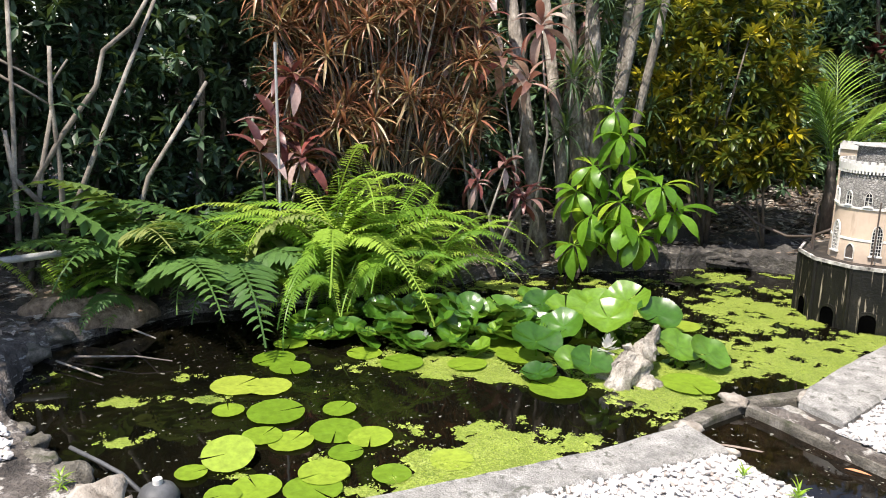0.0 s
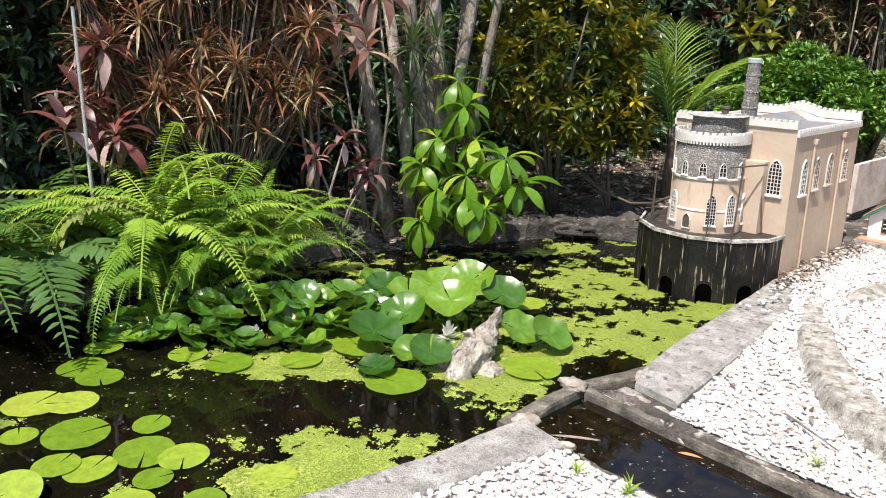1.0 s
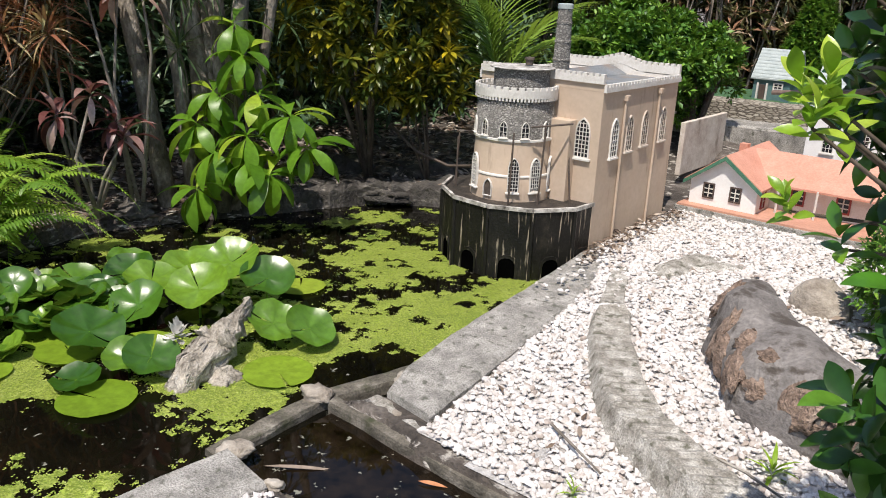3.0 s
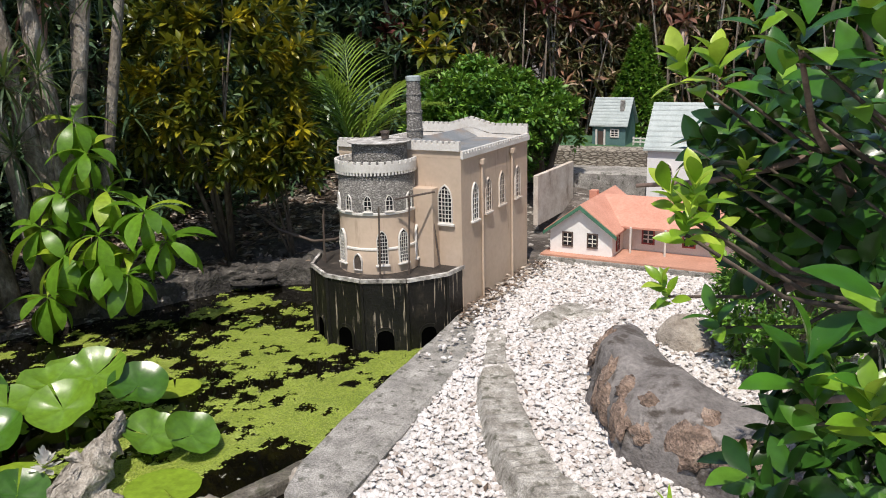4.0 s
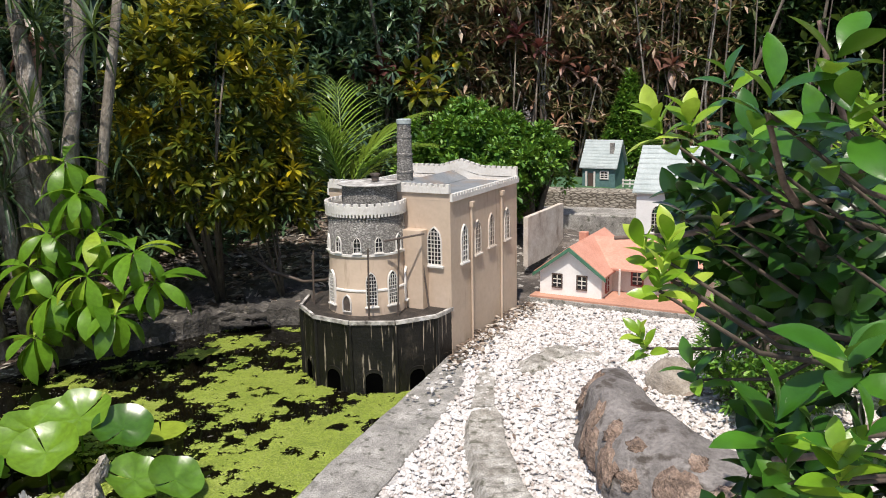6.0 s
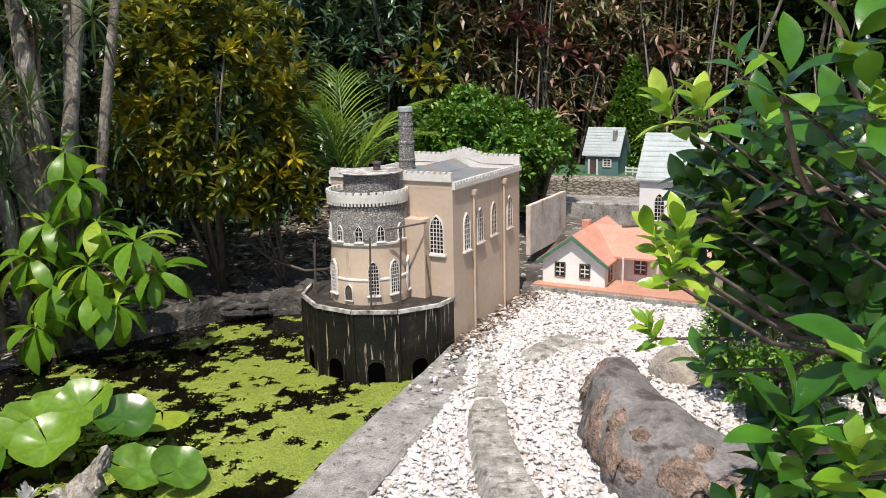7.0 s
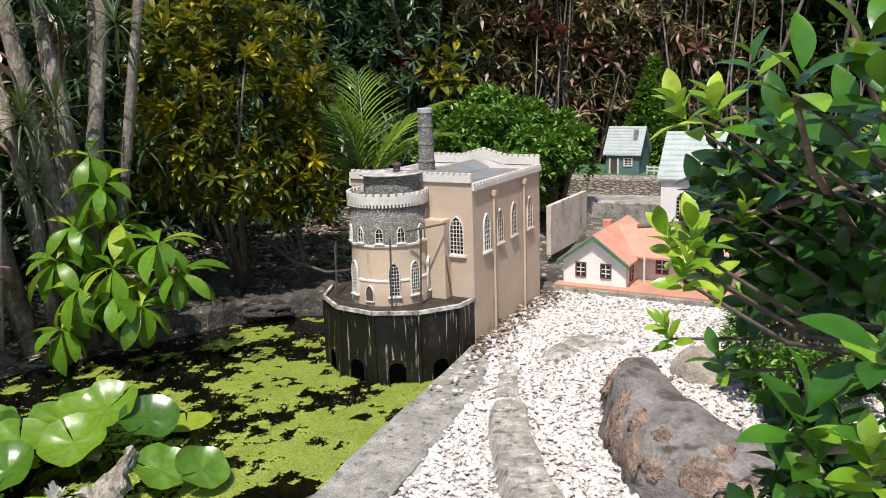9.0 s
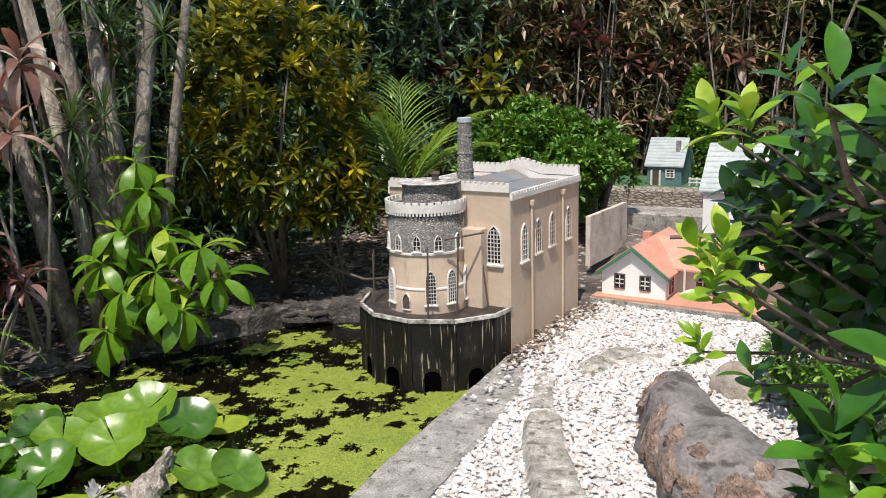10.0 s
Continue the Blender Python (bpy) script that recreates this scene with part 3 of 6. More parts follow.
bent_slab("channel_sill", [(-1.02, 2.42), (-1.03, 2.70), (-1.03, 2.93), (-0.95, 3.18), (-0.87, 3.42)], [(-0.93, 2.42), (-0.95, 2.70), (-0.95, 2.91), (-0.87, 3.15), (-0.79, 3.38)], -0.3, (0.03, 0.06), "rough dark stone sill between pond and channel", M["mossy"], seed=6, cat="kerb")

bent_slab("bank_edging", [(-3.44, 4.00), (-3.20, 4.55), (-3.02, 5.00), (-2.86, 5.28)], [(-3.60, 4.05), (-3.36, 4.62), (-3.16, 5.08), (-2.96, 5.38)], -0.3, (0.12, 0.16), "dark wet stone edging of the far bank", M["bank_rock"], seed=21, rugged=0.045)
bent_slab("bank_edging", [(-2.84, 5.30), (-2.60, 5.46), (-2.38, 5.60), (-2.10, 5.58)], [(-3.00, 5.50), (-2.72, 5.70), (-2.40, 5.86), (-2.10, 5.84)], -0.3, (0.15, 0.12), "dark split stone edging of the far bank", M["bank_rock"], seed=22, rugged=0.045)

# ---- castle ----
castle = thing("model_castle", "tan plaster model castle with round stone tower, standing in the pond", "model castle")
BX0, BX1, BY0, BY1 = -1.86, -1.02, 5.045, 6.03


def arch_outline(w, h, n=5, point=1.25):
    """Pointed arch: width w, height h, from the sill's middle."""
    if point > 1:
        xs = [w / 2 * (1 - k / n) for k in range(n + 1)]
        rise = w * 0.866
        side = [(x, h - rise + math.sqrt(max(0.0, w * w - (x + w / 2) ** 2))) for x in xs]
        return [(-w / 2, 0), (w / 2, 0)] + side + [(-x, z) for x, z in side[-2::-1]]
    rise = w * 0.62 * point
    side = [(w / 2 * (1 - (k / n) ** 2.0), h - rise + rise * math.sin(k / n * math.pi / 2) ** 0.95) for k in range(n + 1)]
    return [(-w / 2, 0), (w / 2, 0)] + side + [(-x, z) for x, z in side[-2::-1]]


def arch_window(name, parent, w, h, m, bars=2, rows=5, sill=True, frame_mat=None, pane_mat=None):
    """A lancet with a proud frame, a recessed pane and glazing bars. Local: x along the wall, y out of it, z up."""
    frame_mat = frame_mat or M["white"]
    own = bmesh.new()
    inner, outer = arch_outline(w, h), arch_outline(w * 1.15, h + w * 0.10)
    outer = [(x, z - (w * 0.10 if z == 0 else 0)) for x, z in outer]
    fr = []
    for poly, y in ((outer, -0.004), (outer, 0.010), (inner, 0.010), (inner, -0.004)):
        fr.append([own.verts.new((x, y, z)) for x, z in poly])
    n = len(inner)
    for u, v in zip(fr, fr[1:]):
        for i in range(n):
            own.faces.new((u[i], u[(i + 1) % n], v[(i + 1) % n], v[i]))
    win = part(name, own, frame_mat, parent, "", m)
    own = bmesh.new()
    own.faces.new([own.verts.new((x, 0.002, z)) for x, z in inner])
    part("pane", own, pane_mat or M["pane"], win, "dark glass pane")
    own = bmesh.new()
    t = max(0.0022, w * 0.045)
    for i in range(1, bars + 1):
        x = -w / 2 + w * i / (bars + 1)
        box(x - t / 2, x + t / 2, 0.003, 0.007, 0, h * 0.93, 0, own)
    for j in range(1, rows + 1):
        z = h * j / (rows + 1)
        half = w / 2 if z < h - w * 0.6 else w / 2 * max(0.25, 1 - ((z - h + w * 0.6) / (w * 0.6)) ** 2)
        box(-half, half, 0.003, 0.007, z - t / 2, z + t / 2, 0, own)
    part("glazing_bar", own, frame_mat, win)
    if sill:
        part("sill", box(-w * 0.72, w * 0.72, -0.002, 0.018, -w * 0.24, -w * 0.08, 0.002), frame_mat, win)
    return win


def wall_frame(p, out, tilt=0.0):
    """Frame at p on a wall that faces out (a horizontal vector)."""
    o = Vector((*out, 0)).normalized()
    x = o.cross(Vector((0, 0, 1)))
    m = Matrix((x, o, Vector((0, 0, 1)))).transposed().to_4x4()
    m.translation = p
    return m


part("wall", box(BX0, BX1, BY0, BY1, -0.3, 1.06, 0.004), M["render"], castle, "tan painted plaster walls")
own = box(BX0 + 0.03, BX1 - 0.03, BY0 + 0.03, BY1 - 0.03, 1.05, 1.064)
part("roof", own, M["roof_grey"], castle, "grey flat roof")


def crenels(p0, p1, z0, h, tooth, gap_h, parent, name="parapet", rise=None):
    """A parapet strip from p0 to p1 with square teeth, one closed body. rise(s) lifts it along the way."""
    a, b = Vector((*p0, 0)), Vector((*p1, 0))
    ln = (b - a).length
    d = (b - a) / ln
    side = Vector((d.y, -d.x, 0)) * 0.012
    n = max(3, int(ln / tooth))
    own = bmesh.new()
    cols = []
    for i in range(n):
        for s in (i, i + 0.64):
            cols.append((s / n, h if s == i else h - gap_h))
    cols.append((1.0, None))
    rings = []
    for k, (s, top) in enumerate(cols):
        lift = rise(s) if rise else 0
        p = a + d * (ln * s)
        before = cols[k - 1][1] if k else top
        after = top if top is not None else before
        rows = []
        for t in ([before] if before == after else [before, after]):
            rows.append([own.verts.new((q.x, q.y, z)) for q, z in ((p + side, z0 + lift), (p + side, z0 + t + lift), (p - side, z0 + t + lift), (p - side, z0 + lift))])
        rings.append(rows)
    for u, v in zip(rings, rings[1:]):
        x, y = u[-1], v[0]
        for i in range(4):
            own.faces.new((x[i], x[(i + 1) % 4], y[(i + 1) % 4], y[i]))
    for rows in rings:
        if len(rows) == 2:
            own.faces.new((rows[0][1], rows[0][2], rows[1][2], rows[1][1]))
    own.faces.new(rings[0][0])
    own.faces.new(rings[-1][-1])
    bmesh.ops.remove_doubles(own, verts=own.verts, dist=0.0001)
    return part(name, own, M["white"], parent, "white crenellated parapet")


gable = lambda s: 0.045 * max(0.0, 1 - abs(s - 0.5) / 0.2)
crenels((BX1, BY0 - 0.002), (BX0, BY0 - 0.002), 1.098, 0.054, 0.036, 0.016, castle)
part("wall", box(BX0, BX1, BY0 - 0.001, BY0 + 0.02, 1.055, 1.10), M["render"], castle)
crenels((BX1 + 0.001, BY1), (BX0, BY1), 1.085, 0.072, 0.040, 0.017, castle, rise=gable)
part("wall", box(BX0, BX1, BY1 - 0.012, BY1 + 0.012, 1.055, 1.09), M["white"], castle)
crenels((BX1 + 0.004, BY0), (BX1 + 0.004, BY1), 1.052, 0.044, 0.036, 0.015, castle)
crenels((BX0 - 0.003, BY0), (BX0 - 0.003, BY1), 1.052, 0.044, 0.036, 0.015, castle)
own = bmesh.new()
_g = [[own.verts.new((x, y, z)) for x, z in ((-1.615, 1.075), (-1.265, 1.075), (-1.44, 1.132))] for y in (BY1 - 0.011, BY1 + 0.011)]
own.faces.new(_g[0])
own.faces.new(_g[1])
for i in range(3):
    own.faces.new((_g[0][i], _g[0][(i + 1) % 3], _g[1][(i + 1) % 3], _g[1][i]))
part("gable", own, M["white"], castle)
bm = bmesh.new()
for p in ((-1.62, 5.3, 1.066), (-1.38, 5.3, 1.066), (-1.5, 5.3, 1.12), (-1.62, 6.01, 1.066), (-1.38, 6.01, 1.066), (-1.5, 6.01, 1.12)):
    bm.verts.new(p)
bm.verts.ensure_lookup_table()
for f in ((0, 1, 2), (3, 5, 4), (0, 2, 5, 3), (1, 4, 5, 2)):
    bm.faces.new([bm.verts[i] for i in f])
part("roof_ridge", bm, M["roof_grey"], castle, "low grey roof ridge")
arch_window("window", castle, 0.085, 0.215, wall_frame((-1.125, BY0, 0.68), (0, -1)), 3, 8)
arch_window("window", castle, 0.05, 0.20, wall_frame((-1.30, BY0, 0.66), (0, -1)), 2, 6)
for y, z, h in ((5.215, 0.675, 0.215), (5.40, 0.69, 0.20), (5.60, 0.70, 0.20), (5.85, 0.70, 0.20)):
    arch_window("window", castle, 0.075, h, wall_frame((BX1, y, z), (1, 0)), 2, 6, frame_mat=M["white"] if y < 5.3 else M["pale_wall"], pane_mat=M["pane"] if y < 5.3 else M["dark_frame"])
for y, zt in ((5.30, 1.00), (5.745, 1.01)):
    own = tube([(BX1 + 0.012, y, 0.12), (BX1 + 0.012, y, zt)], 0.008)
    box(BX1, BX1 + 0.03, y - 0.017, y + 0.017, zt - 0.01, zt + 0.022, 0.003, own)
    part("drainpipe", own, M["render"], castle, "thin painted drainpipe with hopper head")
own = lathe(-1.535, 5.42, [(0.0, 1.0), (0.053, 1.0), (0.052, 1.16), (0.055, 1.165), (0.055, 1.175), (0.050, 1.18), (0.049, 1.27), (0.052, 1.275), (0.052, 1.285), (0.047, 1.29), (0.046, 1.38), (0.049, 1.385), (0.049, 1.395), (0.044, 1.40), (0.043, 1.475)], 24)
chim = part("chimney", own, M["rubble"], castle, "tall round stone chimney", smooth=False)
part("cap", lathe(-1.535, 5.42, [(0.0, 1.472), (0.047, 1.472), (0.048, 1.498), (0.036, 1.503), (0.033, 1.47), (0.0, 1.47)], 24), M["tin_roof"], chim, "pale weathered chimney cap")
part("flashing", lathe(-1.535, 5.42, [(0.055, 1.062), (0.085, 1.066), (0.085, 1.075), (0.052, 1.085)], 20), M["metal"], chim)

# tower
TX, TY, TR = -1.515, 4.925, 0.230
tower = part("tower", lathe(TX, TY, [(TR + 0.012, 0.40), (TR + 0.012, 0.46), (TR + 0.004, 0.56), (TR, 0.57), (TR - 0.004, 0.765)], 64), M["render"], castle, "tan plaster lower tower", smooth=True)
part("tower_top", lathe(TX, TY, [(TR - 0.003, 0.765), (TR - 0.008, 1.03), (TR - 0.03, 1.03), (TR - 0.03, 0.98), (0, 0.98)], 64), M["rubble"], castle, "grey rubble upper tower", smooth=True)
part("moulding", lathe(TX, TY, [(TR - 0.01, 0.760), (TR + 0.005, 0.761), (TR + 0.005, 0.772), (TR - 0.01, 0.775)], 64), M["white"], tower, "thin white band")
part("moulding", lathe(TX, TY, [(TR, 0.558), (TR + 0.009, 0.559), (TR + 0.008, 0.568), (TR, 0.571)], 64), M["white"], tower, "thin white band")
part("parapet", lathe(TX, TY, [(TR - 0.01, 0.995), (TR + 0.008, 1.003), (TR + 0.010, 1.046), (TR - 0.008, 1.046), (TR - 0.01, 0.995)], 64), M["white"], castle, "white crenellated parapet ring", smooth=False)
own = bmesh.new()
for k in range(34):
    a0, a1 = 2 * math.pi * k / 34, 2 * math.pi * (k + 0.66) / 34
    prism([(TX + r * math.cos(a), TY + r * math.sin(a)) for r, a in ((TR - 0.008, a0), (TR + 0.010, a0), (TR + 0.010, a1), (TR - 0.008, a1))], 1.044, 1.062, 0, own)
for k in range(72):
    a0, a1 = 2 * math.pi * k / 72, 2 * math.pi * (k + 0.5) / 72
    prism([(TX + r * math.cos(a), TY + r * math.sin(a)) for r, a in ((TR - 0.01, a0), (TR + 0.008, a0), (TR + 0.008, a1), (TR - 0.01, a1))], 0.985, 1.003, 0, own)
tagged(part("battlement", own, M["white"], castle), kind="stuff")
own = lathe(TX + 0.01, TY + 0.03, [(0.165, 0.98), (0.160, 1.155)], 40, None, 0, 360)
drum = part("roof_drum", own, M["rubble"], castle, "dark stone drum inside the parapet", smooth=True)
part("drum_cap", lathe(TX + 0.01, TY + 0.03, [(0.0, 1.150), (0.186, 1.150), (0.188, 1.155), (0.182, 1.157), (0.0, 1.159)], 40), M["chipped"], drum, "flat pale weathered cap slab")
part("vent", lathe(TX + 0.04, TY + 0.05, [(0.0, 1.165), (0.022, 1.165), (0.022, 1.195), (0.030, 1.197), (0.028, 1.208), (0, 1.212)], 16), M["metal"], drum)


def on_tower(deg, z, r=TR):
    a = radians(deg)
    return wall_frame((TX + r * math.cos(a), TY + r * math.sin(a), z), (math.cos(a), math.sin(a)))


for deg in (198, 228, 258, 289, 320, 355):
    arch_window("window", tower, 0.040, 0.086, on_tower(deg, 0.785, TR - 0.006), 1, 2)
for deg in (243, 307, 338, 372):
    arch_window("window", tower, 0.056, 0.190, on_tower(deg, 0.478, TR + 0.008), 3, 8)
arch_window("door", tower, 0.050, 0.092, on_tower(272, 0.445, TR + 0.011), 0, 0, False, M["white"], M["metal"])
part("annex", box(-1.36, -1.17, 4.97, 5.05, 0.40, 0.885, 0.004), M["render"], castle)

# platform over the water: half a twelve-sided drum
CX, CY, PR = -1.50, 5.05, 0.495
ring = [(CX + PR * math.cos(radians(a)), CY + PR * math.sin(radians(a))) for a in (160, 190, 220, 250, 280, 310, 340, 360)]
ring = ring[:-1] + [(BX1 - 0.002, 5.06)]
base = part("base", prism(ring, -0.3, 0.405), M["black_slime"], castle, "black algae-stained plaster base with arched drains")
inner = [(CX + (PR - 0.02) * (x - CX) / PR, CY + (PR - 0.02) * (y - CY) / PR) for x, y in ring]
part("deck", prism([(x, y + 0.0) for x, y in inner], 0.40, 0.418), M["dark_deck"], castle, "dark terrace deck with dry leaves")
for (ax, ay), (bx, by) in zip(ring[1:], ring[2:]):
    a, b = Vector((ax, ay, 0)), Vector((bx, by, 0))
    c = Vector((CX, CY, 0))
    a, b = a.lerp(b, 0.012), b.lerp(a, 0.012)
    quad = [a + (a - c) * 0.022, b + (b - c) * 0.022, b - (b - c) * 0.014, a - (a - c) * 0.014]
    part("coping", prism([(q.x, q.y) for q in quad], 0.407, 0.428, 0.003), M["chipped"], castle, "pale chipped coping stone")
for k in range(1, len(ring) - 2):
    (ax, ay), (bx, by) = ring[k], ring[k + 1]
    mx, my = (ax + bx) / 2, (ay + by) / 2
    o = (mx - CX, my - CY)
    f = wall_frame((mx, my, -0.02), o)
    own = bmesh.new()
    lip, hole = arch_outline(0.125, 0.165, 6, 0.8), arch_outline(0.098, 0.145, 6, 0.8)
    fr = [[own.verts.new((x, y, z)) for x, z in poly] for poly, y in ((lip, -0.001), (lip, 0.006), (hole, 0.006), (hole, -0.001))]
    for u, v in zip(fr, fr[1:]):
        for i in range(len(lip)):
            own.faces.new((u[i], u[(i + 1) % len(lip)], v[(i + 1) % len(lip)], v[i]))
    dr = part("drain_arch", own, M["black_slime"], base, "", f)
    # no real hollow: its inner shade is painted as a flat black face
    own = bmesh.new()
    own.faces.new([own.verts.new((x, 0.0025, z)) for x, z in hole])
    part("drain_hole", own, M["hole"], dr, "flat black face painted as the dark inside a drain opening")
for k, (x, y) in enumerate(ring[1:7]):
    part("pilaster", tube([(x, y, -0.2), (x, y, 0.40)], [0.017, 0.013], 6), M["black_slime"], base)
for x, y, z1, lean in ((-1.345, 4.66, 0.83, 0.01), (-1.14, 4.99, 0.80, -0.05), (-1.83, 4.80, 0.72, 0.0), (-1.87, 4.84, 0.74, 0.02), (-1.24, 4.80, 0.86, 0.02)):
    part("iron_post", tube([(x, y, 0.41), (x + lean, y, z1)], 0.0055, 6), M["metal"], castle, "thin rusty iron post")
part("iron_post", tube([(-1.29, 4.76, 0.855), (-1.14, 4.95, 0.875)], 0.006, 6), M["metal"], castle)


# ---- village behind ----
def flat_window(parent, p, out, w, h, mat):
    f = wall_frame(p, out)
    own = bmesh.new()
    t = w * 0.12
    rims = []
    for e, y in ((0, -0.002), (0, 0.009), (t, 0.009), (t, -0.002)):
        rims.append([own.verts.new((x, y, z)) for x, z in ((-w / 2 + e, e), (w / 2 - e, e), (w / 2 - e, h - e), (-w / 2 + e, h - e))])
    for u, v in zip(rims, rims[1:]):
        for i in range(4):
            own.faces.new((u[i], u[(i + 1) % 4], v[(i + 1) % 4], v[i]))
    win = part("window", own, mat, parent, "", f)
    for a in ((-t / 3, t / 3, t, h - t), (-w / 2 + t, w / 2 - t, h * 0.62 - t / 3, h * 0.62 + t / 3), (-w / 2 + t, w / 2 - t, h * 0.34 - t / 3, h * 0.34 + t / 3)):
        part("glazing_bar", box(a[0], a[1], 0.003, 0.007, a[2], a[3]), M["white"], win)
    own = bmesh.new()
    own.faces.new([own.verts.new(q) for q in ((-w / 2, 0.002, 0), (w / 2, 0.002, 0), (w / 2, 0.002, h), (-w / 2, 0.002, h))])
    part("pane", own, M["pane"], win)
    return win


def roof_bm(x0, x1, y0, y1, z0, ridge, axis, over=0.03, thick=0.014, ribs=0):
    """A gabled roof; the ridge runs along axis."""
    own = bmesh.new()
    if axis == "y":
        prof = [(x0 - over, z0 - over * 0.5), ((x0 + x1) / 2, ridge), (x1 + over, z0 - over * 0.5)]
        ends = (y0 - over, y1 + over)
        put = lambda s, e, dz: (s[0], e, s[1] + dz)
    else:
        prof = [(y0 - over, z0 - over * 0.5), ((y0 + y1) / 2, ridge), (y1 + over, z0 - over * 0.5)]
        ends = (x0 - over, x1 + over)
        put = lambda s, e, dz: (e, s[0], s[1] + dz)
    v = {(i, j, k): own.verts.new(put(prof[i], ends[j], k * thick)) for i in range(3) for j in range(2) for k in range(2)}
    for i in range(2):
        own.faces.new((v[i, 0, 1], v[i + 1, 0, 1], v[i + 1, 1, 1], v[i, 1, 1]))
        own.faces.new((v[i, 0, 0], v[i + 1, 0, 0], v[i + 1, 1, 0], v[i, 1, 0]))
        for j in range(2):
            own.faces.new((v[i, j, 0], v[i + 1, j, 0], v[i + 1, j, 1], v[i, j, 1]))
    for i in (0, 2):
        own.faces.new((v[i, 0, 0], v[i, 1, 0], v[i, 1, 1], v[i, 0, 1]))
    if ribs:
        parent, mat = ribs
        n = 9
        for r in range(n):
            s = (r + 0.5) / n
            for i, j in ((0, 1), (2, 1)):
                a, b = prof[i], prof[j]
                q = (a[0] + (b[0] - a[0]) * s, a[1] + (b[1] - a[1]) * s)
                rib = bmesh.new()
                c = [rib.verts.new(put((q[0] + dx, q[1]), e, thick + dz)) for e in ends for dx, dz in ((-0.007, -0.005), (0, 0.008), (0.007, -0.003))]
                for f in ((0, 1, 4, 3), (1, 2, 5, 4), (2, 0, 3, 5), (0, 2, 1), (3, 4, 5)):
                    rib.faces.new([c[k] for k in f])
                part("rib", rib, mat, parent)
    return own


def gable_wall(x0, x1, y0, y1, z0, eave, ridge, axis):
    own = box(x0, x1, y0, y1, z0, eave)
    if axis == "y":
        tri = [((x0, y, eave), (x1, y, eave), ((x0 + x1) / 2, y, ridge)) for y in (y0, y1)]
    else:
        tri = [((x, y0, eave), (x, y1, eave), (x, (y0 + y1) / 2, ridge)) for x in (x0, x1)]
    vs = [[own.verts.new(p) for p in t] for t in tri]
    own.faces.new(vs[0])
    own.faces.new(vs[1])
    for i in range(3):
        own.faces.new((vs[0][i], vs[0][(i + 1) % 3], vs[1][(i + 1) % 3], vs[1][i]))
    return own


# cottage
cot = thing("model_cottage", "white model cottage with terracotta roof and green gable trim on gravel", "model house")
GZ = 0.16
part("terrace", box(-0.99, 0.35, 6.14, 7.1, 0.02, GZ + 0.065, 0.006), M["concrete"], cot, "grey stone terrace base")
part("paving", box(-0.975, 0.34, 6.155, 7.09, GZ + 0.06, GZ + 0.078), M["terrace"], cot, "red terrace paving")
Z0 = GZ + 0.078
part("wall", gable_wall(-0.93, -0.48, 6.24, 6.9, Z0, Z0 + 0.17, Z0 + 0.335, "y"), M["bright_white"], cot, "white plaster gable wing")
part("wall", box(-0.48, 0.25, 6.50, 6.95, Z0, Z0 + 0.19), M["white"], cot, "white plaster main wing")
part("roof", roof_bm(-0.93, -0.48, 6.24, 7.0, Z0 + 0.17, Z0 + 0.345, "y", 0.035), M["terracotta"], cot, "terracotta roof")
part("roof", roof_bm(-0.655, 0.25, 6.44, 7.0, Z0 + 0.19, Z0 + 0.335, "x", 0.035), M["terracotta"], cot, "terracotta roof")
for sx in (-1, 1):
    x0, x1 = (-0.705, -0.705 + sx * 0.265)
    own = bmesh.new()
    vs = [own.verts.new(p) for p in ((x0, 6.195, Z0 + 0.355), (x1, 6.195, Z0 + 0.155), (x1, 6.195, Z0 + 0.130), (x0, 6.195, Z0 + 0.325), (x0, 6.207, Z0 + 0.355), (x1, 6.207, Z0 + 0.155), (x1, 6.207, Z0 + 0.130), (x0, 6.207, Z0 + 0.325))]
    for f in ((0, 1, 2, 3), (4, 7, 6, 5), (0, 4, 5, 1), (3, 2, 6, 7), (1, 5, 6, 2), (0, 3, 7, 4)):
        own.faces.new([vs[i] for i in f])
    part("bargeboard", own, M["green_paint"], cot, "dark green bargeboard")
for x in (-0.80, -0.62):
    flat_window(cot, (x, 6.24, Z0 + 0.05), (0, -1), 0.078, 0.105, M["dark_frame"])
flat_window(cot, (-0.30, 6.50, Z0 + 0.05), (0, -1), 0.09, 0.11, M["red_door"])
flat_window(cot, (-0.02, 6.50, Z0 + 0.05), (0, -1), 0.09, 0.11, M["red_door"])
flat_window(cot, (-0.48, 6.36, Z0 + 0.02), (1, 0), 0.07, 0.14, M["red_door"])
for x in (-0.40, -0.16):
    part("veranda_post", tube([(x, 6.40, Z0), (x, 6.40, Z0 + 0.185)], 0.008, 6), M["white"], cot)
part("chimney", box(-0.86, -0.80, 6.88, 6.94, Z0 + 0.2, Z0 + 0.335, 0.003), M["terracotta"], cot)

# church
church = thing("model_church", "white model church with pale blue-grey tin roof and arched windows", "model house")
part("wall", gable_wall(-0.63, 0.35, 7.70, 8.25, 0.20, 0.80, 1.13, "x"), M["bright_white"], church, "white painted walls")
part("roof", roof_bm(-0.63, 0.35, 7.70, 8.25, 0.80, 1.15, "x", 0.03, ribs=(church, M["tin_roof"])), M["tin_roof"], church, "pale ribbed tin roof")
for x in (-0.46, -0.22, 0.02, 0.24):
    arch_window("window", church, 0.075, 0.22, wall_frame((x, 7.70, 0.46), (0, -1)), 2, 6, frame_mat=M["white"])

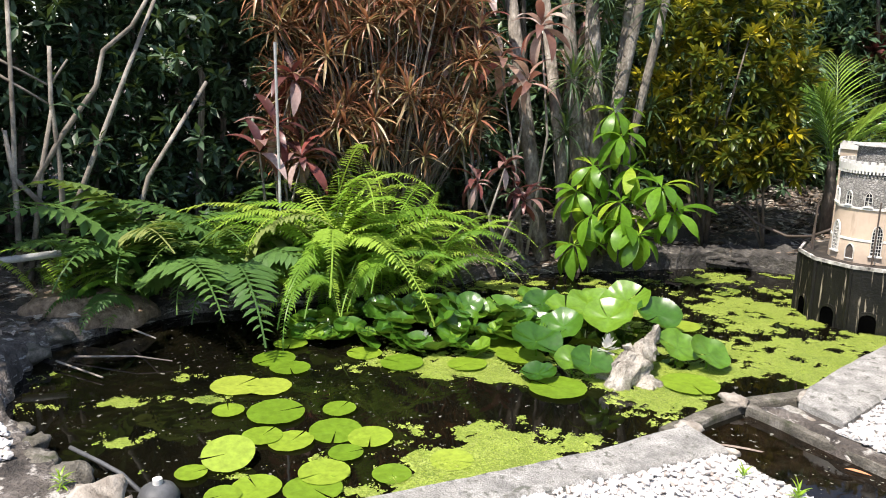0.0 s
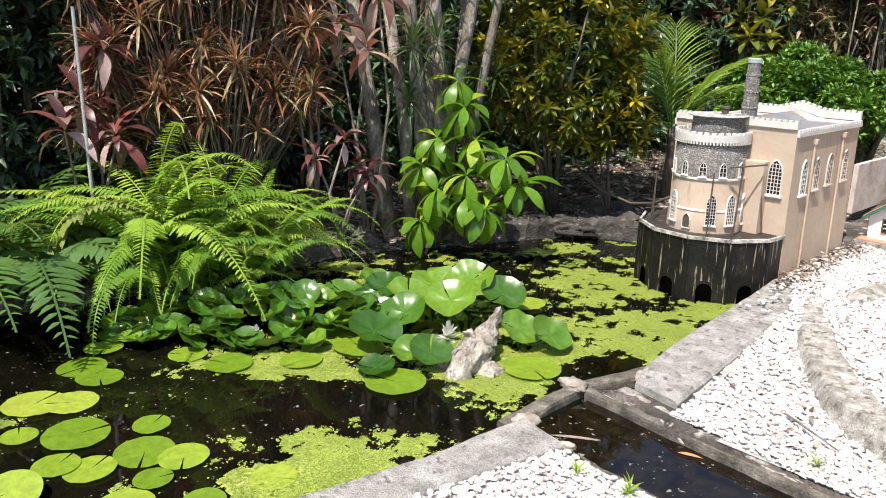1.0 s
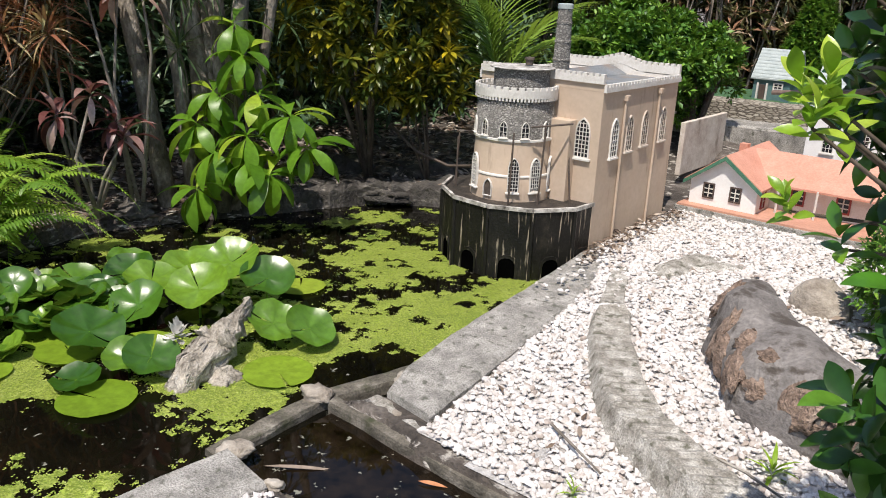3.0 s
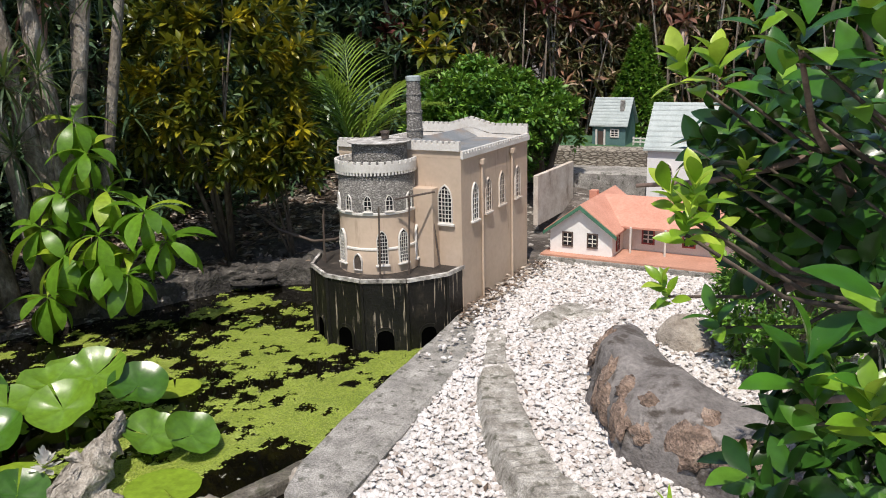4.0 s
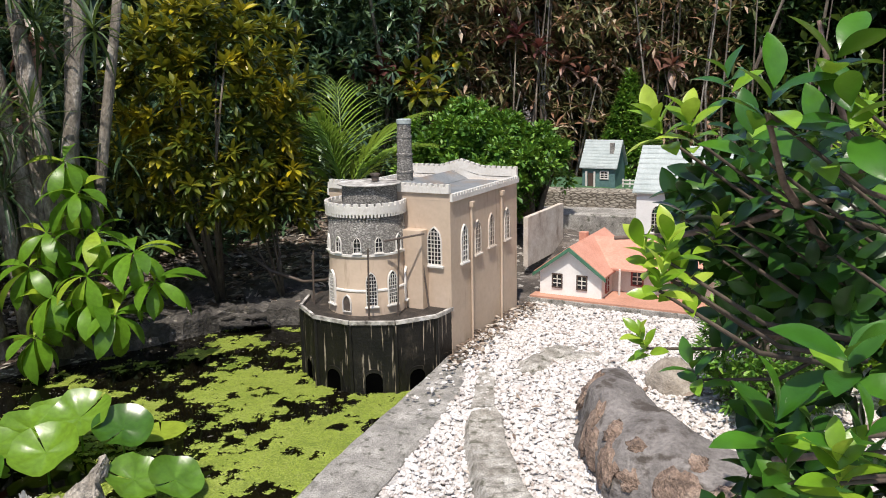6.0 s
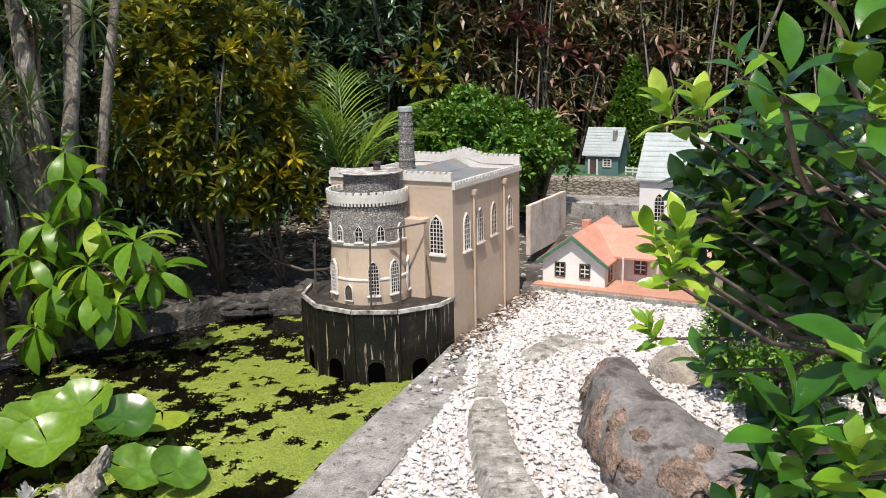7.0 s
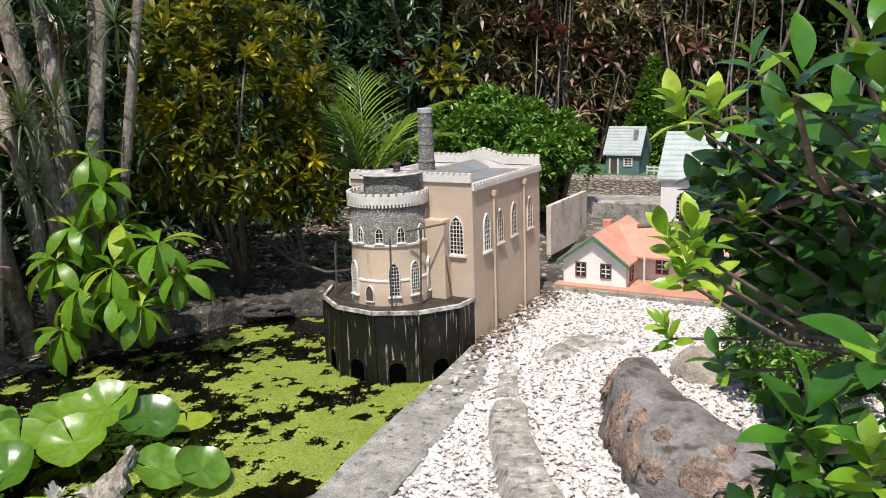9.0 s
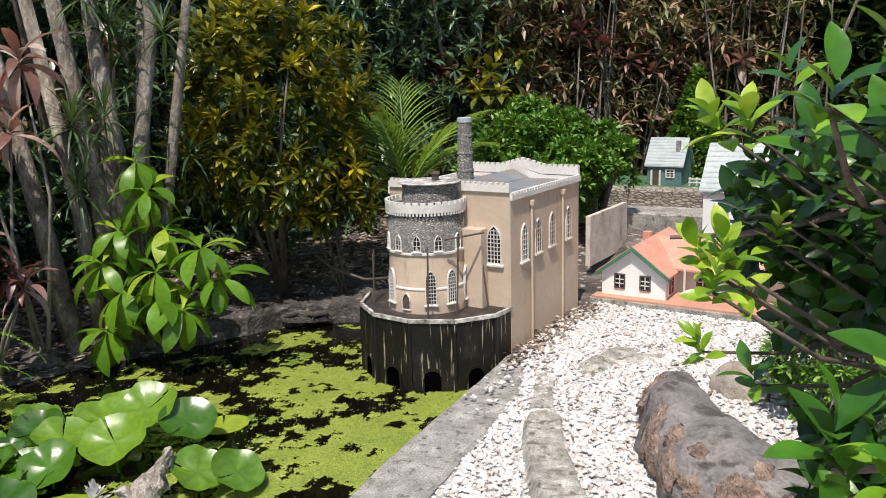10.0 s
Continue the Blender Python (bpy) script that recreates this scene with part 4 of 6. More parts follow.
# small teal house on the upper terrace
house = thing("model_house", "small dark teal model house with pale tin roof on a terrace", "model house")
part("wall", gable_wall(-1.50, -1.16, 8.90, 9.25, 0.655, 0.86, 1.10, "x"), M["teal_paint"], house, "teal painted walls")
part("roof", roof_bm(-1.50, -1.16, 8.90, 9.25, 0.86, 1.11, "x", 0.025, ribs=(house, M["tin_roof"])), M["tin_roof"], house, "pale ribbed roof")
part("chimney", box(-1.24, -1.20, 8.97, 9.01, 0.95, 1.10), M["concrete"], house)
flat_window(house, (-1.27, 8.90, 0.74), (0, -1), 0.09, 0.085, M["white"])
own = box(-1.44, -1.385, 8.888, 8.902, 0.66, 0.80)
part("door", own, M["dark_frame"], house, "dark brown door")
for x in (-1.455, -1.370):
    part("door_frame", box(x - 0.008, x + 0.008, 8.884, 8.904, 0.66, 0.815), M["white"], house)

bent_slab("retaining_wall", [(-2.6, 8.45), (-1.7, 8.52), (-0.9, 8.62), (0.8, 8.75)], [(-2.6, 8.75), (-1.7, 8.82), (-0.9, 8.92), (0.8, 9.05)], 0.1, 0.655, "low tan stone retaining wall of a terrace", M["rubble_small"], "wall", 11)
bent_slab("terrace_ledge", [(-2.6, 8.05), (-1.7, 8.10), (-0.9, 8.20), (0.8, 8.3)], [(-2.6, 8.50), (-1.7, 8.56), (-0.9, 8.66), (0.8, 8.8)], 0.05, 0.50, "grey concrete ledge below the terrace", M["concrete"], "wall", 12)
bent_slab("lawn", [(-2.6, 8.74), (-1.7, 8.81), (-0.9, 8.91), (0.8, 9.04)], [(-2.6, 9.6), (-1.7, 9.7), (-0.9, 9.7), (0.8, 9.8)], 0.1, 0.665, "short green turf on the terrace", M["turf"], "grass", 13)
fence = thing("picket_fence", "low white model picket fence on the terrace", "fence")
for k in range(12):
    part("post", box(-1.10 + k * 0.07, -1.085 + k * 0.07, 8.95, 8.965, 0.66, 0.745), M["white"], fence)
for z in (0.69, 0.725):
    part("rail", box(-1.10, -0.30, 8.945, 8.953, z, z + 0.012), M["white"], fence)
part("wall", box(-1.35, -1.31, 6.95, 7.80, 0.24, 0.65, 0.004), M["pale_wall"], tagged(new("garden_wall"), "pale pinkish plaster model wall behind the castle", "wall"))


# ---- gravel ----
GRAVEL_A = [(-0.50, 2.945), (-0.50, 3.01), (-0.55, 3.4), (-0.60, 3.8), (-0.66, 4.2), (-0.74, 4.6), (-0.92, 5.05), (-1.0, 5.1), (-1.0, 6.1), (-0.95, 6.15), (0.36, 6.15), (0.6, 6.6), (2.2, 6.4), (2.2, 2.74), (0.0, 2.885)]
GRAVEL_B = [(-0.66, 2.36), (-0.75, 1.8), (-0.84, 1.2), (-0.90, 0.5), (-0.6, -1.0), (2.0, -1.2), (2.2, 2.22), (0.6, 2.31)]
GRAVEL_C = [(-2.95, -0.25), (-2.7, -0.14), (-2.3, -0.06), (-2.05, -0.08), (-1.95, -0.5), (-2.9, -0.8)]


def sample_in(poly, n, r):
    p = np.array(poly)
    lo, hi = p.min(0), p.max(0)
    q = r.uniform(lo, hi, (n, 2))
    return q[inside_and_gap(q[:, 0], q[:, 1], poly) < -0.006]


for poly in (GRAVEL_A, GRAVEL_B, GRAVEL_C):
    p = np.array(poly)
    V, F = grid_sheet("gravel_bed", *(p.min(0)[0], p.max(0)[0]), *(p.min(0)[1], p.max(0)[1]), 0.05, lambda X, Y: ground_height(X, Y) + 0.006, None)
    c = V[F].mean(1)
    F = F[inside_and_gap(c[:, 0], c[:, 1], poly) < 0.0]
    tagged(child("gravel_bed", raw_mesh("gravel_bed", V, F, M["gravel_bed"])), "pale grit bed under white pebbles", "gravel", kind="structure")

_t0 = (1 + 5 ** 0.5) / 2
ICO = np.array([(-1, _t0, 0), (1, _t0, 0), (-1, -_t0, 0), (1, -_t0, 0), (0, -1, _t0), (0, 1, _t0), (0, -1, -_t0), (0, 1, -_t0), (_t0, 0, -1), (_t0, 0, 1), (-_t0, 0, -1), (-_t0, 0, 1)]) / 1.9
ICO_F = np.array([(0, 11, 5), (0, 5, 1), (0, 1, 7), (0, 7, 10), (0, 10, 11), (1, 5, 9), (5, 11, 4), (11, 10, 2), (10, 7, 6), (7, 1, 8), (3, 9, 4), (3, 4, 2), (3, 2, 6), (3, 6, 8), (3, 8, 9), (4, 9, 5), (2, 4, 11), (6, 2, 10), (8, 6, 7), (9, 8, 1)])


def pebbles(name, xy, r, size, label):
    n = len(xy)
    V = ICO[None] * r.uniform(0.75, 1.25, (n, 12, 1))
    V = V * (size * r.uniform(0.6, 1.35, (n, 1, 1))) * np.stack([r.uniform(0.8, 1.4, n), r.uniform(0.6, 0.95, n), r.uniform(0.42, 0.7, n)], 1)[:, None, :]
    a, b = r.uniform(0, 6.28, n), r.normal(0, 0.35, n)
    x = V[..., 0] * np.cos(b)[:, None] - V[..., 2] * np.sin(b)[:, None]
    z = V[..., 0] * np.sin(b)[:, None] + V[..., 2] * np.cos(b)[:, None]
    y = V[..., 1]
    X = x * np.cos(a)[:, None] - y * np.sin(a)[:, None] + xy[:, 0:1]
    Y = x * np.sin(a)[:, None] + y * np.cos(a)[:, None] + xy[:, 1:2]
    Z = z + (ground_height(xy[:, 0], xy[:, 1]) + 0.010 + r.uniform(0, 0.012, n))[:, None]
    F = ICO_F[None] + (np.arange(n) * 12)[:, None, None]
    return tagged(child(name, raw_mesh(name, np.stack([X, Y, Z], -1), F.reshape(-1, 3), M["pebble"], False)), label, "gravel", kind="stuff")


_r = np.random.default_rng(21)
_q = sample_in(GRAVEL_A, 48000, _r)
pebbles("pebbles", _q[(_q[:, 0] < 1.3)], _r, 0.0132, "loose white pebbles beside the pond kerb")
_q = sample_in(GRAVEL_B, 36000, _r)
pebbles("pebbles", _q[(_q[:, 0] < 0.5) & (_q[:, 1] > 0.4)], _r, 0.0138, "loose white pebbles in front of the channel")
pebbles("pebbles", sample_in(GRAVEL_C, 2600, _r), _r, 0.0165, "loose white pebbles at the pond's end")
_q = np.stack([_r.uniform(-0.93, -0.72, 160), _r.uniform(4.2, 5.1, 160)], 1)
_k = pebbles("pebbles", _q[_r.uniform(0, 1, 160) > 0.55], _r, 0.013, "white pebbles strewn over the kerb")
_k.location.z = 0.035


def loft_rock(name, spine, half, high, seed, mat, label, m=None, cat="rock", rough=1.0, kind=""):
    """A long boulder along a spine: half widths and heights along the way."""
    own = bmesh.new()
    n, sides = 34, 26
    k = np.linspace(0, 1, len(spine))
    S = np.array(spine)
    rings = []
    for i in range(n + 1):
        s = i / n
        c = np.array([np.interp(s, k, S[:, j]) for j in range(3)])
        c2 = np.array([np.interp(min(1, s + 0.02), k, S[:, j]) for j in range(3)]) - np.array([np.interp(max(0, s - 0.02), k, S[:, j]) for j in range(3)])
        d = c2[:2] / (np.linalg.norm(c2[:2]) + 1e-9)
        nrm = np.array([-d[1], d[0]])
        end = min(1, (min(s, 1 - s) / 0.16)) ** 0.5
        w, h = np.interp(s, k, half) * end, np.interp(s, k, high) * (0.25 + 0.75 * end)
        row = []
        for j in range(sides):
            a = math.pi * j / (sides - 1)
            u, v = math.cos(a), math.sin(a)
            u, v = math.copysign(abs(u) ** 0.7, u), v ** 0.75
            p = Vector((c[0] + nrm[0] * w * u, c[1] + nrm[1] * w * u, c[2] + h * v))
            q = p * 5 + Vector((seed, 0, 0))
            p += Vector((noise.noise(q), noise.noise(q + Vector((9, 0, 0))), noise.noise(q + Vector((0, 9, 0))))) * 0.055 * rough
            q = p * 16
            p += Vector((noise.noise(q), noise.noise(q + Vector((3, 0, 0))), 0.7 * noise.noise(q + Vector((0, 3, 0))))) * 0.012 * rough
            row.append(own.verts.new(p))
        rings.append(row)
    for u, v in zip(rings, rings[1:]):
        for j in range(sides - 1):
            own.faces.new((u[j], u[j + 1], v[j + 1], v[j]))
    own.faces.new(rings[0])
    own.faces.new(rings[-1][::-1])
    return tagged(part(name, own, mat, None, "", m, True), label, cat, kind=kind)


boulder = loft_rock("boulder", [(-0.04, 4.86, 0.04), (0.06, 4.58, 0.05), (0.20, 4.28, 0.04), (0.42, 4.02, 0.03), (0.78, 3.86, 0.03), (1.10, 3.84, 0.03), (1.5, 3.9, 0.03)], [0.06, 0.125, 0.19, 0.24, 0.25, 0.22, 0.18],
                    [0.26, 0.34, 0.37, 0.35, 0.31, 0.27, 0.2], 2, M["rock"], "long grey-brown mortared boulder lying on white gravel", rough=0.75)
_tree = BVHTree.FromPolygons([v.co for v in boulder.data.vertices], [tuple(p.vertices) for p in boulder.data.polygons])
for k, (x, y, a, b, turn) in enumerate([(0.03, 4.50, 0.07, 0.10, 20), (0.12, 4.16, 0.09, 0.12, 25), (0.30, 4.06, 0.045, 0.06, 40), (0.24, 3.86, 0.10, 0.07, -30), (0.52, 3.76, 0.15, 0.085, 8), (0.42, 3.97, 0.045, 0.035, 10), (0.80, 3.70, 0.12, 0.08, 0), (0.02, 4.68, 0.05, 0.07, 15), (0.14, 3.98, 0.07, 0.09, 35), (0.36, 3.80, 0.06, 0.05, 0), (0.66, 3.92, 0.06, 0.04, 20)]):
    hit, nrm, _i, _d = _tree.ray_cast(Vector((x - 0.70, y - 1.0, 1.5)), Vector((0.70, 1.0, -1.25)))
    if hit:
        m = Matrix.Translation(hit - nrm * 0.016) @ nrm.to_track_quat("Z", "Y").to_matrix().to_4x4() @ pose(0, 0, 0, 0, 0, turn)
        part("embedded_stone", lump((a, b, 0.030), 1, k + 70, 0.45, 3, 2.4), M["set_stone"], boulder, "rust-brown stone set in the mortar", m, True)
loft_rock("flat_stone", [(-0.57, 4.94, 0.10), (-0.41, 5.18, 0.11), (-0.24, 5.50, 0.12)], [0.10, 0.145, 0.11], [0.05, 0.08, 0.06], 5, M["kerb_cement"], "flat grey stone sunk in white gravel", cat="stone")
loft_rock("round_stone", [(0.12, 5.10, 0.08), (0.28, 5.04, 0.08), (0.45, 5.06, 0.08)], [0.09, 0.13, 0.10], [0.16, 0.20, 0.15], 7, M["pale_rock"], "rounded tan stone on the gravel under the bush", cat="stone")
for i, (x, y, r, h) in enumerate([(-2.05, 0.02, 0.08, 0.05), (-1.86, 0.10, 0.09, 0.07), (-1.60, 0.12, 0.13, 0.09), (-2.25, 0.02, 0.06, 0.04), (-2.42, -0.02, 0.07, 0.03), (-3.45, 0.12, 0.12, 0.06), (-3.7, 0.25, 0.13, 0.07), (-1.38, 0.20, 0.10, 0.08)]):
    tagged(part("edge_stone", lump((r, r * 0.8, h), 0.9, i + 3, 0.5), M["pale_rock"] if i in (2, 7) else M["mossy"], None, "", pose(x, y, 0.05, 0, 0, 40 * i), True), "rough weathered stone at the pond edge", "stone", "stones along the pond edge")
for i, (x, y, r, h) in enumerate([(-3.0, 5.35, 0.30, 0.14), (-2.75, 5.75, 0.28, 0.16), (-3.35, 4.95, 0.25, 0.13), (-2.35, 5.9, 0.25, 0.17), (-2.55, 6.3, 0.35, 0.2), (-3.1, 5.95, 0.4, 0.2), (-2.1, 5.75, 0.2, 0.14), (-3.65, 5.6, 0.3, 0.22), (-3.75, 3.75, 0.2, 0.12)]):
    tagged(part("bank_stone", lump((r, r * 0.75, h * 0.55), 0.6, i + 31, 0.6, 3, 2.2), M["bank_rock"], None, "", pose(x, y, 0.06, 0, 0, 65 * i), True), "dark layered stone on the shaded far bank", "stone", "stones on the far bank")

# stone crocodile: one plain mesh, head raised out of the water
bm = tube([(-1.50, 2.60, -0.08), (-1.51, 2.68, 0.02), (-1.53, 2.76, 0.05), (-1.56, 2.85, 0.08), (-1.60, 2.94, 0.115), (-1.635, 3.02, 0.14), (-1.67, 3.09, 0.165), (-1.69, 3.13, 0.175)], [0.066, 0.08, 0.082, 0.074, 0.054, 0.042, 0.036, 0.022], 20)
for ex in (-1, 1):
    eye = lump((0.032, 0.036, 0.028), 1, 2, 0.2, 2)
    bmesh.ops.translate(eye, verts=eye.verts, vec=(-1.565 + ex * 0.048, 2.85 + ex * 0.025, 0.145))
    join(bm, eye)
    foot = lump((0.06, 0.07, 0.05), 1, 4, 0.3, 2)
    bmesh.ops.translate(foot, verts=foot.verts, vec=(-1.53 + ex * 0.11, 2.74 + ex * 0.05, 0.0))
    join(bm, foot)
bmesh.ops.triangulate(bm, faces=bm.faces)
bmesh.ops.subdivide_edges(bm, edges=bm.edges[:], cuts=2)
for v in bm.verts:
    q = v.co * 17
    v.co += Vector((noise.noise(q), noise.noise(q + Vector((7, 0, 0))), noise.noise(q + Vector((0, 7, 0))))) * 0.036
    q = v.co * 50
    v.co += Vector((noise.noise(q), noise.noise(q + Vector((7, 0, 0))), noise.noise(q + Vector((0, 7, 0))))) * 0.009
tagged(part("crocodile_statue", bm, M["statue"], None, "", None, True), "weathered pale stone crocodile statue rising from the pond", "statue")


# ---- water plants ----
def pad_mesh(name, r, mat, cup=0.06, wavy=0.03, seed=0):
    """A round notched leaf with a raised rim, a little thick."""
    own = bmesh.new()
    n, rings = 30, 5
    top = [own.verts.new((0, 0, 0))]
    rows = []
    for i in range(1, rings + 1):
        s = i / rings
        row = []
        for j in range(n + 1):
            a = radians(3) + (2 * math.pi - radians(6)) * j / n
            rr = r * s * (1 + 0.03 * noise.noise(Vector((math.cos(a), math.sin(a), seed))))
            z = 0.010 * r * s * math.cos(11 * a) + cup * r * s ** 3 + wavy * r * s * noise.noise(Vector((math.cos(a) * 1.6, math.sin(a) * 1.6, seed + 3)))
            row.append(own.verts.new((rr * math.cos(a), rr * math.sin(a), z)))
        rows.append(row)
    for j in range(n):
        own.faces.new((top[0], rows[0][j], rows[0][j + 1]))
    for u, v in zip(rows, rows[1:]):
        for j in range(n):
            own.faces.new((u[j], v[j], v[j + 1], u[j + 1]))
    me = bpy.data.meshes.new(name)
    own.to_mesh(me)
    own.free()
    me.materials.append(mat)
    me.polygons.foreach_set("use_smooth", [True] * len(me.polygons))
    return me


FLAT_PADS = [pad_mesh("leaf", 1.0, M["pad"], 0.02, 0.03, s) for s in range(4)]
UP_PADS = [pad_mesh("leaf", 1.0, M["pad_dark"], 0.22, 0.28, s + 10) for s in range(5)]


def put_pad(parent, i, x, y, z, r, turn, tilt=0, tilt_dir=0, up=False):
    me = (UP_PADS if up else FLAT_PADS)[i % 4]
    m = Matrix.Translation((x, y, z)) @ pose(0, 0, 0, 0, 0, tilt_dir) @ pose(0, 0, 0, tilt, 0, 0) @ pose(0, 0, 0, 0, 0, turn) @ Matrix.Diagonal((r, r, r, 1))
    ob = child("leaf", me, parent)
    ob.matrix_basis = m
    return ob


lily = thing("water_lily", "yellow-green floating water lily pads on black water", "water lily")
r = np.random.default_rng(5)
for i, (x, y, rad) in enumerate([(-2.52, 0.98, 0.135), (-2.42, 1.11, 0.115), (-2.24, 0.84, 0.075), (-2.10, 1.02, 0.135), (-1.80, 0.97, 0.10), (-1.91, 0.88, 0.09), (-1.74, 0.52, 0.065), (-1.98, 1.29, 0.08), (-1.79, 1.18, 0.12), (-1.65, 1.28, 0.10),
                                 (-1.57, 1.12, 0.075), (-1.46, 0.97, 0.105), (-1.32, 1.20, 0.08), (-1.50, 0.70, 0.10), (-1.37, 0.88, 0.115), (-1.50, 0.57, 0.07), (-1.29, 1.47, 0.09), (-2.78, 1.28, 0.12), (-2.60, 1.30, 0.11), (-2.95, 1.45, 0.10)]):
    put_pad(lily, i, x, y, 0.008 + 0.003 * (i % 4), rad, r.uniform(0, 360), r.uniform(0, 2.5), r.uniform(0, 360))
put_pad(lily, 1, -1.76, 0.68, 0.045, 0.11, 200, 16, 60)

lily2 = thing("water_lily", "dense cluster of raised dark green water lily leaves", "water lily")
for i in range(200):
    a, k = r.uniform(0, 6.28), r.uniform(0, 1) ** 0.5
    u, v = 0.85 * k * math.cos(a), 0.42 * k * math.sin(a)
    x, y = -2.72 + u * 0.55 - v * 0.83, 2.28 + u * 0.83 + v * 0.55
    h = 0.04 + 0.19 * (1 - k) * r.uniform(0.4, 1.1)
    put_pad(lily2, i, x, y, h, r.uniform(0.055, 0.098), r.uniform(0, 360), r.uniform(5, 42), r.uniform(0, 360), True)
lily3 = thing("water_lily", "large cupped glossy lily leaves around the crocodile statue", "water lily")
BIG = [(-2.05, 2.55, 0.10, 0.15, 18), (-1.68, 2.62, 0.08, 0.115, 25), (-2.04, 3.10, 0.15, 0.15, 24), (-2.32, 3.02, 0.14, 0.14, 16), (-2.17, 3.38, 0.18, 0.16, 26), (-2.60, 3.06, 0.10, 0.13, 18), (-2.17, 2.86, 0.10, 0.13, 30), (-1.95, 3.44, 0.14, 0.14, 22), (-1.56, 3.16, 0.10, 0.125, 26),
       (-1.42, 3.25, 0.09, 0.12, 30), (-2.40, 3.28, 0.12, 0.14, 14), (-2.45, 2.78, 0.08, 0.12, 15), (-1.80, 2.36, 0.03, 0.10, 6), (-2.30, 2.62, 0.05, 0.12, 10), (-1.76, 2.56, 0.07, 0.10, 20), (-2.75, 2.85, 0.07, 0.12, 16), (-2.52, 3.5, 0.08, 0.13, 12), (-2.85, 3.2, 0.06, 0.12, 10)]
for i, (x, y, z, rad, tilt) in enumerate(BIG):
    td = 57 + r.uniform(-45, 45)
    put_pad(lily3, i, x, y, z, rad, r.uniform(0, 360), tilt, td, True)
    part("stem", tube([(x, y, z), (x * 0.97 - 0.06, y * 0.97 + 0.09, -0.1)], 0.006, 5), M["shrub"], lily3)
for i, (x, y, rad) in enumerate([(-1.64, 2.36, 0.15), (-1.31, 2.98, 0.15), (-2.10, 2.48, 0.14), (-1.95, 2.75, 0.14), (-2.3, 2.5, 0.13), (-2.9, 2.75, 0.12), (-2.65, 2.55, 0.12), (-2.15, 2.15, 0.11), (-2.35, 1.85, 0.12), (-2.6, 1.75, 0.1), (-3.1, 1.6, 0.12), (-2.95, 1.75, 0.1), (-2.0, 3.7, 0.13)]):
    put_pad(lily3, i, x, y, 0.010 + 0.003 * (i % 3), rad, r.uniform(0, 360), r.uniform(0, 3), r.uniform(0, 360))


def lily_flower(x, y, z, size):
    fl = thing("lily_flower", "open white water lily flower among the pads", "flower", group="white lily flowers")
    P, D, S = rosettes([(x, y, z)], [(0.3, -0.25, 1)], 22, (0.05, 1.15), (0.8, 1.1), np.random.default_rng(3))
    for k in range(len(P)):
        V, F = spread(leaf_shape(size, size * 0.36, 4, 0.5, -0.5, 0.5), P[k:k + 1], D[k:k + 1], S[k:k + 1])
        child("petal", raw_mesh("petal", V, F, M["petal"]), fl)
    part("heart", lump((size * 0.2, size * 0.2, size * 0.25), 1, 1, 0.2, 1), M["lime"], fl, "", pose(x, y, z + size * 0.15))


lily_flower(-1.70, 2.76, 0.12, 0.075)
lily_flower(-2.84, 2.70, 0.06, 0.07)
lily_flower(-2.50, 2.10, 0.05, 0.05)

# duckweed: drifting mats of tiny floating leaves
def weed_excess(x, y):
    """Above zero where the duckweed lies."""
    den = 0.55 + 0.20 * wave(x, y, 2.6, 5) + 0.24 * wave(x, y, 6.0, 6) + 0.30 * wave(x, y, 13.0, 8) + 0.22 * wave(x, y, 31.0, 9) + 0.12 * wave(x, y, 75.0, 10)
    cov = np.clip((y - 2.7) / 0.7, 0, 1) * 0.40 + np.clip((x + 2.4) / 0.8, 0, 1) * np.clip((y - 3.0) / 0.5, 0, 1) * 0.22
    cov = cov + np.exp(-((x + 1.16) / 0.26) ** 2 - ((y - 1.35) / 0.65) ** 2) * 1.6
    cov = cov + np.exp(-((x + 1.35) / 0.35) ** 2 - ((y - 2.75) / 0.22) ** 2) * 0.75
    cov = cov + np.exp(-((x + 2.58 - 0.45 * (y - 0.5)) / 0.07) ** 2 - ((y - 0.5) / 0.40) ** 2) * 0.62
    cov = cov + np.exp(-((x + 2.35) / 0.7) ** 2 - ((y - 2.15) / 0.65) ** 2) * 0.52 + 0.03
    cov = cov - np.exp(-((x + 1.0) / 0.18) ** 2 - ((y - 3.15) / 0.3) ** 2) * 1.2 - np.exp(-((x + 3.3) / 0.5) ** 2 - ((y - 4.6) / 0.8) ** 2) * 0.2
    cov = cov + np.exp(-((x + 1.38) / 0.22) ** 2 - ((y - 2.95) / 0.45) ** 2) * 0.7
    cov = cov + np.exp(-((y - 2.05 - 0.62 * (x + 2.1)) / 0.10) ** 2 - ((x + 2.1) / 0.55) ** 2) * 0.42
    cov = cov + np.clip((y - 2.9) / 0.5, 0, 1) * np.exp(-((x + 1.05) / 0.30) ** 2) * 0.16
    u, v = 0.65 * (x + 1.68) + 0.76 * (y - 1.98), 0.65 * (y - 1.98) - 0.76 * (x + 1.68)
    cov = cov - np.exp(-(u / 0.62) ** 4 - (v / 0.24) ** 4) * 0.9
    cov = cov - 0.34 * np.clip((-1.55 - x) / 0.25, 0, 1) * np.clip((1.75 - y) / 0.3, 0, 1) * (1 - np.exp(-((x + 2.58 - 0.45 * (y - 0.5)) / 0.10) ** 2))
    # lacier mats at the far left, thinned also to darken them for shade
    cov = cov - 0.16 * np.clip((-2.0 - x) / 0.5, 0, 1) * np.clip((y - 3.5) / 0.4, 0, 1)
    return cov - den


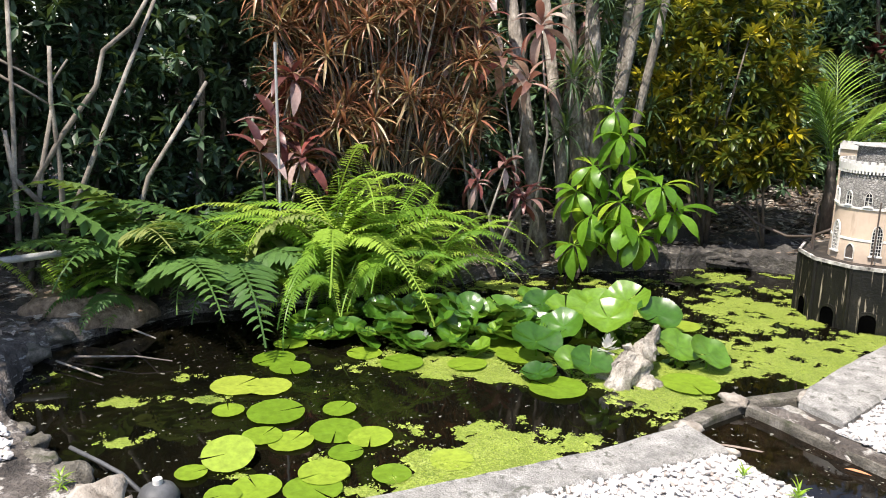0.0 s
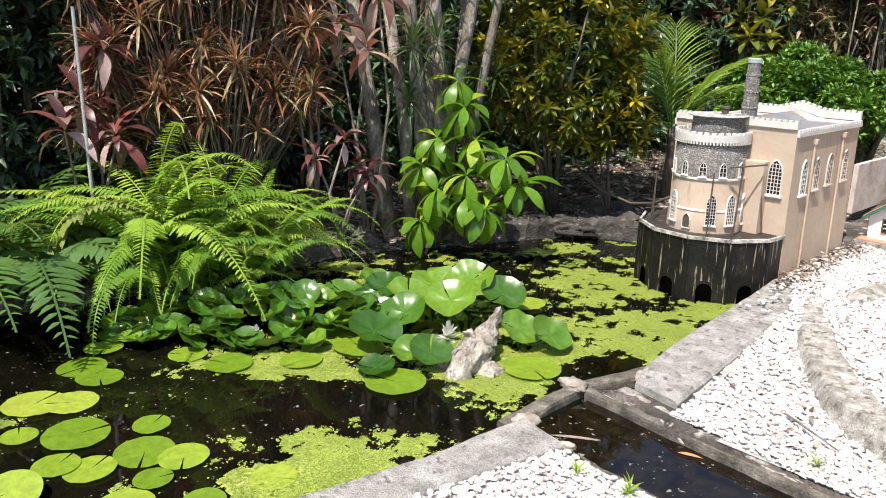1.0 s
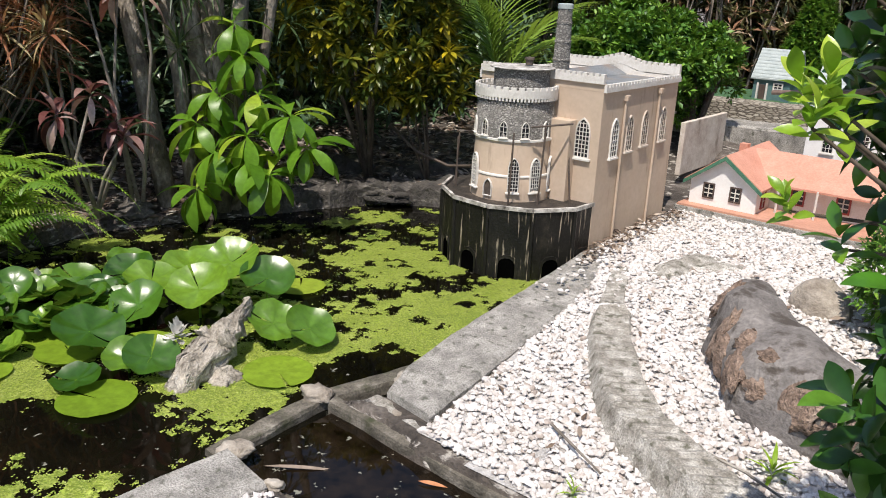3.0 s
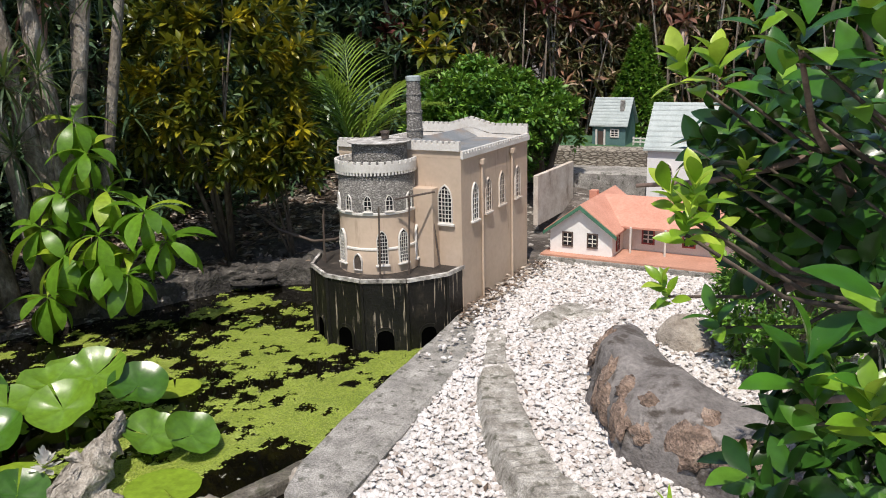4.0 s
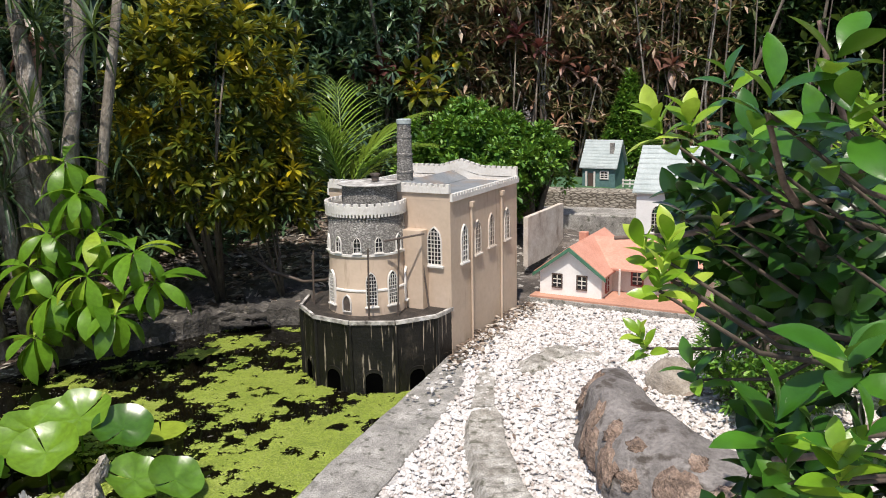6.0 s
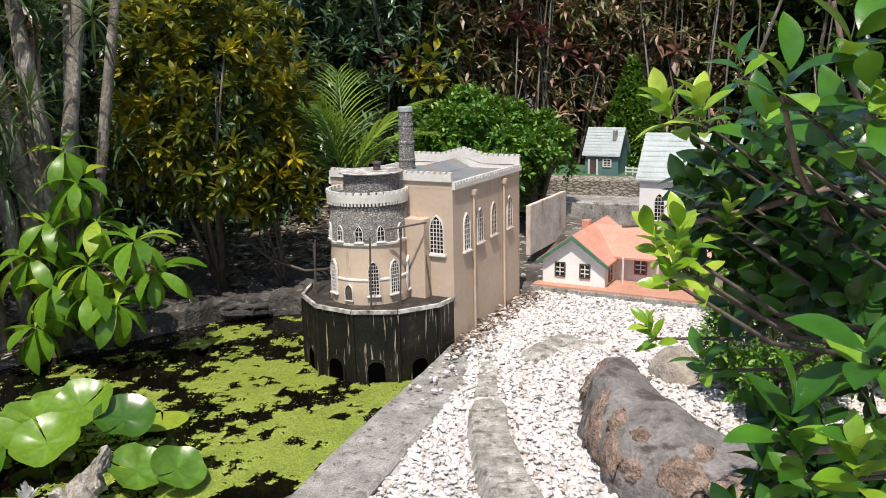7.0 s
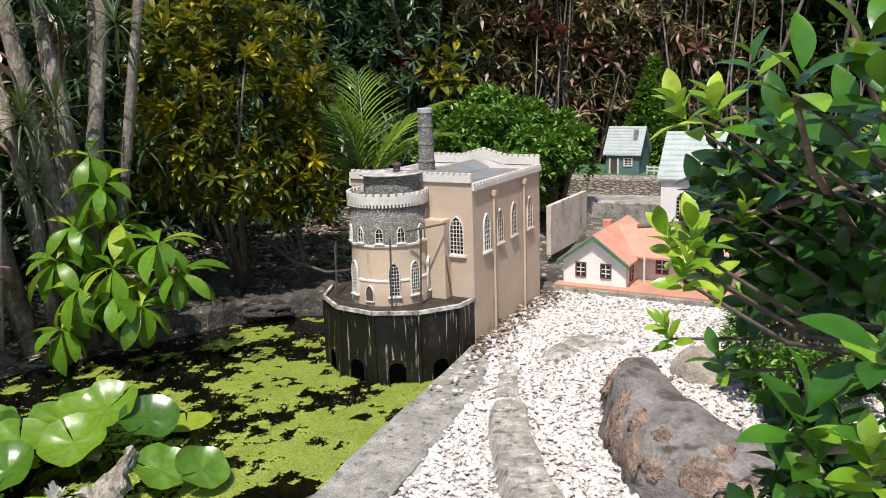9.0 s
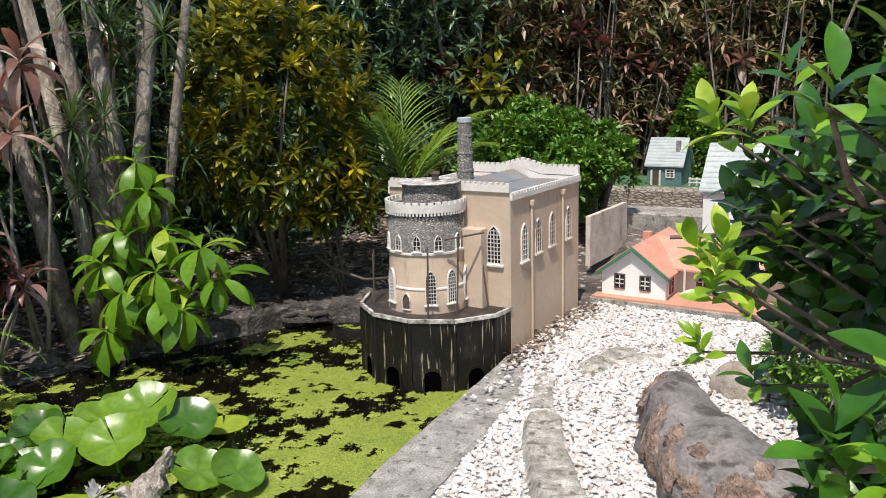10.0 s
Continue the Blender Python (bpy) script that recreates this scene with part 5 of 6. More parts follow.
_r = np.random.default_rng(9)
_q = sample_in(POND, 760000, _r)
_e = weed_excess(_q[:, 0], _q[:, 1])
_q = _q[(_e + _r.normal(0, 0.10, len(_e)) > 0.03)]
_n = len(_q)
_hex = np.array([(math.cos(a), math.sin(a), 0) for a in np.arange(4) * 2 * math.pi / 4])
_V = _hex[None] * _r.uniform(0.003, 0.0052, (_n, 1, 1)) * np.array([1.0, 0.8, 0])
_a = _r.uniform(0, 6.28, _n)
_X = _V[..., 0] * np.cos(_a)[:, None] - _V[..., 1] * np.sin(_a)[:, None] + _q[:, 0:1]
_Y = _V[..., 0] * np.sin(_a)[:, None] + _V[..., 1] * np.cos(_a)[:, None] + _q[:, 1:2]
_Z = np.broadcast_to(_r.uniform(0.003, 0.008, (_n, 1)), _X.shape) + _r.uniform(-0.0012, 0.0012, _X.shape)
tagged(child("duckweed", raw_mesh("duckweed", np.stack([_X, _Y, _Z], -1), np.arange(_n * 4).reshape(-1, 4), M["weed"])), "bright green duckweed mats floating on the pond", "duckweed", kind="stuff")
V, F = grid_sheet("weed_mat", -3.8, -0.8, 0.2, 5.7, 0.012, lambda X, Y: 0.0022 + 0 * X, None)
c = V[F].mean(1)
F = F[(weed_excess(c[:, 0], c[:, 1]) > 0.035) & (inside_and_gap(c[:, 0], c[:, 1], POND) < -0.02)]
tagged(child("duckweed_mat", raw_mesh("duckweed_mat", V, F, M["weed_mat"])), "yellow-green closed duckweed film on the pond", "duckweed", kind="stuff")


# ---- ferns ----
def frond_mesh(length, width, pairs, mat, arch, seed, tipdown=0.9, sweep=0.35, slim=0.36):
    """One arching fern frond along +y: a thin rachis with many leaflets."""
    r = np.random.default_rng(seed)
    s = np.linspace(0.0, 1, pairs * 2 + 1)
    ang = arch * (1.0 - (1.0 + tipdown) * s ** 1.2)
    dy, dz = np.cos(ang), np.sin(ang)
    y = np.concatenate([[0], np.cumsum((dy[1:] + dy[:-1]) / 2)]) * length / (pairs * 2)
    z = np.concatenate([[0], np.cumsum((dz[1:] + dz[:-1]) / 2)]) * length / (pairs * 2)
    lv, lf = leaf_shape(1.0, slim, 3, 0.25, 0.35, 0.35)
    P, D, S = [], [], []
    for i in range(3, len(s) - 1, 1):
        w = width * 0.5 * min(1, (s[i] / 0.22)) ** 0.8 * (1 - max(0, s[i] - 0.35) / 0.65) ** 0.75
        for side in (-1, 1):
            if (i + (side > 0)) % 2:
                continue
            P.append((0, y[i], z[i]))
            D.append((side, sweep + 0.3 * s[i], -0.12 + r.normal(0, 0.12)))
            S.append(max(0.012, w) * r.uniform(0.88, 1.1))
    V, F = spread((lv, lf), P, D, S)
    rw = 0.0035
    A = np.array([(-rw, y[i], z[i]) for i in range(len(s))]), np.array([(rw, y[i], z[i] + 0.001) for i in range(len(s))])
    base = len(V)
    V = np.concatenate([V, A[0], A[1]])
    i = np.arange(len(s) - 1)
    F = np.concatenate([F, np.stack([base + i, base + i + 1, base + len(s) + i + 1, base + len(s) + i], 1)])
    return raw_mesh("frond", V, F, mat)


FRONDS = [frond_mesh(1.2, 0.20, 58, M["fern"], a, k, t, 0.30, 0.26) for k, (a, t) in enumerate([(1.25, 0.75), (1.35, 0.95), (1.05, 0.95), (1.45, 0.45)])]
TREE_FRONDS = [frond_mesh(0.85, 0.34, 26, M["fern_dark"], a, 10 + k, t) for k, (a, t) in enumerate([(1.1, 0.8), (1.25, 0.85), (0.95, 0.9)])]


def fern(label, x, y, count, size, meshes, seed, spread_r=0.12, z=None, lean=(0, 0)):
    r = np.random.default_rng(seed)
    z = float(ground_height(x, y)) if z is None else z
    ob = thing("fern", label, "fern", pose(x, y, max(z, 0.02)), "ferns on the far bank")
    for i in range(count):
        a = i * 137.5 + r.uniform(-25, 25)
        px, py = r.normal(0, spread_r, 2)
        k = size * r.uniform(0.65, 1.15)
        f = child("frond", meshes[i % len(meshes)], ob)
        f.matrix_basis = Matrix.Translation((px, py, 0)) @ pose(0, 0, 0, lean[0], lean[1], 0) @ pose(0, 0, 0, r.uniform(-18, 26), r.uniform(-14, 14), a) @ Matrix.Diagonal((k, k, k, 1))
    return ob


fern("bright green arching sword fern over the pond bank", -3.60, 2.15, 46, 0.95, FRONDS, 1, 0.20)
fern("bright green sword fern with sunlit fronds", -3.52, 2.60, 36, 0.92, FRONDS, 2, 0.16)
fern("tall upright bright green sword fern", -3.80, 2.25, 34, 1.32, FRONDS, 3, 0.16)
fern("dull green feathery tree fern", -4.0, 1.50, 26, 1.5, TREE_FRONDS, 4, 0.10)
fern("dull green feathery fern with wide fronds", -4.15, 0.95, 24, 1.5, TREE_FRONDS, 5, 0.12)
fern("small green fern on a straw covered bank", -4.0, 0.80, 14, 0.65, TREE_FRONDS, 6, 0.07)
fern("small yellow-green fern by the bank", -4.0, 0.45, 14, 0.6, FRONDS, 7, 0.07)
fern("low green fern overhanging the water", -3.85, 1.75, 20, 0.6, FRONDS, 8, 0.10)


# ---- shrubs ----
def stem_bunch(parent, base, tops, radius, mat, seed, name="stem"):
    r = np.random.default_rng(seed)
    for t in tops:
        b = np.array(base) + np.append(r.normal(0, radius * 1.5, 2), 0)
        mid = (b + np.array(t)) / 2 + r.normal(0, 0.05, 3)
        part(name, tube([b, mid, t], [radius, radius * 0.75, radius * 0.45], 7), mat, parent, smooth=True)


def rosette_shrub(name, label, cat, base, tops, axes, count, shape, mat, stem_mat, stem_r, seed, lift=(0.0, 1.0), size=(0.75, 1.1), leafname="leaf_rosette", group=""):
    """Stems, each with its own whorl of leaves."""
    ob = thing(name, label, cat, group=group)
    stem_bunch(ob, base, tops, stem_r, stem_mat, seed)
    r = np.random.default_rng(seed)
    for c, a in zip(tops, axes):
        P, D, S = rosettes([c], [a], count, lift, size, r)
        V, F = spread(shape, P, D, S, r.normal(0, 0.25, len(P)))
        child(leafname, raw_mesh(leafname, V, F, mat), ob)
    return ob


# umbrella-leaved shrub hanging over the water
_tops = [(-3.10, 4.20, 1.10), (-3.28, 4.10, 0.86), (-2.98, 4.12, 0.62), (-2.72, 4.26, 0.76), (-2.95, 4.10, 0.46), (-3.18, 4.02, 0.50), (-3.25, 3.92, 0.26), (-2.62, 4.30, 0.58), (-3.02, 4.25, 0.86), (-3.36, 4.02, 0.66), (-2.80, 4.15, 0.40), (-3.20, 4.22, 1.28)]
rosette_shrub("umbrella_shrub", "bright green umbrella-leaved shrub leaning over the pond", "shrub", (-3.40, 4.30, 0.1), _tops, [(0.35, -0.3, 0.9)] * len(_tops), 13,
              leaf_shape(0.27, 0.088, 8, 0.16, 1.3, 0.62), M["shrub"], M["bark"], 0.018, 4, (-0.75, 0.6), (0.80, 1.2))

# red narrow-leaved cordyline thicket
r = np.random.default_rng(12)
_tops, _axes = [], []
for i in range(190):
    u, v = r.uniform(-0.92, 0.72), r.uniform(-0.35, 0.35)
    _tops.append((-4.30 + u * 0.55 - v * 0.83, 2.85 + u * 0.83 + v * 0.55, r.uniform(0.95, 2.35) - 0.2 * abs(u)))
    _axes.append((r.normal(0.1, 0.5), r.normal(-0.1, 0.5), 1))
rosette_shrub("red_cordyline", "dense rust-red narrow-leaved cordyline thicket", "shrub", (-4.3, 2.85, 0.15), _tops, _axes, 36, leaf_shape(0.27, 0.019, 5, 0.3, 0.8, 0.4), M["redgrass"], M["bark"], 0.009, 6, (-0.3, 1.35), (0.55, 1.2))

TI = leaf_shape(0.36, 0.085, 7, 0.35, 1.3, 0.5)


def ti_plant(label, base, tops, mat, seed, count=13, size=(0.6, 1.05)):
    r = np.random.default_rng(seed)
    return rosette_shrub("ti_plant", label, "shrub", base, tops, [(r.normal(0.15, 0.2), r.normal(-0.1, 0.2), 1) for _ in tops], count, TI, mat, M["pale_bark"], 0.014, seed, (-0.35, 1.25), size, group="red-leaved ti plants")


ti_plant("dark burgundy broad-leaved ti plant", (-4.3, 1.95, 0.2), [(-4.28, 1.92, 1.15), (-4.15, 1.75, 1.0), (-4.35, 2.1, 1.5), (-4.1, 2.05, 0.95)], M["ti"], 21)
ti_plant("faded pink ti plant on a bare stem", (-3.62, 3.72, 0.15), [(-3.55, 3.66, 1.50), (-3.70, 3.50, 1.65), (-3.6, 3.8, 1.9)], M["ti_pale"], 22)
ti_plant("small red ti plant among stems", (-3.55, 3.40, 0.12), [(-3.45, 3.38, 0.88), (-3.50, 3.55, 0.70), (-3.62, 3.25, 0.75), (-3.38, 3.52, 0.62)], M["ti"], 23, 11, (0.4, 0.75))
ti_plant("tall red ti plant behind the thicket", (-4.0, 3.5, 0.15), [(-3.95, 3.45, 1.9), (-4.05, 3.6, 2.2), (-4.1, 3.3, 1.75)], M["ti"], 24)
ti_plant("red-tipped ti plant at the pond end", (-3.9, 4.4, 0.15), [(-3.9, 4.35, 1.6), (-3.8, 4.55, 2.0)], M["ti_pale"], 25)

# leaning bare trees among the ti plants
for base, mid, top, rad in (((-3.58, 4.12, 0.05), (-3.66, 4.11, 0.92), (-4.09, 4.09, 2.9), 0.050), ((-3.72, 4.00, 0.05), (-3.86, 3.95, 0.95), (-4.25, 3.85, 2.9), 0.060)):
    bare = thing("bare_tree", "pale leaning bare-stemmed tree among the red ti plants", "tree", group="leaning trees")
    part("trunk", tube([base, mid, top], [rad * 1.2, rad, rad * 0.75], 12), M["trunk_bark"], bare, smooth=True)

# multi-stemmed trunk with spiky heads
trunk = thing("dracaena_tree", "pale multi-stemmed dracaena with spiky dark leaf heads", "tree")
for i, (dx, dy, tx, ty, tz, rr) in enumerate([(0, 0, -0.35, -0.1, 3.0, 0.055), (0.06, 0.05, -0.05, 0.1, 3.1, 0.05), (0.10, 0.0, 0.25, 0.30, 3.0, 0.045), (0.02, 0.10, 0.12, 0.5, 3.2, 0.04), (-0.05, 0.03, -0.2, 0.15, 3.1, 0.045), (0.12, 0.08, 0.4, 0.55, 2.8, 0.035)]):
    b = Vector((-3.48 + dx, 4.20 + dy, 0.05))
    t = Vector((-3.48 + tx, 4.20 + ty, tz))
    part("trunk", tube([b, b.lerp(t, 0.35) + Vector((0.05 * math.sin(7 * i), 0.05 * math.cos(5 * i), 0)), b.lerp(t, 0.7) + Vector((0.04 * math.cos(3 * i), 0.05 * math.sin(4 * i), 0)), t], [rr * 1.35, rr * 1.1, rr * 0.9, rr * 0.7], 10), M["trunk_bark"], trunk, smooth=True)
r = np.random.default_rng(31)
for i in range(12):
    c = (-3.45 + r.normal(0.05, 0.22), 4.25 + r.normal(0.05, 0.22), r.uniform(1.1, 2.5))
    P, D, S = rosettes([c], [(r.normal(0, 0.3), r.normal(0, 0.3), 1)], 30, (-0.6, 1.3), (0.7, 1.1), r)
    V, F = spread(leaf_shape(0.34, 0.02, 4, 0.3, 0.7, 0.3), P, D, S)
    child("leaf_head", raw_mesh("leaf_head", V, F, M["spike"]), trunk)


def bush(name, label, cat, centre, radii, n, per, shape, mat, seed, lift=(0.1, 1.1), size=(0.7, 1.15), inner=0.45, zmin=0.05, stem_mat=None, trunk_r=0.03, group="", up=0.5, stems=14):
    """A crown of many whorls in an uneven shell, on a branching trunk."""
    r = np.random.default_rng(seed)
    ob = thing(name, label, cat, group=group)
    C, A = shell_points(n, centre, radii, r, inner, zmin)
    A = A + np.array([0, 0, up])
    P, D, S = rosettes(C, A, per, lift, size, r)
    V, F = spread(shape, P, D, S, r.normal(0, 0.3, len(P)))
    child("crown", raw_mesh("crown", V, F, mat), ob)
    gz = float(ground_height(centre[0], centre[1]))
    own = bmesh.new()
    for c in C[:: max(1, len(C) // stems)]:
        b = np.array([centre[0], centre[1], gz - 0.05])
        mid = b * 0.45 + c * 0.55 + r.normal(0, 0.06, 3)
        tube([b, mid, c], [trunk_r, trunk_r * 0.6, trunk_r * 0.25], 6, own)
    part("trunk", own, stem_mat or M["bark"], ob, smooth=True)
    return ob


CROT = leaf_shape(0.12, 0.036, 4, 0.25, 0.45, 0.5)
bush("croton_bush", "tall yellow and green croton bush", "shrub", (-3.30, 5.55, 1.45), (0.72, 0.72, 1.05), 560, 16, CROT, M["croton"], 41, (0.0, 1.2), zmin=0.80, stems=5, trunk_r=0.022)
bush("croton_bush", "yellow-green croton branches near the ground", "shrub", (-2.85, 5.75, 0.85), (0.35, 0.35, 0.25), 34, 15, CROT, M["croton"], 42, (0.0, 1.2), zmin=0.4, stems=3, trunk_r=0.012)

# palm behind the castle
def palm_frond(length, reach, pairs, arch, bend, seed):
    """A feather palm leaf along +y: long narrow leaflets swept towards the tip."""
    r = np.random.default_rng(seed)
    s = np.linspace(0, 1, pairs + 1)
    ang = arch - bend * s ** 1.4
    y = np.concatenate([[0], np.cumsum(np.cos(ang[1:]))]) * length / pairs
    z = np.concatenate([[0], np.cumsum(np.sin(ang[1:]))]) * length / pairs
    P, D, S = [], [], []
    for i in range(pairs // 6, pairs + 1):
        w = reach * (0.55 + 0.45 * math.sin(math.pi * min(1, 0.15 + 0.85 * s[i]))) * (1 - 0.35 * s[i] ** 4)
        for side in (-1, 1):
            fwd = 0.75 + 1.3 * s[i] ** 1.5 + r.normal(0, 0.06)
            P.append((0, y[i], z[i]))
            D.append((side, fwd * math.cos(ang[i]) - 0.12 * math.sin(ang[i]), fwd * math.sin(ang[i]) + 0.18 + r.normal(0, 0.06)))
            S.append(w * r.uniform(0.9, 1.08))
    V, F = spread(leaf_shape(1.0, 0.052, 5, 0.35, 0.65, 0.35), P, D, S)
    k = len(V)
    rw = np.linspace(0.008, 0.002, len(s))
    V = np.concatenate([V, np.stack([-rw, y, z], 1), np.stack([rw, y, z + 0.003], 1)])
    i = np.arange(len(s) - 1)
    F = np.concatenate([F, np.stack([k + i, k + i + 1, k + len(s) + i + 1, k + len(s) + i], 1)])
    return raw_mesh("frond", V, F, M["palm"])


PALM = [palm_frond(1.0, 0.52, 24, a, b, 50 + k) for k, (a, b) in enumerate([(1.40, 0.5), (1.15, 0.8), (0.9, 0.9)])]
palm = thing("palm", "young feathery green palm behind the castle", "palm", pose(-2.84, 6.60, 0.78))
part("trunk", tube([(0, 0, -0.6), (0.02, 0, -0.2), (0, 0, 0.05)], [0.06, 0.05, 0.035], 10), M["bark"], palm, smooth=True)
for i, (mesh, rz, rx, k) in enumerate([(0, 40, 4, 1.0), (0, 150, 0, 0.95), (1, 75, 0, 1.0), (1, -75, 0, 1.0), (2, 118, -6, 0.95), (2, -40, 0, 0.9), (1, 200, 0, 0.95), (2, 165, -22, 0.8)]):
    f = child("frond", PALM[mesh], palm)
    f.matrix_basis = pose(0, 0, 0, rx, 0, rz) @ Matrix.Diagonal((k, k, k, 1))

CYP = leaf_shape(0.07, 0.036, 2, 0.3, 0.3, 0.5)


def lumpy_bush(label, centre, radii, lumps, per_lump, seed):
    """A clipped-looking evergreen: many round clumps of short sprays."""
    r = np.random.default_rng(seed)
    ob = thing("cypress_bush", label, "shrub", group="cypress bushes behind the castle")
    L, _ = shell_points(lumps, centre, radii, r, 0.5, centre[2] - radii[2] * 0.85)
    d = r.normal(size=(len(L), per_lump, 3)) + np.array([0.1, -0.1, 0.45])
    d /= np.linalg.norm(d, axis=2)[:, :, None]
    C = (L[:, None] + d * r.uniform(0.05, 0.10, (len(L), 1, 1)) * r.uniform(0.75, 1.0, (len(L), per_lump, 1))).reshape(-1, 3)
    P, D, S = rosettes(C, d.reshape(-1, 3), 7, (0.2, 1.4), (0.6, 1.1), r)
    V, F = spread(CYP, P, D, S, r.normal(0, 0.5, len(P)))
    child("crown", raw_mesh("crown", V, F, M["cypress"]), ob)
    own = bmesh.new()
    gz = float(ground_height(centre[0], centre[1])) - 0.05
    for c in L[:9]:
        tube([(centre[0], centre[1], gz), ((centre[0] + c[0]) / 2, (centre[1] + c[1]) / 2, (gz + c[2]) / 2 + 0.05), c], [0.04, 0.025, 0.01], 6, own)
    part("trunk", own, M["bark"], ob, smooth=True)


lumpy_bush("dense bright green cypress bush behind the castle", (-2.17, 7.70, 0.98), (0.74, 0.44, 0.48), 120, 26, 43)
lumpy_bush("green cypress bush with bare lower branches", (-1.64, 7.88, 1.0), (0.36, 0.28, 0.28), 28, 28, 44)
r = np.random.default_rng(45)
conifer = thing("conifer", "small conical bright green conifer", "tree")
_k = r.uniform(0, 1, 900) ** 0.6
_a = r.uniform(0, 6.28, 900)
_h = 0.55 + 1.25 * (1 - _k)
_rad = 0.40 * _k * (1 + 0.2 * np.sin(5 * _a))
_C = np.stack([-1.33 + _rad * np.cos(_a), 10.0 + _rad * np.sin(_a), _h], 1)
P, D, S = rosettes(_C, np.stack([np.cos(_a), np.sin(_a), np.full(900, 0.9)], 1), 9, (-0.1, 1.2), (0.7, 1.2), r)
V, F = spread(CYP, P, D, S)
child("crown", raw_mesh("crown", V, F, M["cypress"]), conifer)
part("trunk", tube([(-1.33, 10.0, 0.2), (-1.33, 10.0, 1.6)], [0.05, 0.01], 8), M["bark"], conifer)

# glossy bush close to the path
GLOSS = leaf_shape(0.100, 0.045, 9, 0.30, 0.55, 0.52)
r = np.random.default_rng(61)
camellia = thing("camellia_bush", "large glossy dark green camellia bush beside the path", "shrub")


def whorls(name, C, A, count, lift, size, mat, turn=0.25):
    """Whorls of leaves that turn their upper side to the tip of the shoot."""
    P, D, S = rosettes(C, A, count, lift, size, r)
    A = np.asarray(A, float)
    A = np.repeat(A / np.linalg.norm(A, axis=1)[:, None], count, 0)
    V, F = spread(GLOSS, P, D, S, r.normal(0, turn, len(P)), A)
    return child(name, raw_mesh(name, V, F, M[mat]), camellia)


# the shaded mass, its shade put into the leaf colour: inner leaves, the right flank, the low shoots, the top and the
# crown overhead
# the last ellipsoid is an unseen crown, added overhead to shade the bush
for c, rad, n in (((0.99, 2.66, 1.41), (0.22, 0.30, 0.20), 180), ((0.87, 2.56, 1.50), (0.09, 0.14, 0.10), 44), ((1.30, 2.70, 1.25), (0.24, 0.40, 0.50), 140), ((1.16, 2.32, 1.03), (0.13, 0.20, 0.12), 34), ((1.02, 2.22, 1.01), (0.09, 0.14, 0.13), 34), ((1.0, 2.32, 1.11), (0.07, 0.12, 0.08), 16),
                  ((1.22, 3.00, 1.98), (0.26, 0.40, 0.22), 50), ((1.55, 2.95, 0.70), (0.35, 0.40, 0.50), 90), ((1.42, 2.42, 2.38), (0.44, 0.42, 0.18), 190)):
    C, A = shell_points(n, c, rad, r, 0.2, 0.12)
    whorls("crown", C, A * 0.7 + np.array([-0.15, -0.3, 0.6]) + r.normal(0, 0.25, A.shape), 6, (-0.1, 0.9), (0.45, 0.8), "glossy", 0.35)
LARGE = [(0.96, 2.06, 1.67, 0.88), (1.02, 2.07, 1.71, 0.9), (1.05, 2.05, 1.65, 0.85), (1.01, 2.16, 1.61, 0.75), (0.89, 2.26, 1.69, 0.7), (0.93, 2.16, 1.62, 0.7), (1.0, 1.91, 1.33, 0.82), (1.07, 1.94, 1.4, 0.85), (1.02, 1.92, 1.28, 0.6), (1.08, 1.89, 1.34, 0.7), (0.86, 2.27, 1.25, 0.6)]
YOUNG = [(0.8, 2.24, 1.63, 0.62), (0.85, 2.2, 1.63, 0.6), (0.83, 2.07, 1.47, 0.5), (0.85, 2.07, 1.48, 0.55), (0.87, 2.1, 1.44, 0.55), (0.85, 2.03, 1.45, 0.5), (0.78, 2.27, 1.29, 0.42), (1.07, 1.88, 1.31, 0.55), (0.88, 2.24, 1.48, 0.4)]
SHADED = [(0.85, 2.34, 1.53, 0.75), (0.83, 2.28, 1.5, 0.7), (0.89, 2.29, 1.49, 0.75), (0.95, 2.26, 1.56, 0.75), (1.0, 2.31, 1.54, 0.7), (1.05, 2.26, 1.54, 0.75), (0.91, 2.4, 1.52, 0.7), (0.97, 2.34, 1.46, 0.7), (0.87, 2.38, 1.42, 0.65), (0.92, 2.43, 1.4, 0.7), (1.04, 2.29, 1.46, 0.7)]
for kind, shoots in (("sunlit_leaf", LARGE), ("lime", YOUNG), ("glossy", SHADED)):
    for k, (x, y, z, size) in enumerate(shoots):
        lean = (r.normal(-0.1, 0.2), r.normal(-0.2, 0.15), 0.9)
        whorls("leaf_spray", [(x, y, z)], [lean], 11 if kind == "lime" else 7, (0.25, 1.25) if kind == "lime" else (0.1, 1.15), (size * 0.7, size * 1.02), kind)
        tip = Vector((x, y, z))
        root = tip + Vector((0.22, 0.28, -0.16 if z > 1.4 else 0.02))
        part("twig", tube([root, root.lerp(tip, 0.55) + Vector((0.01, -0.01, -0.03)), tip], [0.0045, 0.0035, 0.0022], 6), M["dark_bark"], camellia, smooth=True)
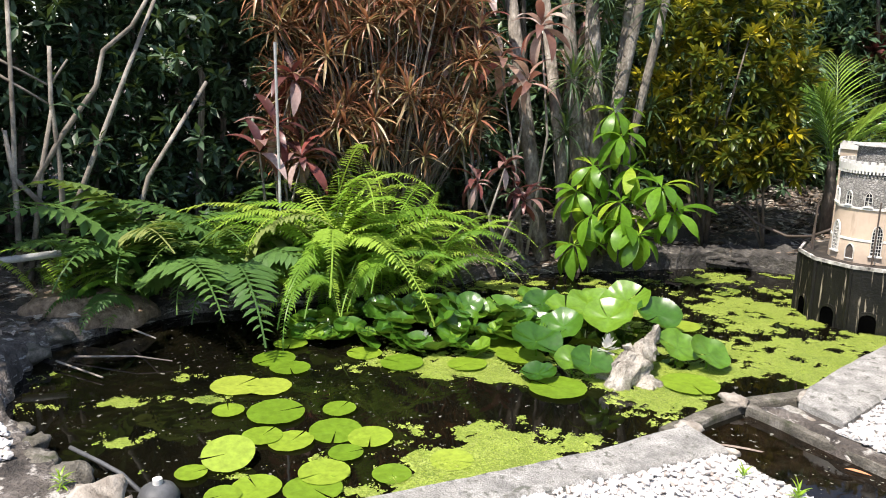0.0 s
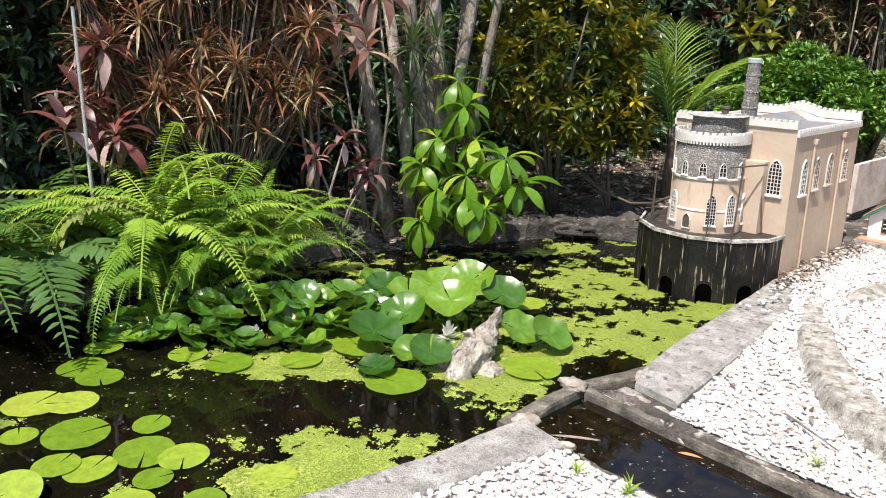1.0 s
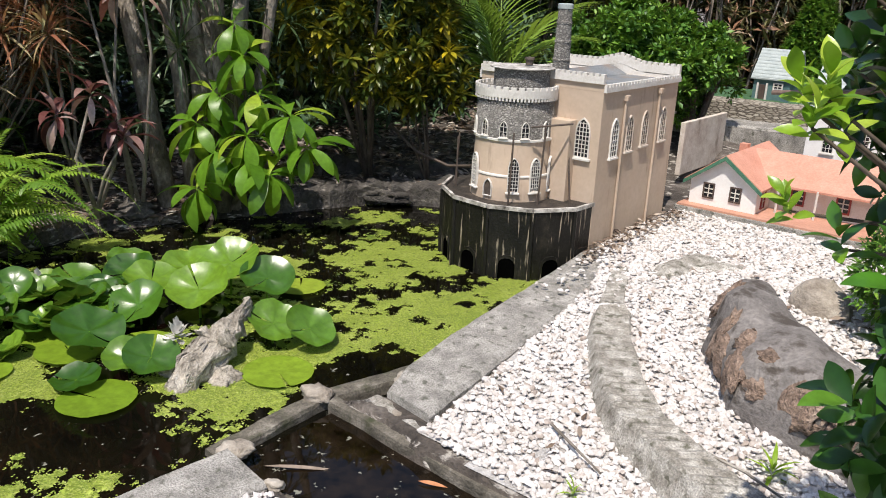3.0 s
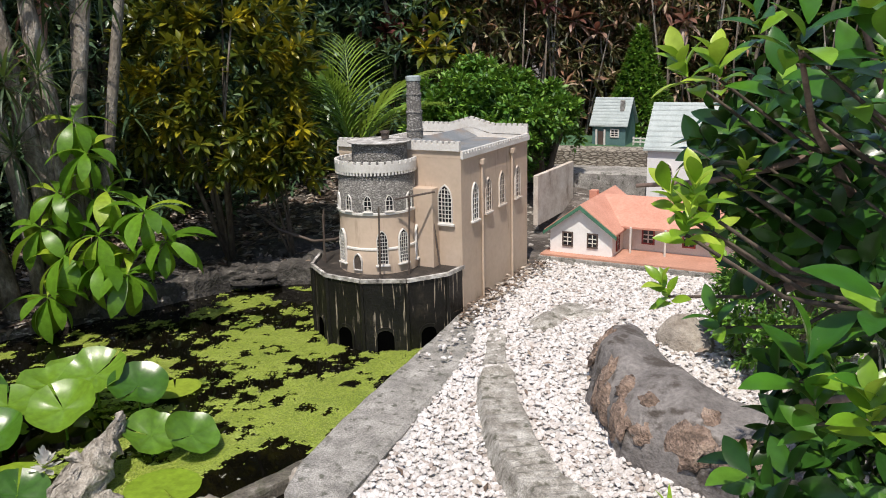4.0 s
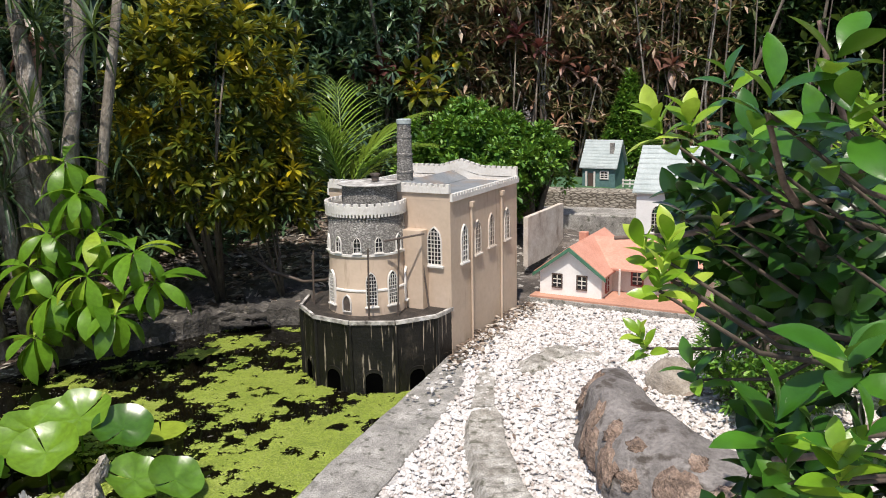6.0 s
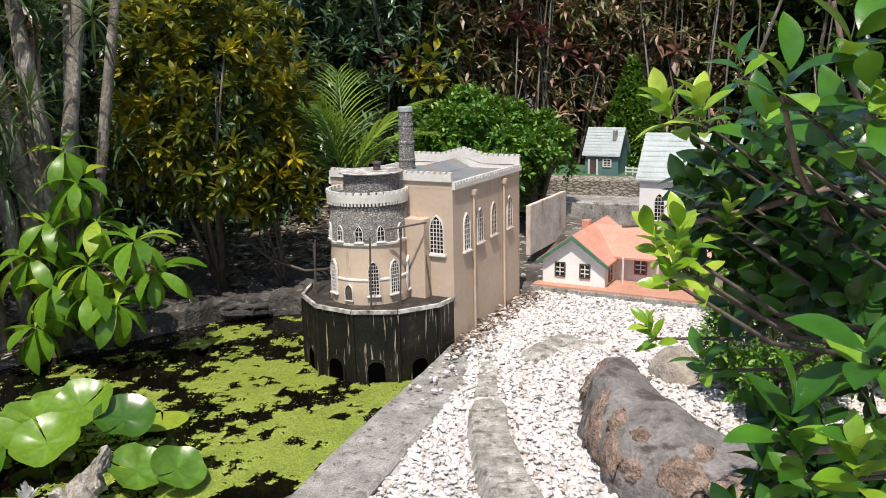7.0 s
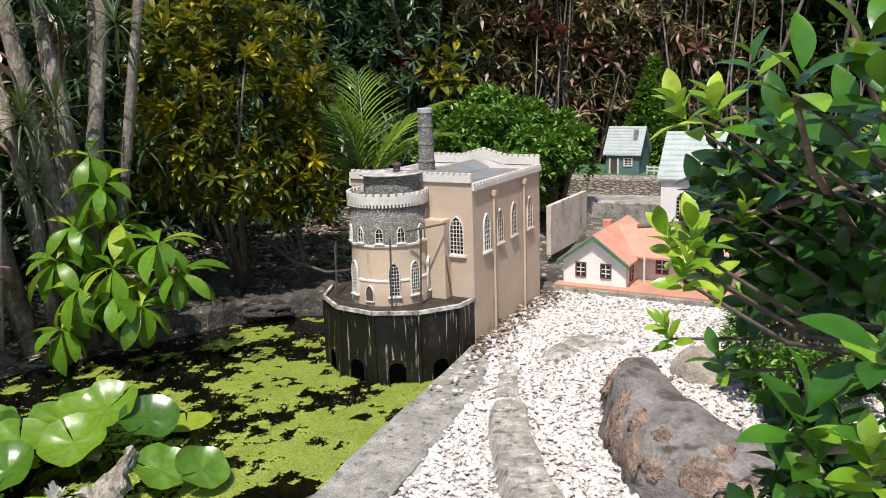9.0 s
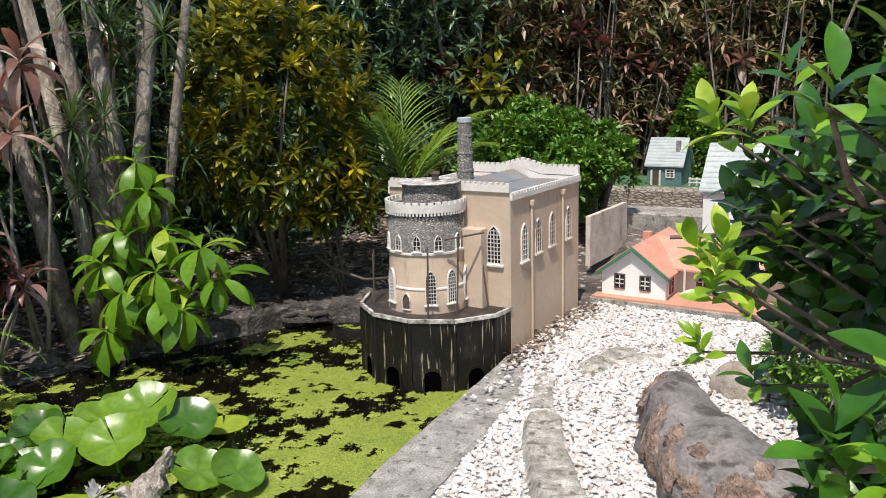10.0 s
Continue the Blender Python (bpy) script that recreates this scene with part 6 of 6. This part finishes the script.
for pts, rad in (([(0.7, 2.35, 1.45), (0.81, 2.37, 1.46), (0.9, 2.41, 1.48), (0.99, 2.45, 1.51), (1.08, 2.51, 1.53)], [0.0035, 0.005, 0.006, 0.007, 0.008]),
                 ([(0.93, 2.49, 1.26), (1.02, 2.51, 1.3), (1.07, 2.53, 1.37), (1.11, 2.64, 1.43)], [0.009, 0.0085, 0.010, 0.012]),
                 ([(1.0, 1.97, 1.28), (1.05, 2.03, 1.27), (1.11, 2.09, 1.3)], [0.004, 0.005, 0.006]),
                 ([(0.96, 2.06, 1.67), (0.97, 2.21, 1.57), (1.02, 2.44, 1.44), (1.13, 2.7, 1.25)], [0.003, 0.005, 0.008, 0.012]),
                 ([(0.99, 2.36, 1.79), (1.01, 2.37, 1.71), (1.07, 2.46, 1.54)], [0.003, 0.005, 0.006]),
                 ([(1.75, 2.95, 0.0), (1.60, 2.85, 0.7), (1.35, 2.70, 1.4), (1.40, 2.45, 2.35)], [0.030, 0.025, 0.018, 0.008])):
    part("branch", tube(pts, rad, 8), M["camellia_bark"], camellia, smooth=True)
SMALL = leaf_shape(0.045, 0.02, 3, 0.3, 0.3, 0.5)
bush("boxleaf_bush", "low small-leaved green bush on the gravel", "shrub", (0.76, 5.00, 0.50), (0.36, 0.42, 0.46), 640, 10, SMALL, M["cypress"], 46, (0, 1.2), zmin=0.12)
# the lime leaf colour puts sunlight into this bush
bush("boxleaf_bush", "sunlit yellow-green bush behind the camellia", "shrub", (1.45, 5.6, 0.85), (0.6, 0.65, 0.85), 420, 10, leaf_shape(0.09, 0.04, 3, 0.3, 0.3, 0.5), M["lime"], 47, (0, 1.2), zmin=0.12)

# ---- thicket that closes the garden ----
HEDGE = leaf_shape(0.16, 0.07, 2, 0.25, 0.6, 0.5)
for k, (label, pts, mat, n, hi) in enumerate([
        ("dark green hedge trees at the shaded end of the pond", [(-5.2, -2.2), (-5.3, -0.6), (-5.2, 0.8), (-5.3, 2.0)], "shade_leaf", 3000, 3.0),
        # this row stands out of view, added to throw shade on the left bank
        ("unseen dark green trees added to shade the end of the pond", [(-4.9, -1.0), (-4.0, -1.1), (-3.0, -1.1)], "dark_leaf", 230, 3.4),
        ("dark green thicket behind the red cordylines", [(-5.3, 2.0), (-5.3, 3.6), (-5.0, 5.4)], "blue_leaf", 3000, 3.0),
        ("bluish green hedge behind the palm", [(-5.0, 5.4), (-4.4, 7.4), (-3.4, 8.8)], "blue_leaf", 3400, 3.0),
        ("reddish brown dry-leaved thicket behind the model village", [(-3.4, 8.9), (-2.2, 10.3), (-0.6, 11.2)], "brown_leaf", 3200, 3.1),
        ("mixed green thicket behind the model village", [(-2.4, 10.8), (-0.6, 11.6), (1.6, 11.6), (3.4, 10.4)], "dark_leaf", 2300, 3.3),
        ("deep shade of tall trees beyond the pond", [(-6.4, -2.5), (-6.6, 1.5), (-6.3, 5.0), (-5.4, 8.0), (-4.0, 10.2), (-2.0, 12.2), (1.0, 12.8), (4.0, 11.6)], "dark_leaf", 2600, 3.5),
        ("green hedge behind the camellia", [(3.2, 10.4), (3.4, 8.0), (3.2, 5.0), (3.0, 3.0)], "dark_leaf", 1500, 3.6)]):
    r = np.random.default_rng(70 + k)
    s = r.uniform(0, 1, n)
    kk = np.linspace(0, 1, len(pts))
    pa = np.array(pts)
    C = np.stack([np.interp(s, kk, pa[:, 0]), np.interp(s, kk, pa[:, 1]), 0.15 + hi * r.uniform(0, 1, n) ** 0.8], 1) + r.normal(0, 0.28, (n, 3)) * np.array([1, 1, 0.3])
    ob = thing("thicket", label, "hedge", group="thickets round the garden")
    P, D, S = rosettes(C, r.normal(0, 0.6, (n, 3)) + np.array([0.2, -0.2, 0.8]), 11, (-0.3, 1.1), (0.7, 1.4) if len(pts) < 6 else (1.6, 2.4), r)
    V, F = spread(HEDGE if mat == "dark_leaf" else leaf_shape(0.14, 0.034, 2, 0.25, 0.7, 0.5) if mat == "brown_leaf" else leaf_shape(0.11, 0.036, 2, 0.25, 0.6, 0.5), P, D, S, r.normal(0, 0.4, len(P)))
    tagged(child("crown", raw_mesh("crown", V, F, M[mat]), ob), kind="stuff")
    for i in range(16):
        t = (i + r.uniform(0, 1)) / 16
        x, y = np.interp(t, kk, pa[:, 0]) + r.normal(0, 0.15), np.interp(t, kk, pa[:, 1]) + r.normal(0, 0.15)
        part("stem", tube([(x, y, 0.0), (x + r.normal(0, 0.15), y + r.normal(0, 0.15), hi * 0.5), (x + r.normal(0, 0.3), y + r.normal(0, 0.3), hi)], [0.035, 0.025, 0.012], 6), M["bark"], ob)

# thin pale stems in front of the dry thicket
r = np.random.default_rng(88)
saplings = thing("sapling_stand", "thin pale bare sapling stems before the dry thicket", "saplings")
for k in range(46):
    t = r.uniform(0, 1)
    x, y = np.interp(t, (0, 0.5, 1), (-3.2, -1.6, 1.2)) + r.normal(0, 0.12), np.interp(t, (0, 0.5, 1), (9.0, 10.4, 11.0)) + r.normal(0, 0.2)
    a, b, c = r.normal(0, 0.12), r.normal(0, 0.12), r.uniform(1.4, 3.2)
    part("stem", tube([(x, y, 0.1), (x + a, y + b, c * 0.5), (x + a * 2 + r.normal(0, 0.15), y + b, c)], [0.016, 0.012, 0.006], 5), M["bark" if k % 3 else "pale_bark"], saplings)

# bare leaning stems at the shaded end
for i, pts in enumerate([[(-4.5, 0.45, 0.35), (-4.5, 0.69, 0.90), (-4.5, 0.97, 1.53), (-4.55, 1.20, 2.02)], [(-4.5, 0.35, 0.82), (-4.5, 0.55, 1.14), (-4.5, 0.78, 1.45), (-4.5, 0.84, 1.68), (-4.5, 1.03, 1.84), (-4.5, 1.25, 2.20)], [(-4.4, 0.86, 0.25), (-4.5, 1.07, 0.83), (-4.5, 1.51, 1.48)],
                         [(-4.5, 0.50, 0.2), (-4.5, 0.52, 0.95), (-4.5, 0.50, 1.35), (-4.5, 0.52, 1.70)], [(-4.5, 0.22, 0.1), (-4.5, 0.25, 0.9), (-4.5, 0.27, 1.17), (-4.5, 0.32, 2.2)], [(-4.45, 0.47, 0.60), (-4.5, 0.24, 0.88), (-4.5, 0.22, 1.18)],
                         [(-4.5, 0.20, 1.63), (-4.5, 0.49, 1.46)], [(-4.5, 0.28, 0.2), (-4.5, 0.41, 0.92), (-4.5, 0.50, 1.30)], [(-4.5, 0.22, 1.52), (-4.5, 0.50, 1.33)], [(-4.5, 0.50, 1.45), (-4.5, 0.62, 1.62)]]):
    tagged(part("bare_branch", tube(pts, np.linspace(0.020 if len(pts) > 2 else 0.010, 0.013 if len(pts) > 2 else 0.007, len(pts)), 8), M["pale_bark"], None, "", None, True), "pale bare leaning branch at the shaded bank", "branch", "bare branches")
tagged(part("garden_cane", tube([(-3.92, 1.80, 0.15), (-3.90, 1.79, 1.75)], 0.010, 8), M["stick"]), "thin grey upright garden cane", "cane")
loft_rock("straw_heap", [(-4.05, 0.15, 0.05), (-3.9, 0.5, 0.05), (-3.8, 0.95, 0.03)], [0.18, 0.22, 0.15], [0.16, 0.18, 0.10], 9, M["straw"], "heap of dry brown straw on the bank", cat="straw", kind="stuff")
tagged(part("hose", tube([(-3.05, 5.5, 0.55), (-2.85, 5.6, 0.36), (-2.6, 5.68, 0.28), (-2.35, 5.62, 0.33), (-2.1, 5.5, 0.45)], 0.012, 8), M["metal"], None, "", None, True), "sagging black hose between bank and castle", "hose")

# ---- small things ----
def scatter_leaves(name, label, xy, shape, mat, seed, up=0.012, size=(0.6, 1.2)):
    r = np.random.default_rng(seed)
    n = len(xy)
    P = np.column_stack([xy, ground_height(xy[:, 0], xy[:, 1]) + up + r.uniform(0, 0.01, n)])
    a = r.uniform(0, 6.28, n)
    V, F = spread(shape, P, np.stack([np.cos(a), np.sin(a), r.normal(0, 0.15, n)], 1), r.uniform(*size, n), r.normal(0, 0.4, n))
    return tagged(child(name, raw_mesh(name, V, F, mat)), label, "leaf litter", kind="stuff")


LITTER = leaf_mat("fallen_leaf", [(0.0, (0.07, 0.045, 0.03)), (0.4, (0.20, 0.14, 0.10)), (0.7, (0.42, 0.34, 0.27)), (1.0, (0.62, 0.56, 0.48))], 0.7, 0.05, tint=(0.3, 0.2, 0.1))
r = np.random.default_rng(81)
_far = np.stack([r.uniform(-5.2, -2.1, 8000), r.uniform(3.2, 8.4, 8000)], 1)
_far = _far[inside_and_gap(_far[:, 0], _far[:, 1], POND) > 0.06]
# real litter, kept pale and plentiful to paint in the bank's sun dapples
scatter_leaves("leaf_litter", "pale dry leaf litter on the shaded far bank", _far, leaf_shape(0.09, 0.035, 2, 0.2, 0.3), LITTER, 82)
_lb = np.stack([r.uniform(-5.0, -3.5, 1500), r.uniform(-0.8, 3.2, 1500)], 1)
_lb = _lb[inside_and_gap(_lb[:, 0], _lb[:, 1], POND) > 0.06]
scatter_leaves("leaf_litter", "brown leaf litter under the ferns", _lb, leaf_shape(0.08, 0.03, 2, 0.2, 0.3), LITTER, 83)
_gr = np.concatenate([np.stack([r.normal(-0.94, 0.045, 300), r.uniform(4.8, 6.1, 300)], 1), np.stack([r.uniform(-0.5, 0.9, 60), r.uniform(3.0, 5.8, 60)], 1), np.stack([r.uniform(0.3, 0.9, 90), r.uniform(4.3, 5.6, 90)], 1)])
scatter_leaves("leaf_litter", "small dry tan leaves on the gravel", _gr, leaf_shape(0.065, 0.020, 2, 0.3, 0.4), LITTER, 84, 0.03)


def one_leaf(label, p, turn, length, mat):
    V, F = leaf_shape(length, length * (0.2 if length < 0.2 else 0.07), 5, 0.3, 0.1, 0.45)
    tagged(child("fallen_leaf", raw_mesh("fallen_leaf", V, F, mat), None, pose(*p, 0, 6, turn)), label, "leaf")


one_leaf("orange-brown fallen leaf floating in the channel", (-0.36, 2.79, 0.02), -65, 0.10, rough_mat("orange_leaf", [(0.3, (0.45, 0.17, 0.07)), (0.7, (0.6, 0.28, 0.14))], 30, 90, 0.6))
one_leaf("long dry brown leaf blade in the channel", (-0.80, 2.50, 0.02), -50, 0.26, LITTER)
one_leaf("dry tan leaf on the white gravel", (-0.02, 3.24, 0.125), 30, 0.09, LITTER)


def weed_tuft(x, y, n, size, seed):
    r = np.random.default_rng(seed)
    ob = thing("weed", "small green weed sprouting from the gravel", "weed", group="weeds in the gravel")
    z = float(ground_height(x, y)) + 0.01
    P, D, S = rosettes([(x, y, z)], [(0, 0, 1)], n, (0.1, 1.3), (0.6, 1.1), r)
    for k in range(len(P)):
        V, F = spread(leaf_shape(size, size * 0.14, 4, 0.3, 0.9, 0.3), P[k:k + 1], D[k:k + 1], S[k:k + 1])
        child("blade", raw_mesh("blade", V, F, M["lime"]), ob)


weed_tuft(0.55, 3.50, 14, 0.12, 1)
weed_tuft(0.11, 2.98, 16, 0.06, 2)
weed_tuft(-0.25, 2.28, 22, 0.07, 3)
weed_tuft(-0.45, 2.24, 18, 0.06, 4)
weed_tuft(-1.72, 0.05, 24, 0.06, 5)

# twigs
for k, pts in enumerate([[(-0.14, 3.25, 0.125), (0.0, 3.17, 0.13), (0.14, 3.10, 0.125)], [(0.30, 3.36, 0.19), (0.52, 3.30, 0.205), (0.72, 3.22, 0.20)], [(-3.35, 0.35, 0.02), (-3.1, 0.62, 0.05), (-2.98, 0.78, 0.03)], [(-3.3, 0.25, 0.03), (-2.95, 0.42, 0.02)], [(-3.55, 0.7, 0.06), (-3.2, 0.75, 0.10)]]):
    tagged(part("twig", tube(pts, [0.006, 0.005, 0.003][:len(pts)], 6), M["pale_bark"]), "thin dry twig lying where it fell", "twig", "fallen twigs")

# grey float and pipe at the pond's corner
pump = thing("pond_float", "grey plastic pond float with a small cap", "float")
part("body", lathe(-1.60, 0.36, [(0.0, -0.05), (0.05, -0.045), (0.075, 0.0), (0.078, 0.03), (0.06, 0.062), (0.03, 0.078), (0.0, 0.08)], 24), M["grey_plastic"], pump, smooth=True)
part("cap", lathe(-1.60, 0.36, [(0.0, 0.07), (0.018, 0.072), (0.018, 0.10), (0.0, 0.104)], 14), M["white"], pump)
tagged(part("pipe", tube([(-2.12, 0.14, 0.06), (-1.95, 0.22, 0.05), (-1.84, 0.28, 0.03), (-1.70, 0.33, -0.01)], 0.009, 10), M["grey_plastic"], None, "", None, True), "grey plastic pipe running into the pond", "pipe")
tagged(part("pipe", tube([(-4.1, -0.4, 0.43), (-4.07, 0.03, 0.44), (-4.03, 0.42, 0.46)], 0.022, 10), M["stick"], None, "", None, True), "pale grey pipe along the shaded bank", "pipe")
for k, (x, y, z, s) in enumerate([(-1.0, 2.92, 0.05, 0.07), (-0.88, 2.44, 0.07, 0.06), (-0.66, 3.02, 0.04, 0.07), (-0.80, 3.22, 0.06, 0.06), (-0.62, 2.40, 0.08, 0.035)]):
    tagged(part("sill_stone", lump((s, s * 0.7, s * 0.5), 0.8, k + 60, 0.5), M["pale_rock"], None, "", pose(x, y, z, 0, 0, 50 * k), True), "small pale stone set on the channel sill", "stone", "stones on the channel sill")
# red and yellow leaf heads in the far thicket
for k, (c, mt, n) in enumerate([((-3.43, 8.30, 1.88), "ti", 14), ((-2.99, 8.15, 1.62), "croton", 12), ((-3.7, 8.1, 1.95), "ti", 12), ((-3.06, 8.7, 2.1), "croton", 14), ((-2.8, 8.2, 1.60), "croton", 10), ((-2.06, 9.9, 1.9), "ti_pale", 12), ((-2.4, 9.3, 2.2), "ti", 12), ((-1.2, 10.3, 2.0), "ti_pale", 12)]):
    rosette_shrub("ti_plant", "broad-leaved plant head glowing in the far thicket", "shrub", (c[0], c[1] + 0.2, 0.3), [c, (c[0] + 0.22, c[1] + 0.1, c[2] - 0.15), (c[0] - 0.18, c[1] + 0.15, c[2] + 0.2)], [(0.2, -0.3, 0.9)] * 3, n, leaf_shape(0.26, 0.09, 5, 0.3, 0.8, 0.5), M[mt], M["bark"], 0.012, 90 + k, (-0.2, 1.2), (0.6, 1.1), group="plants in the far thicket")
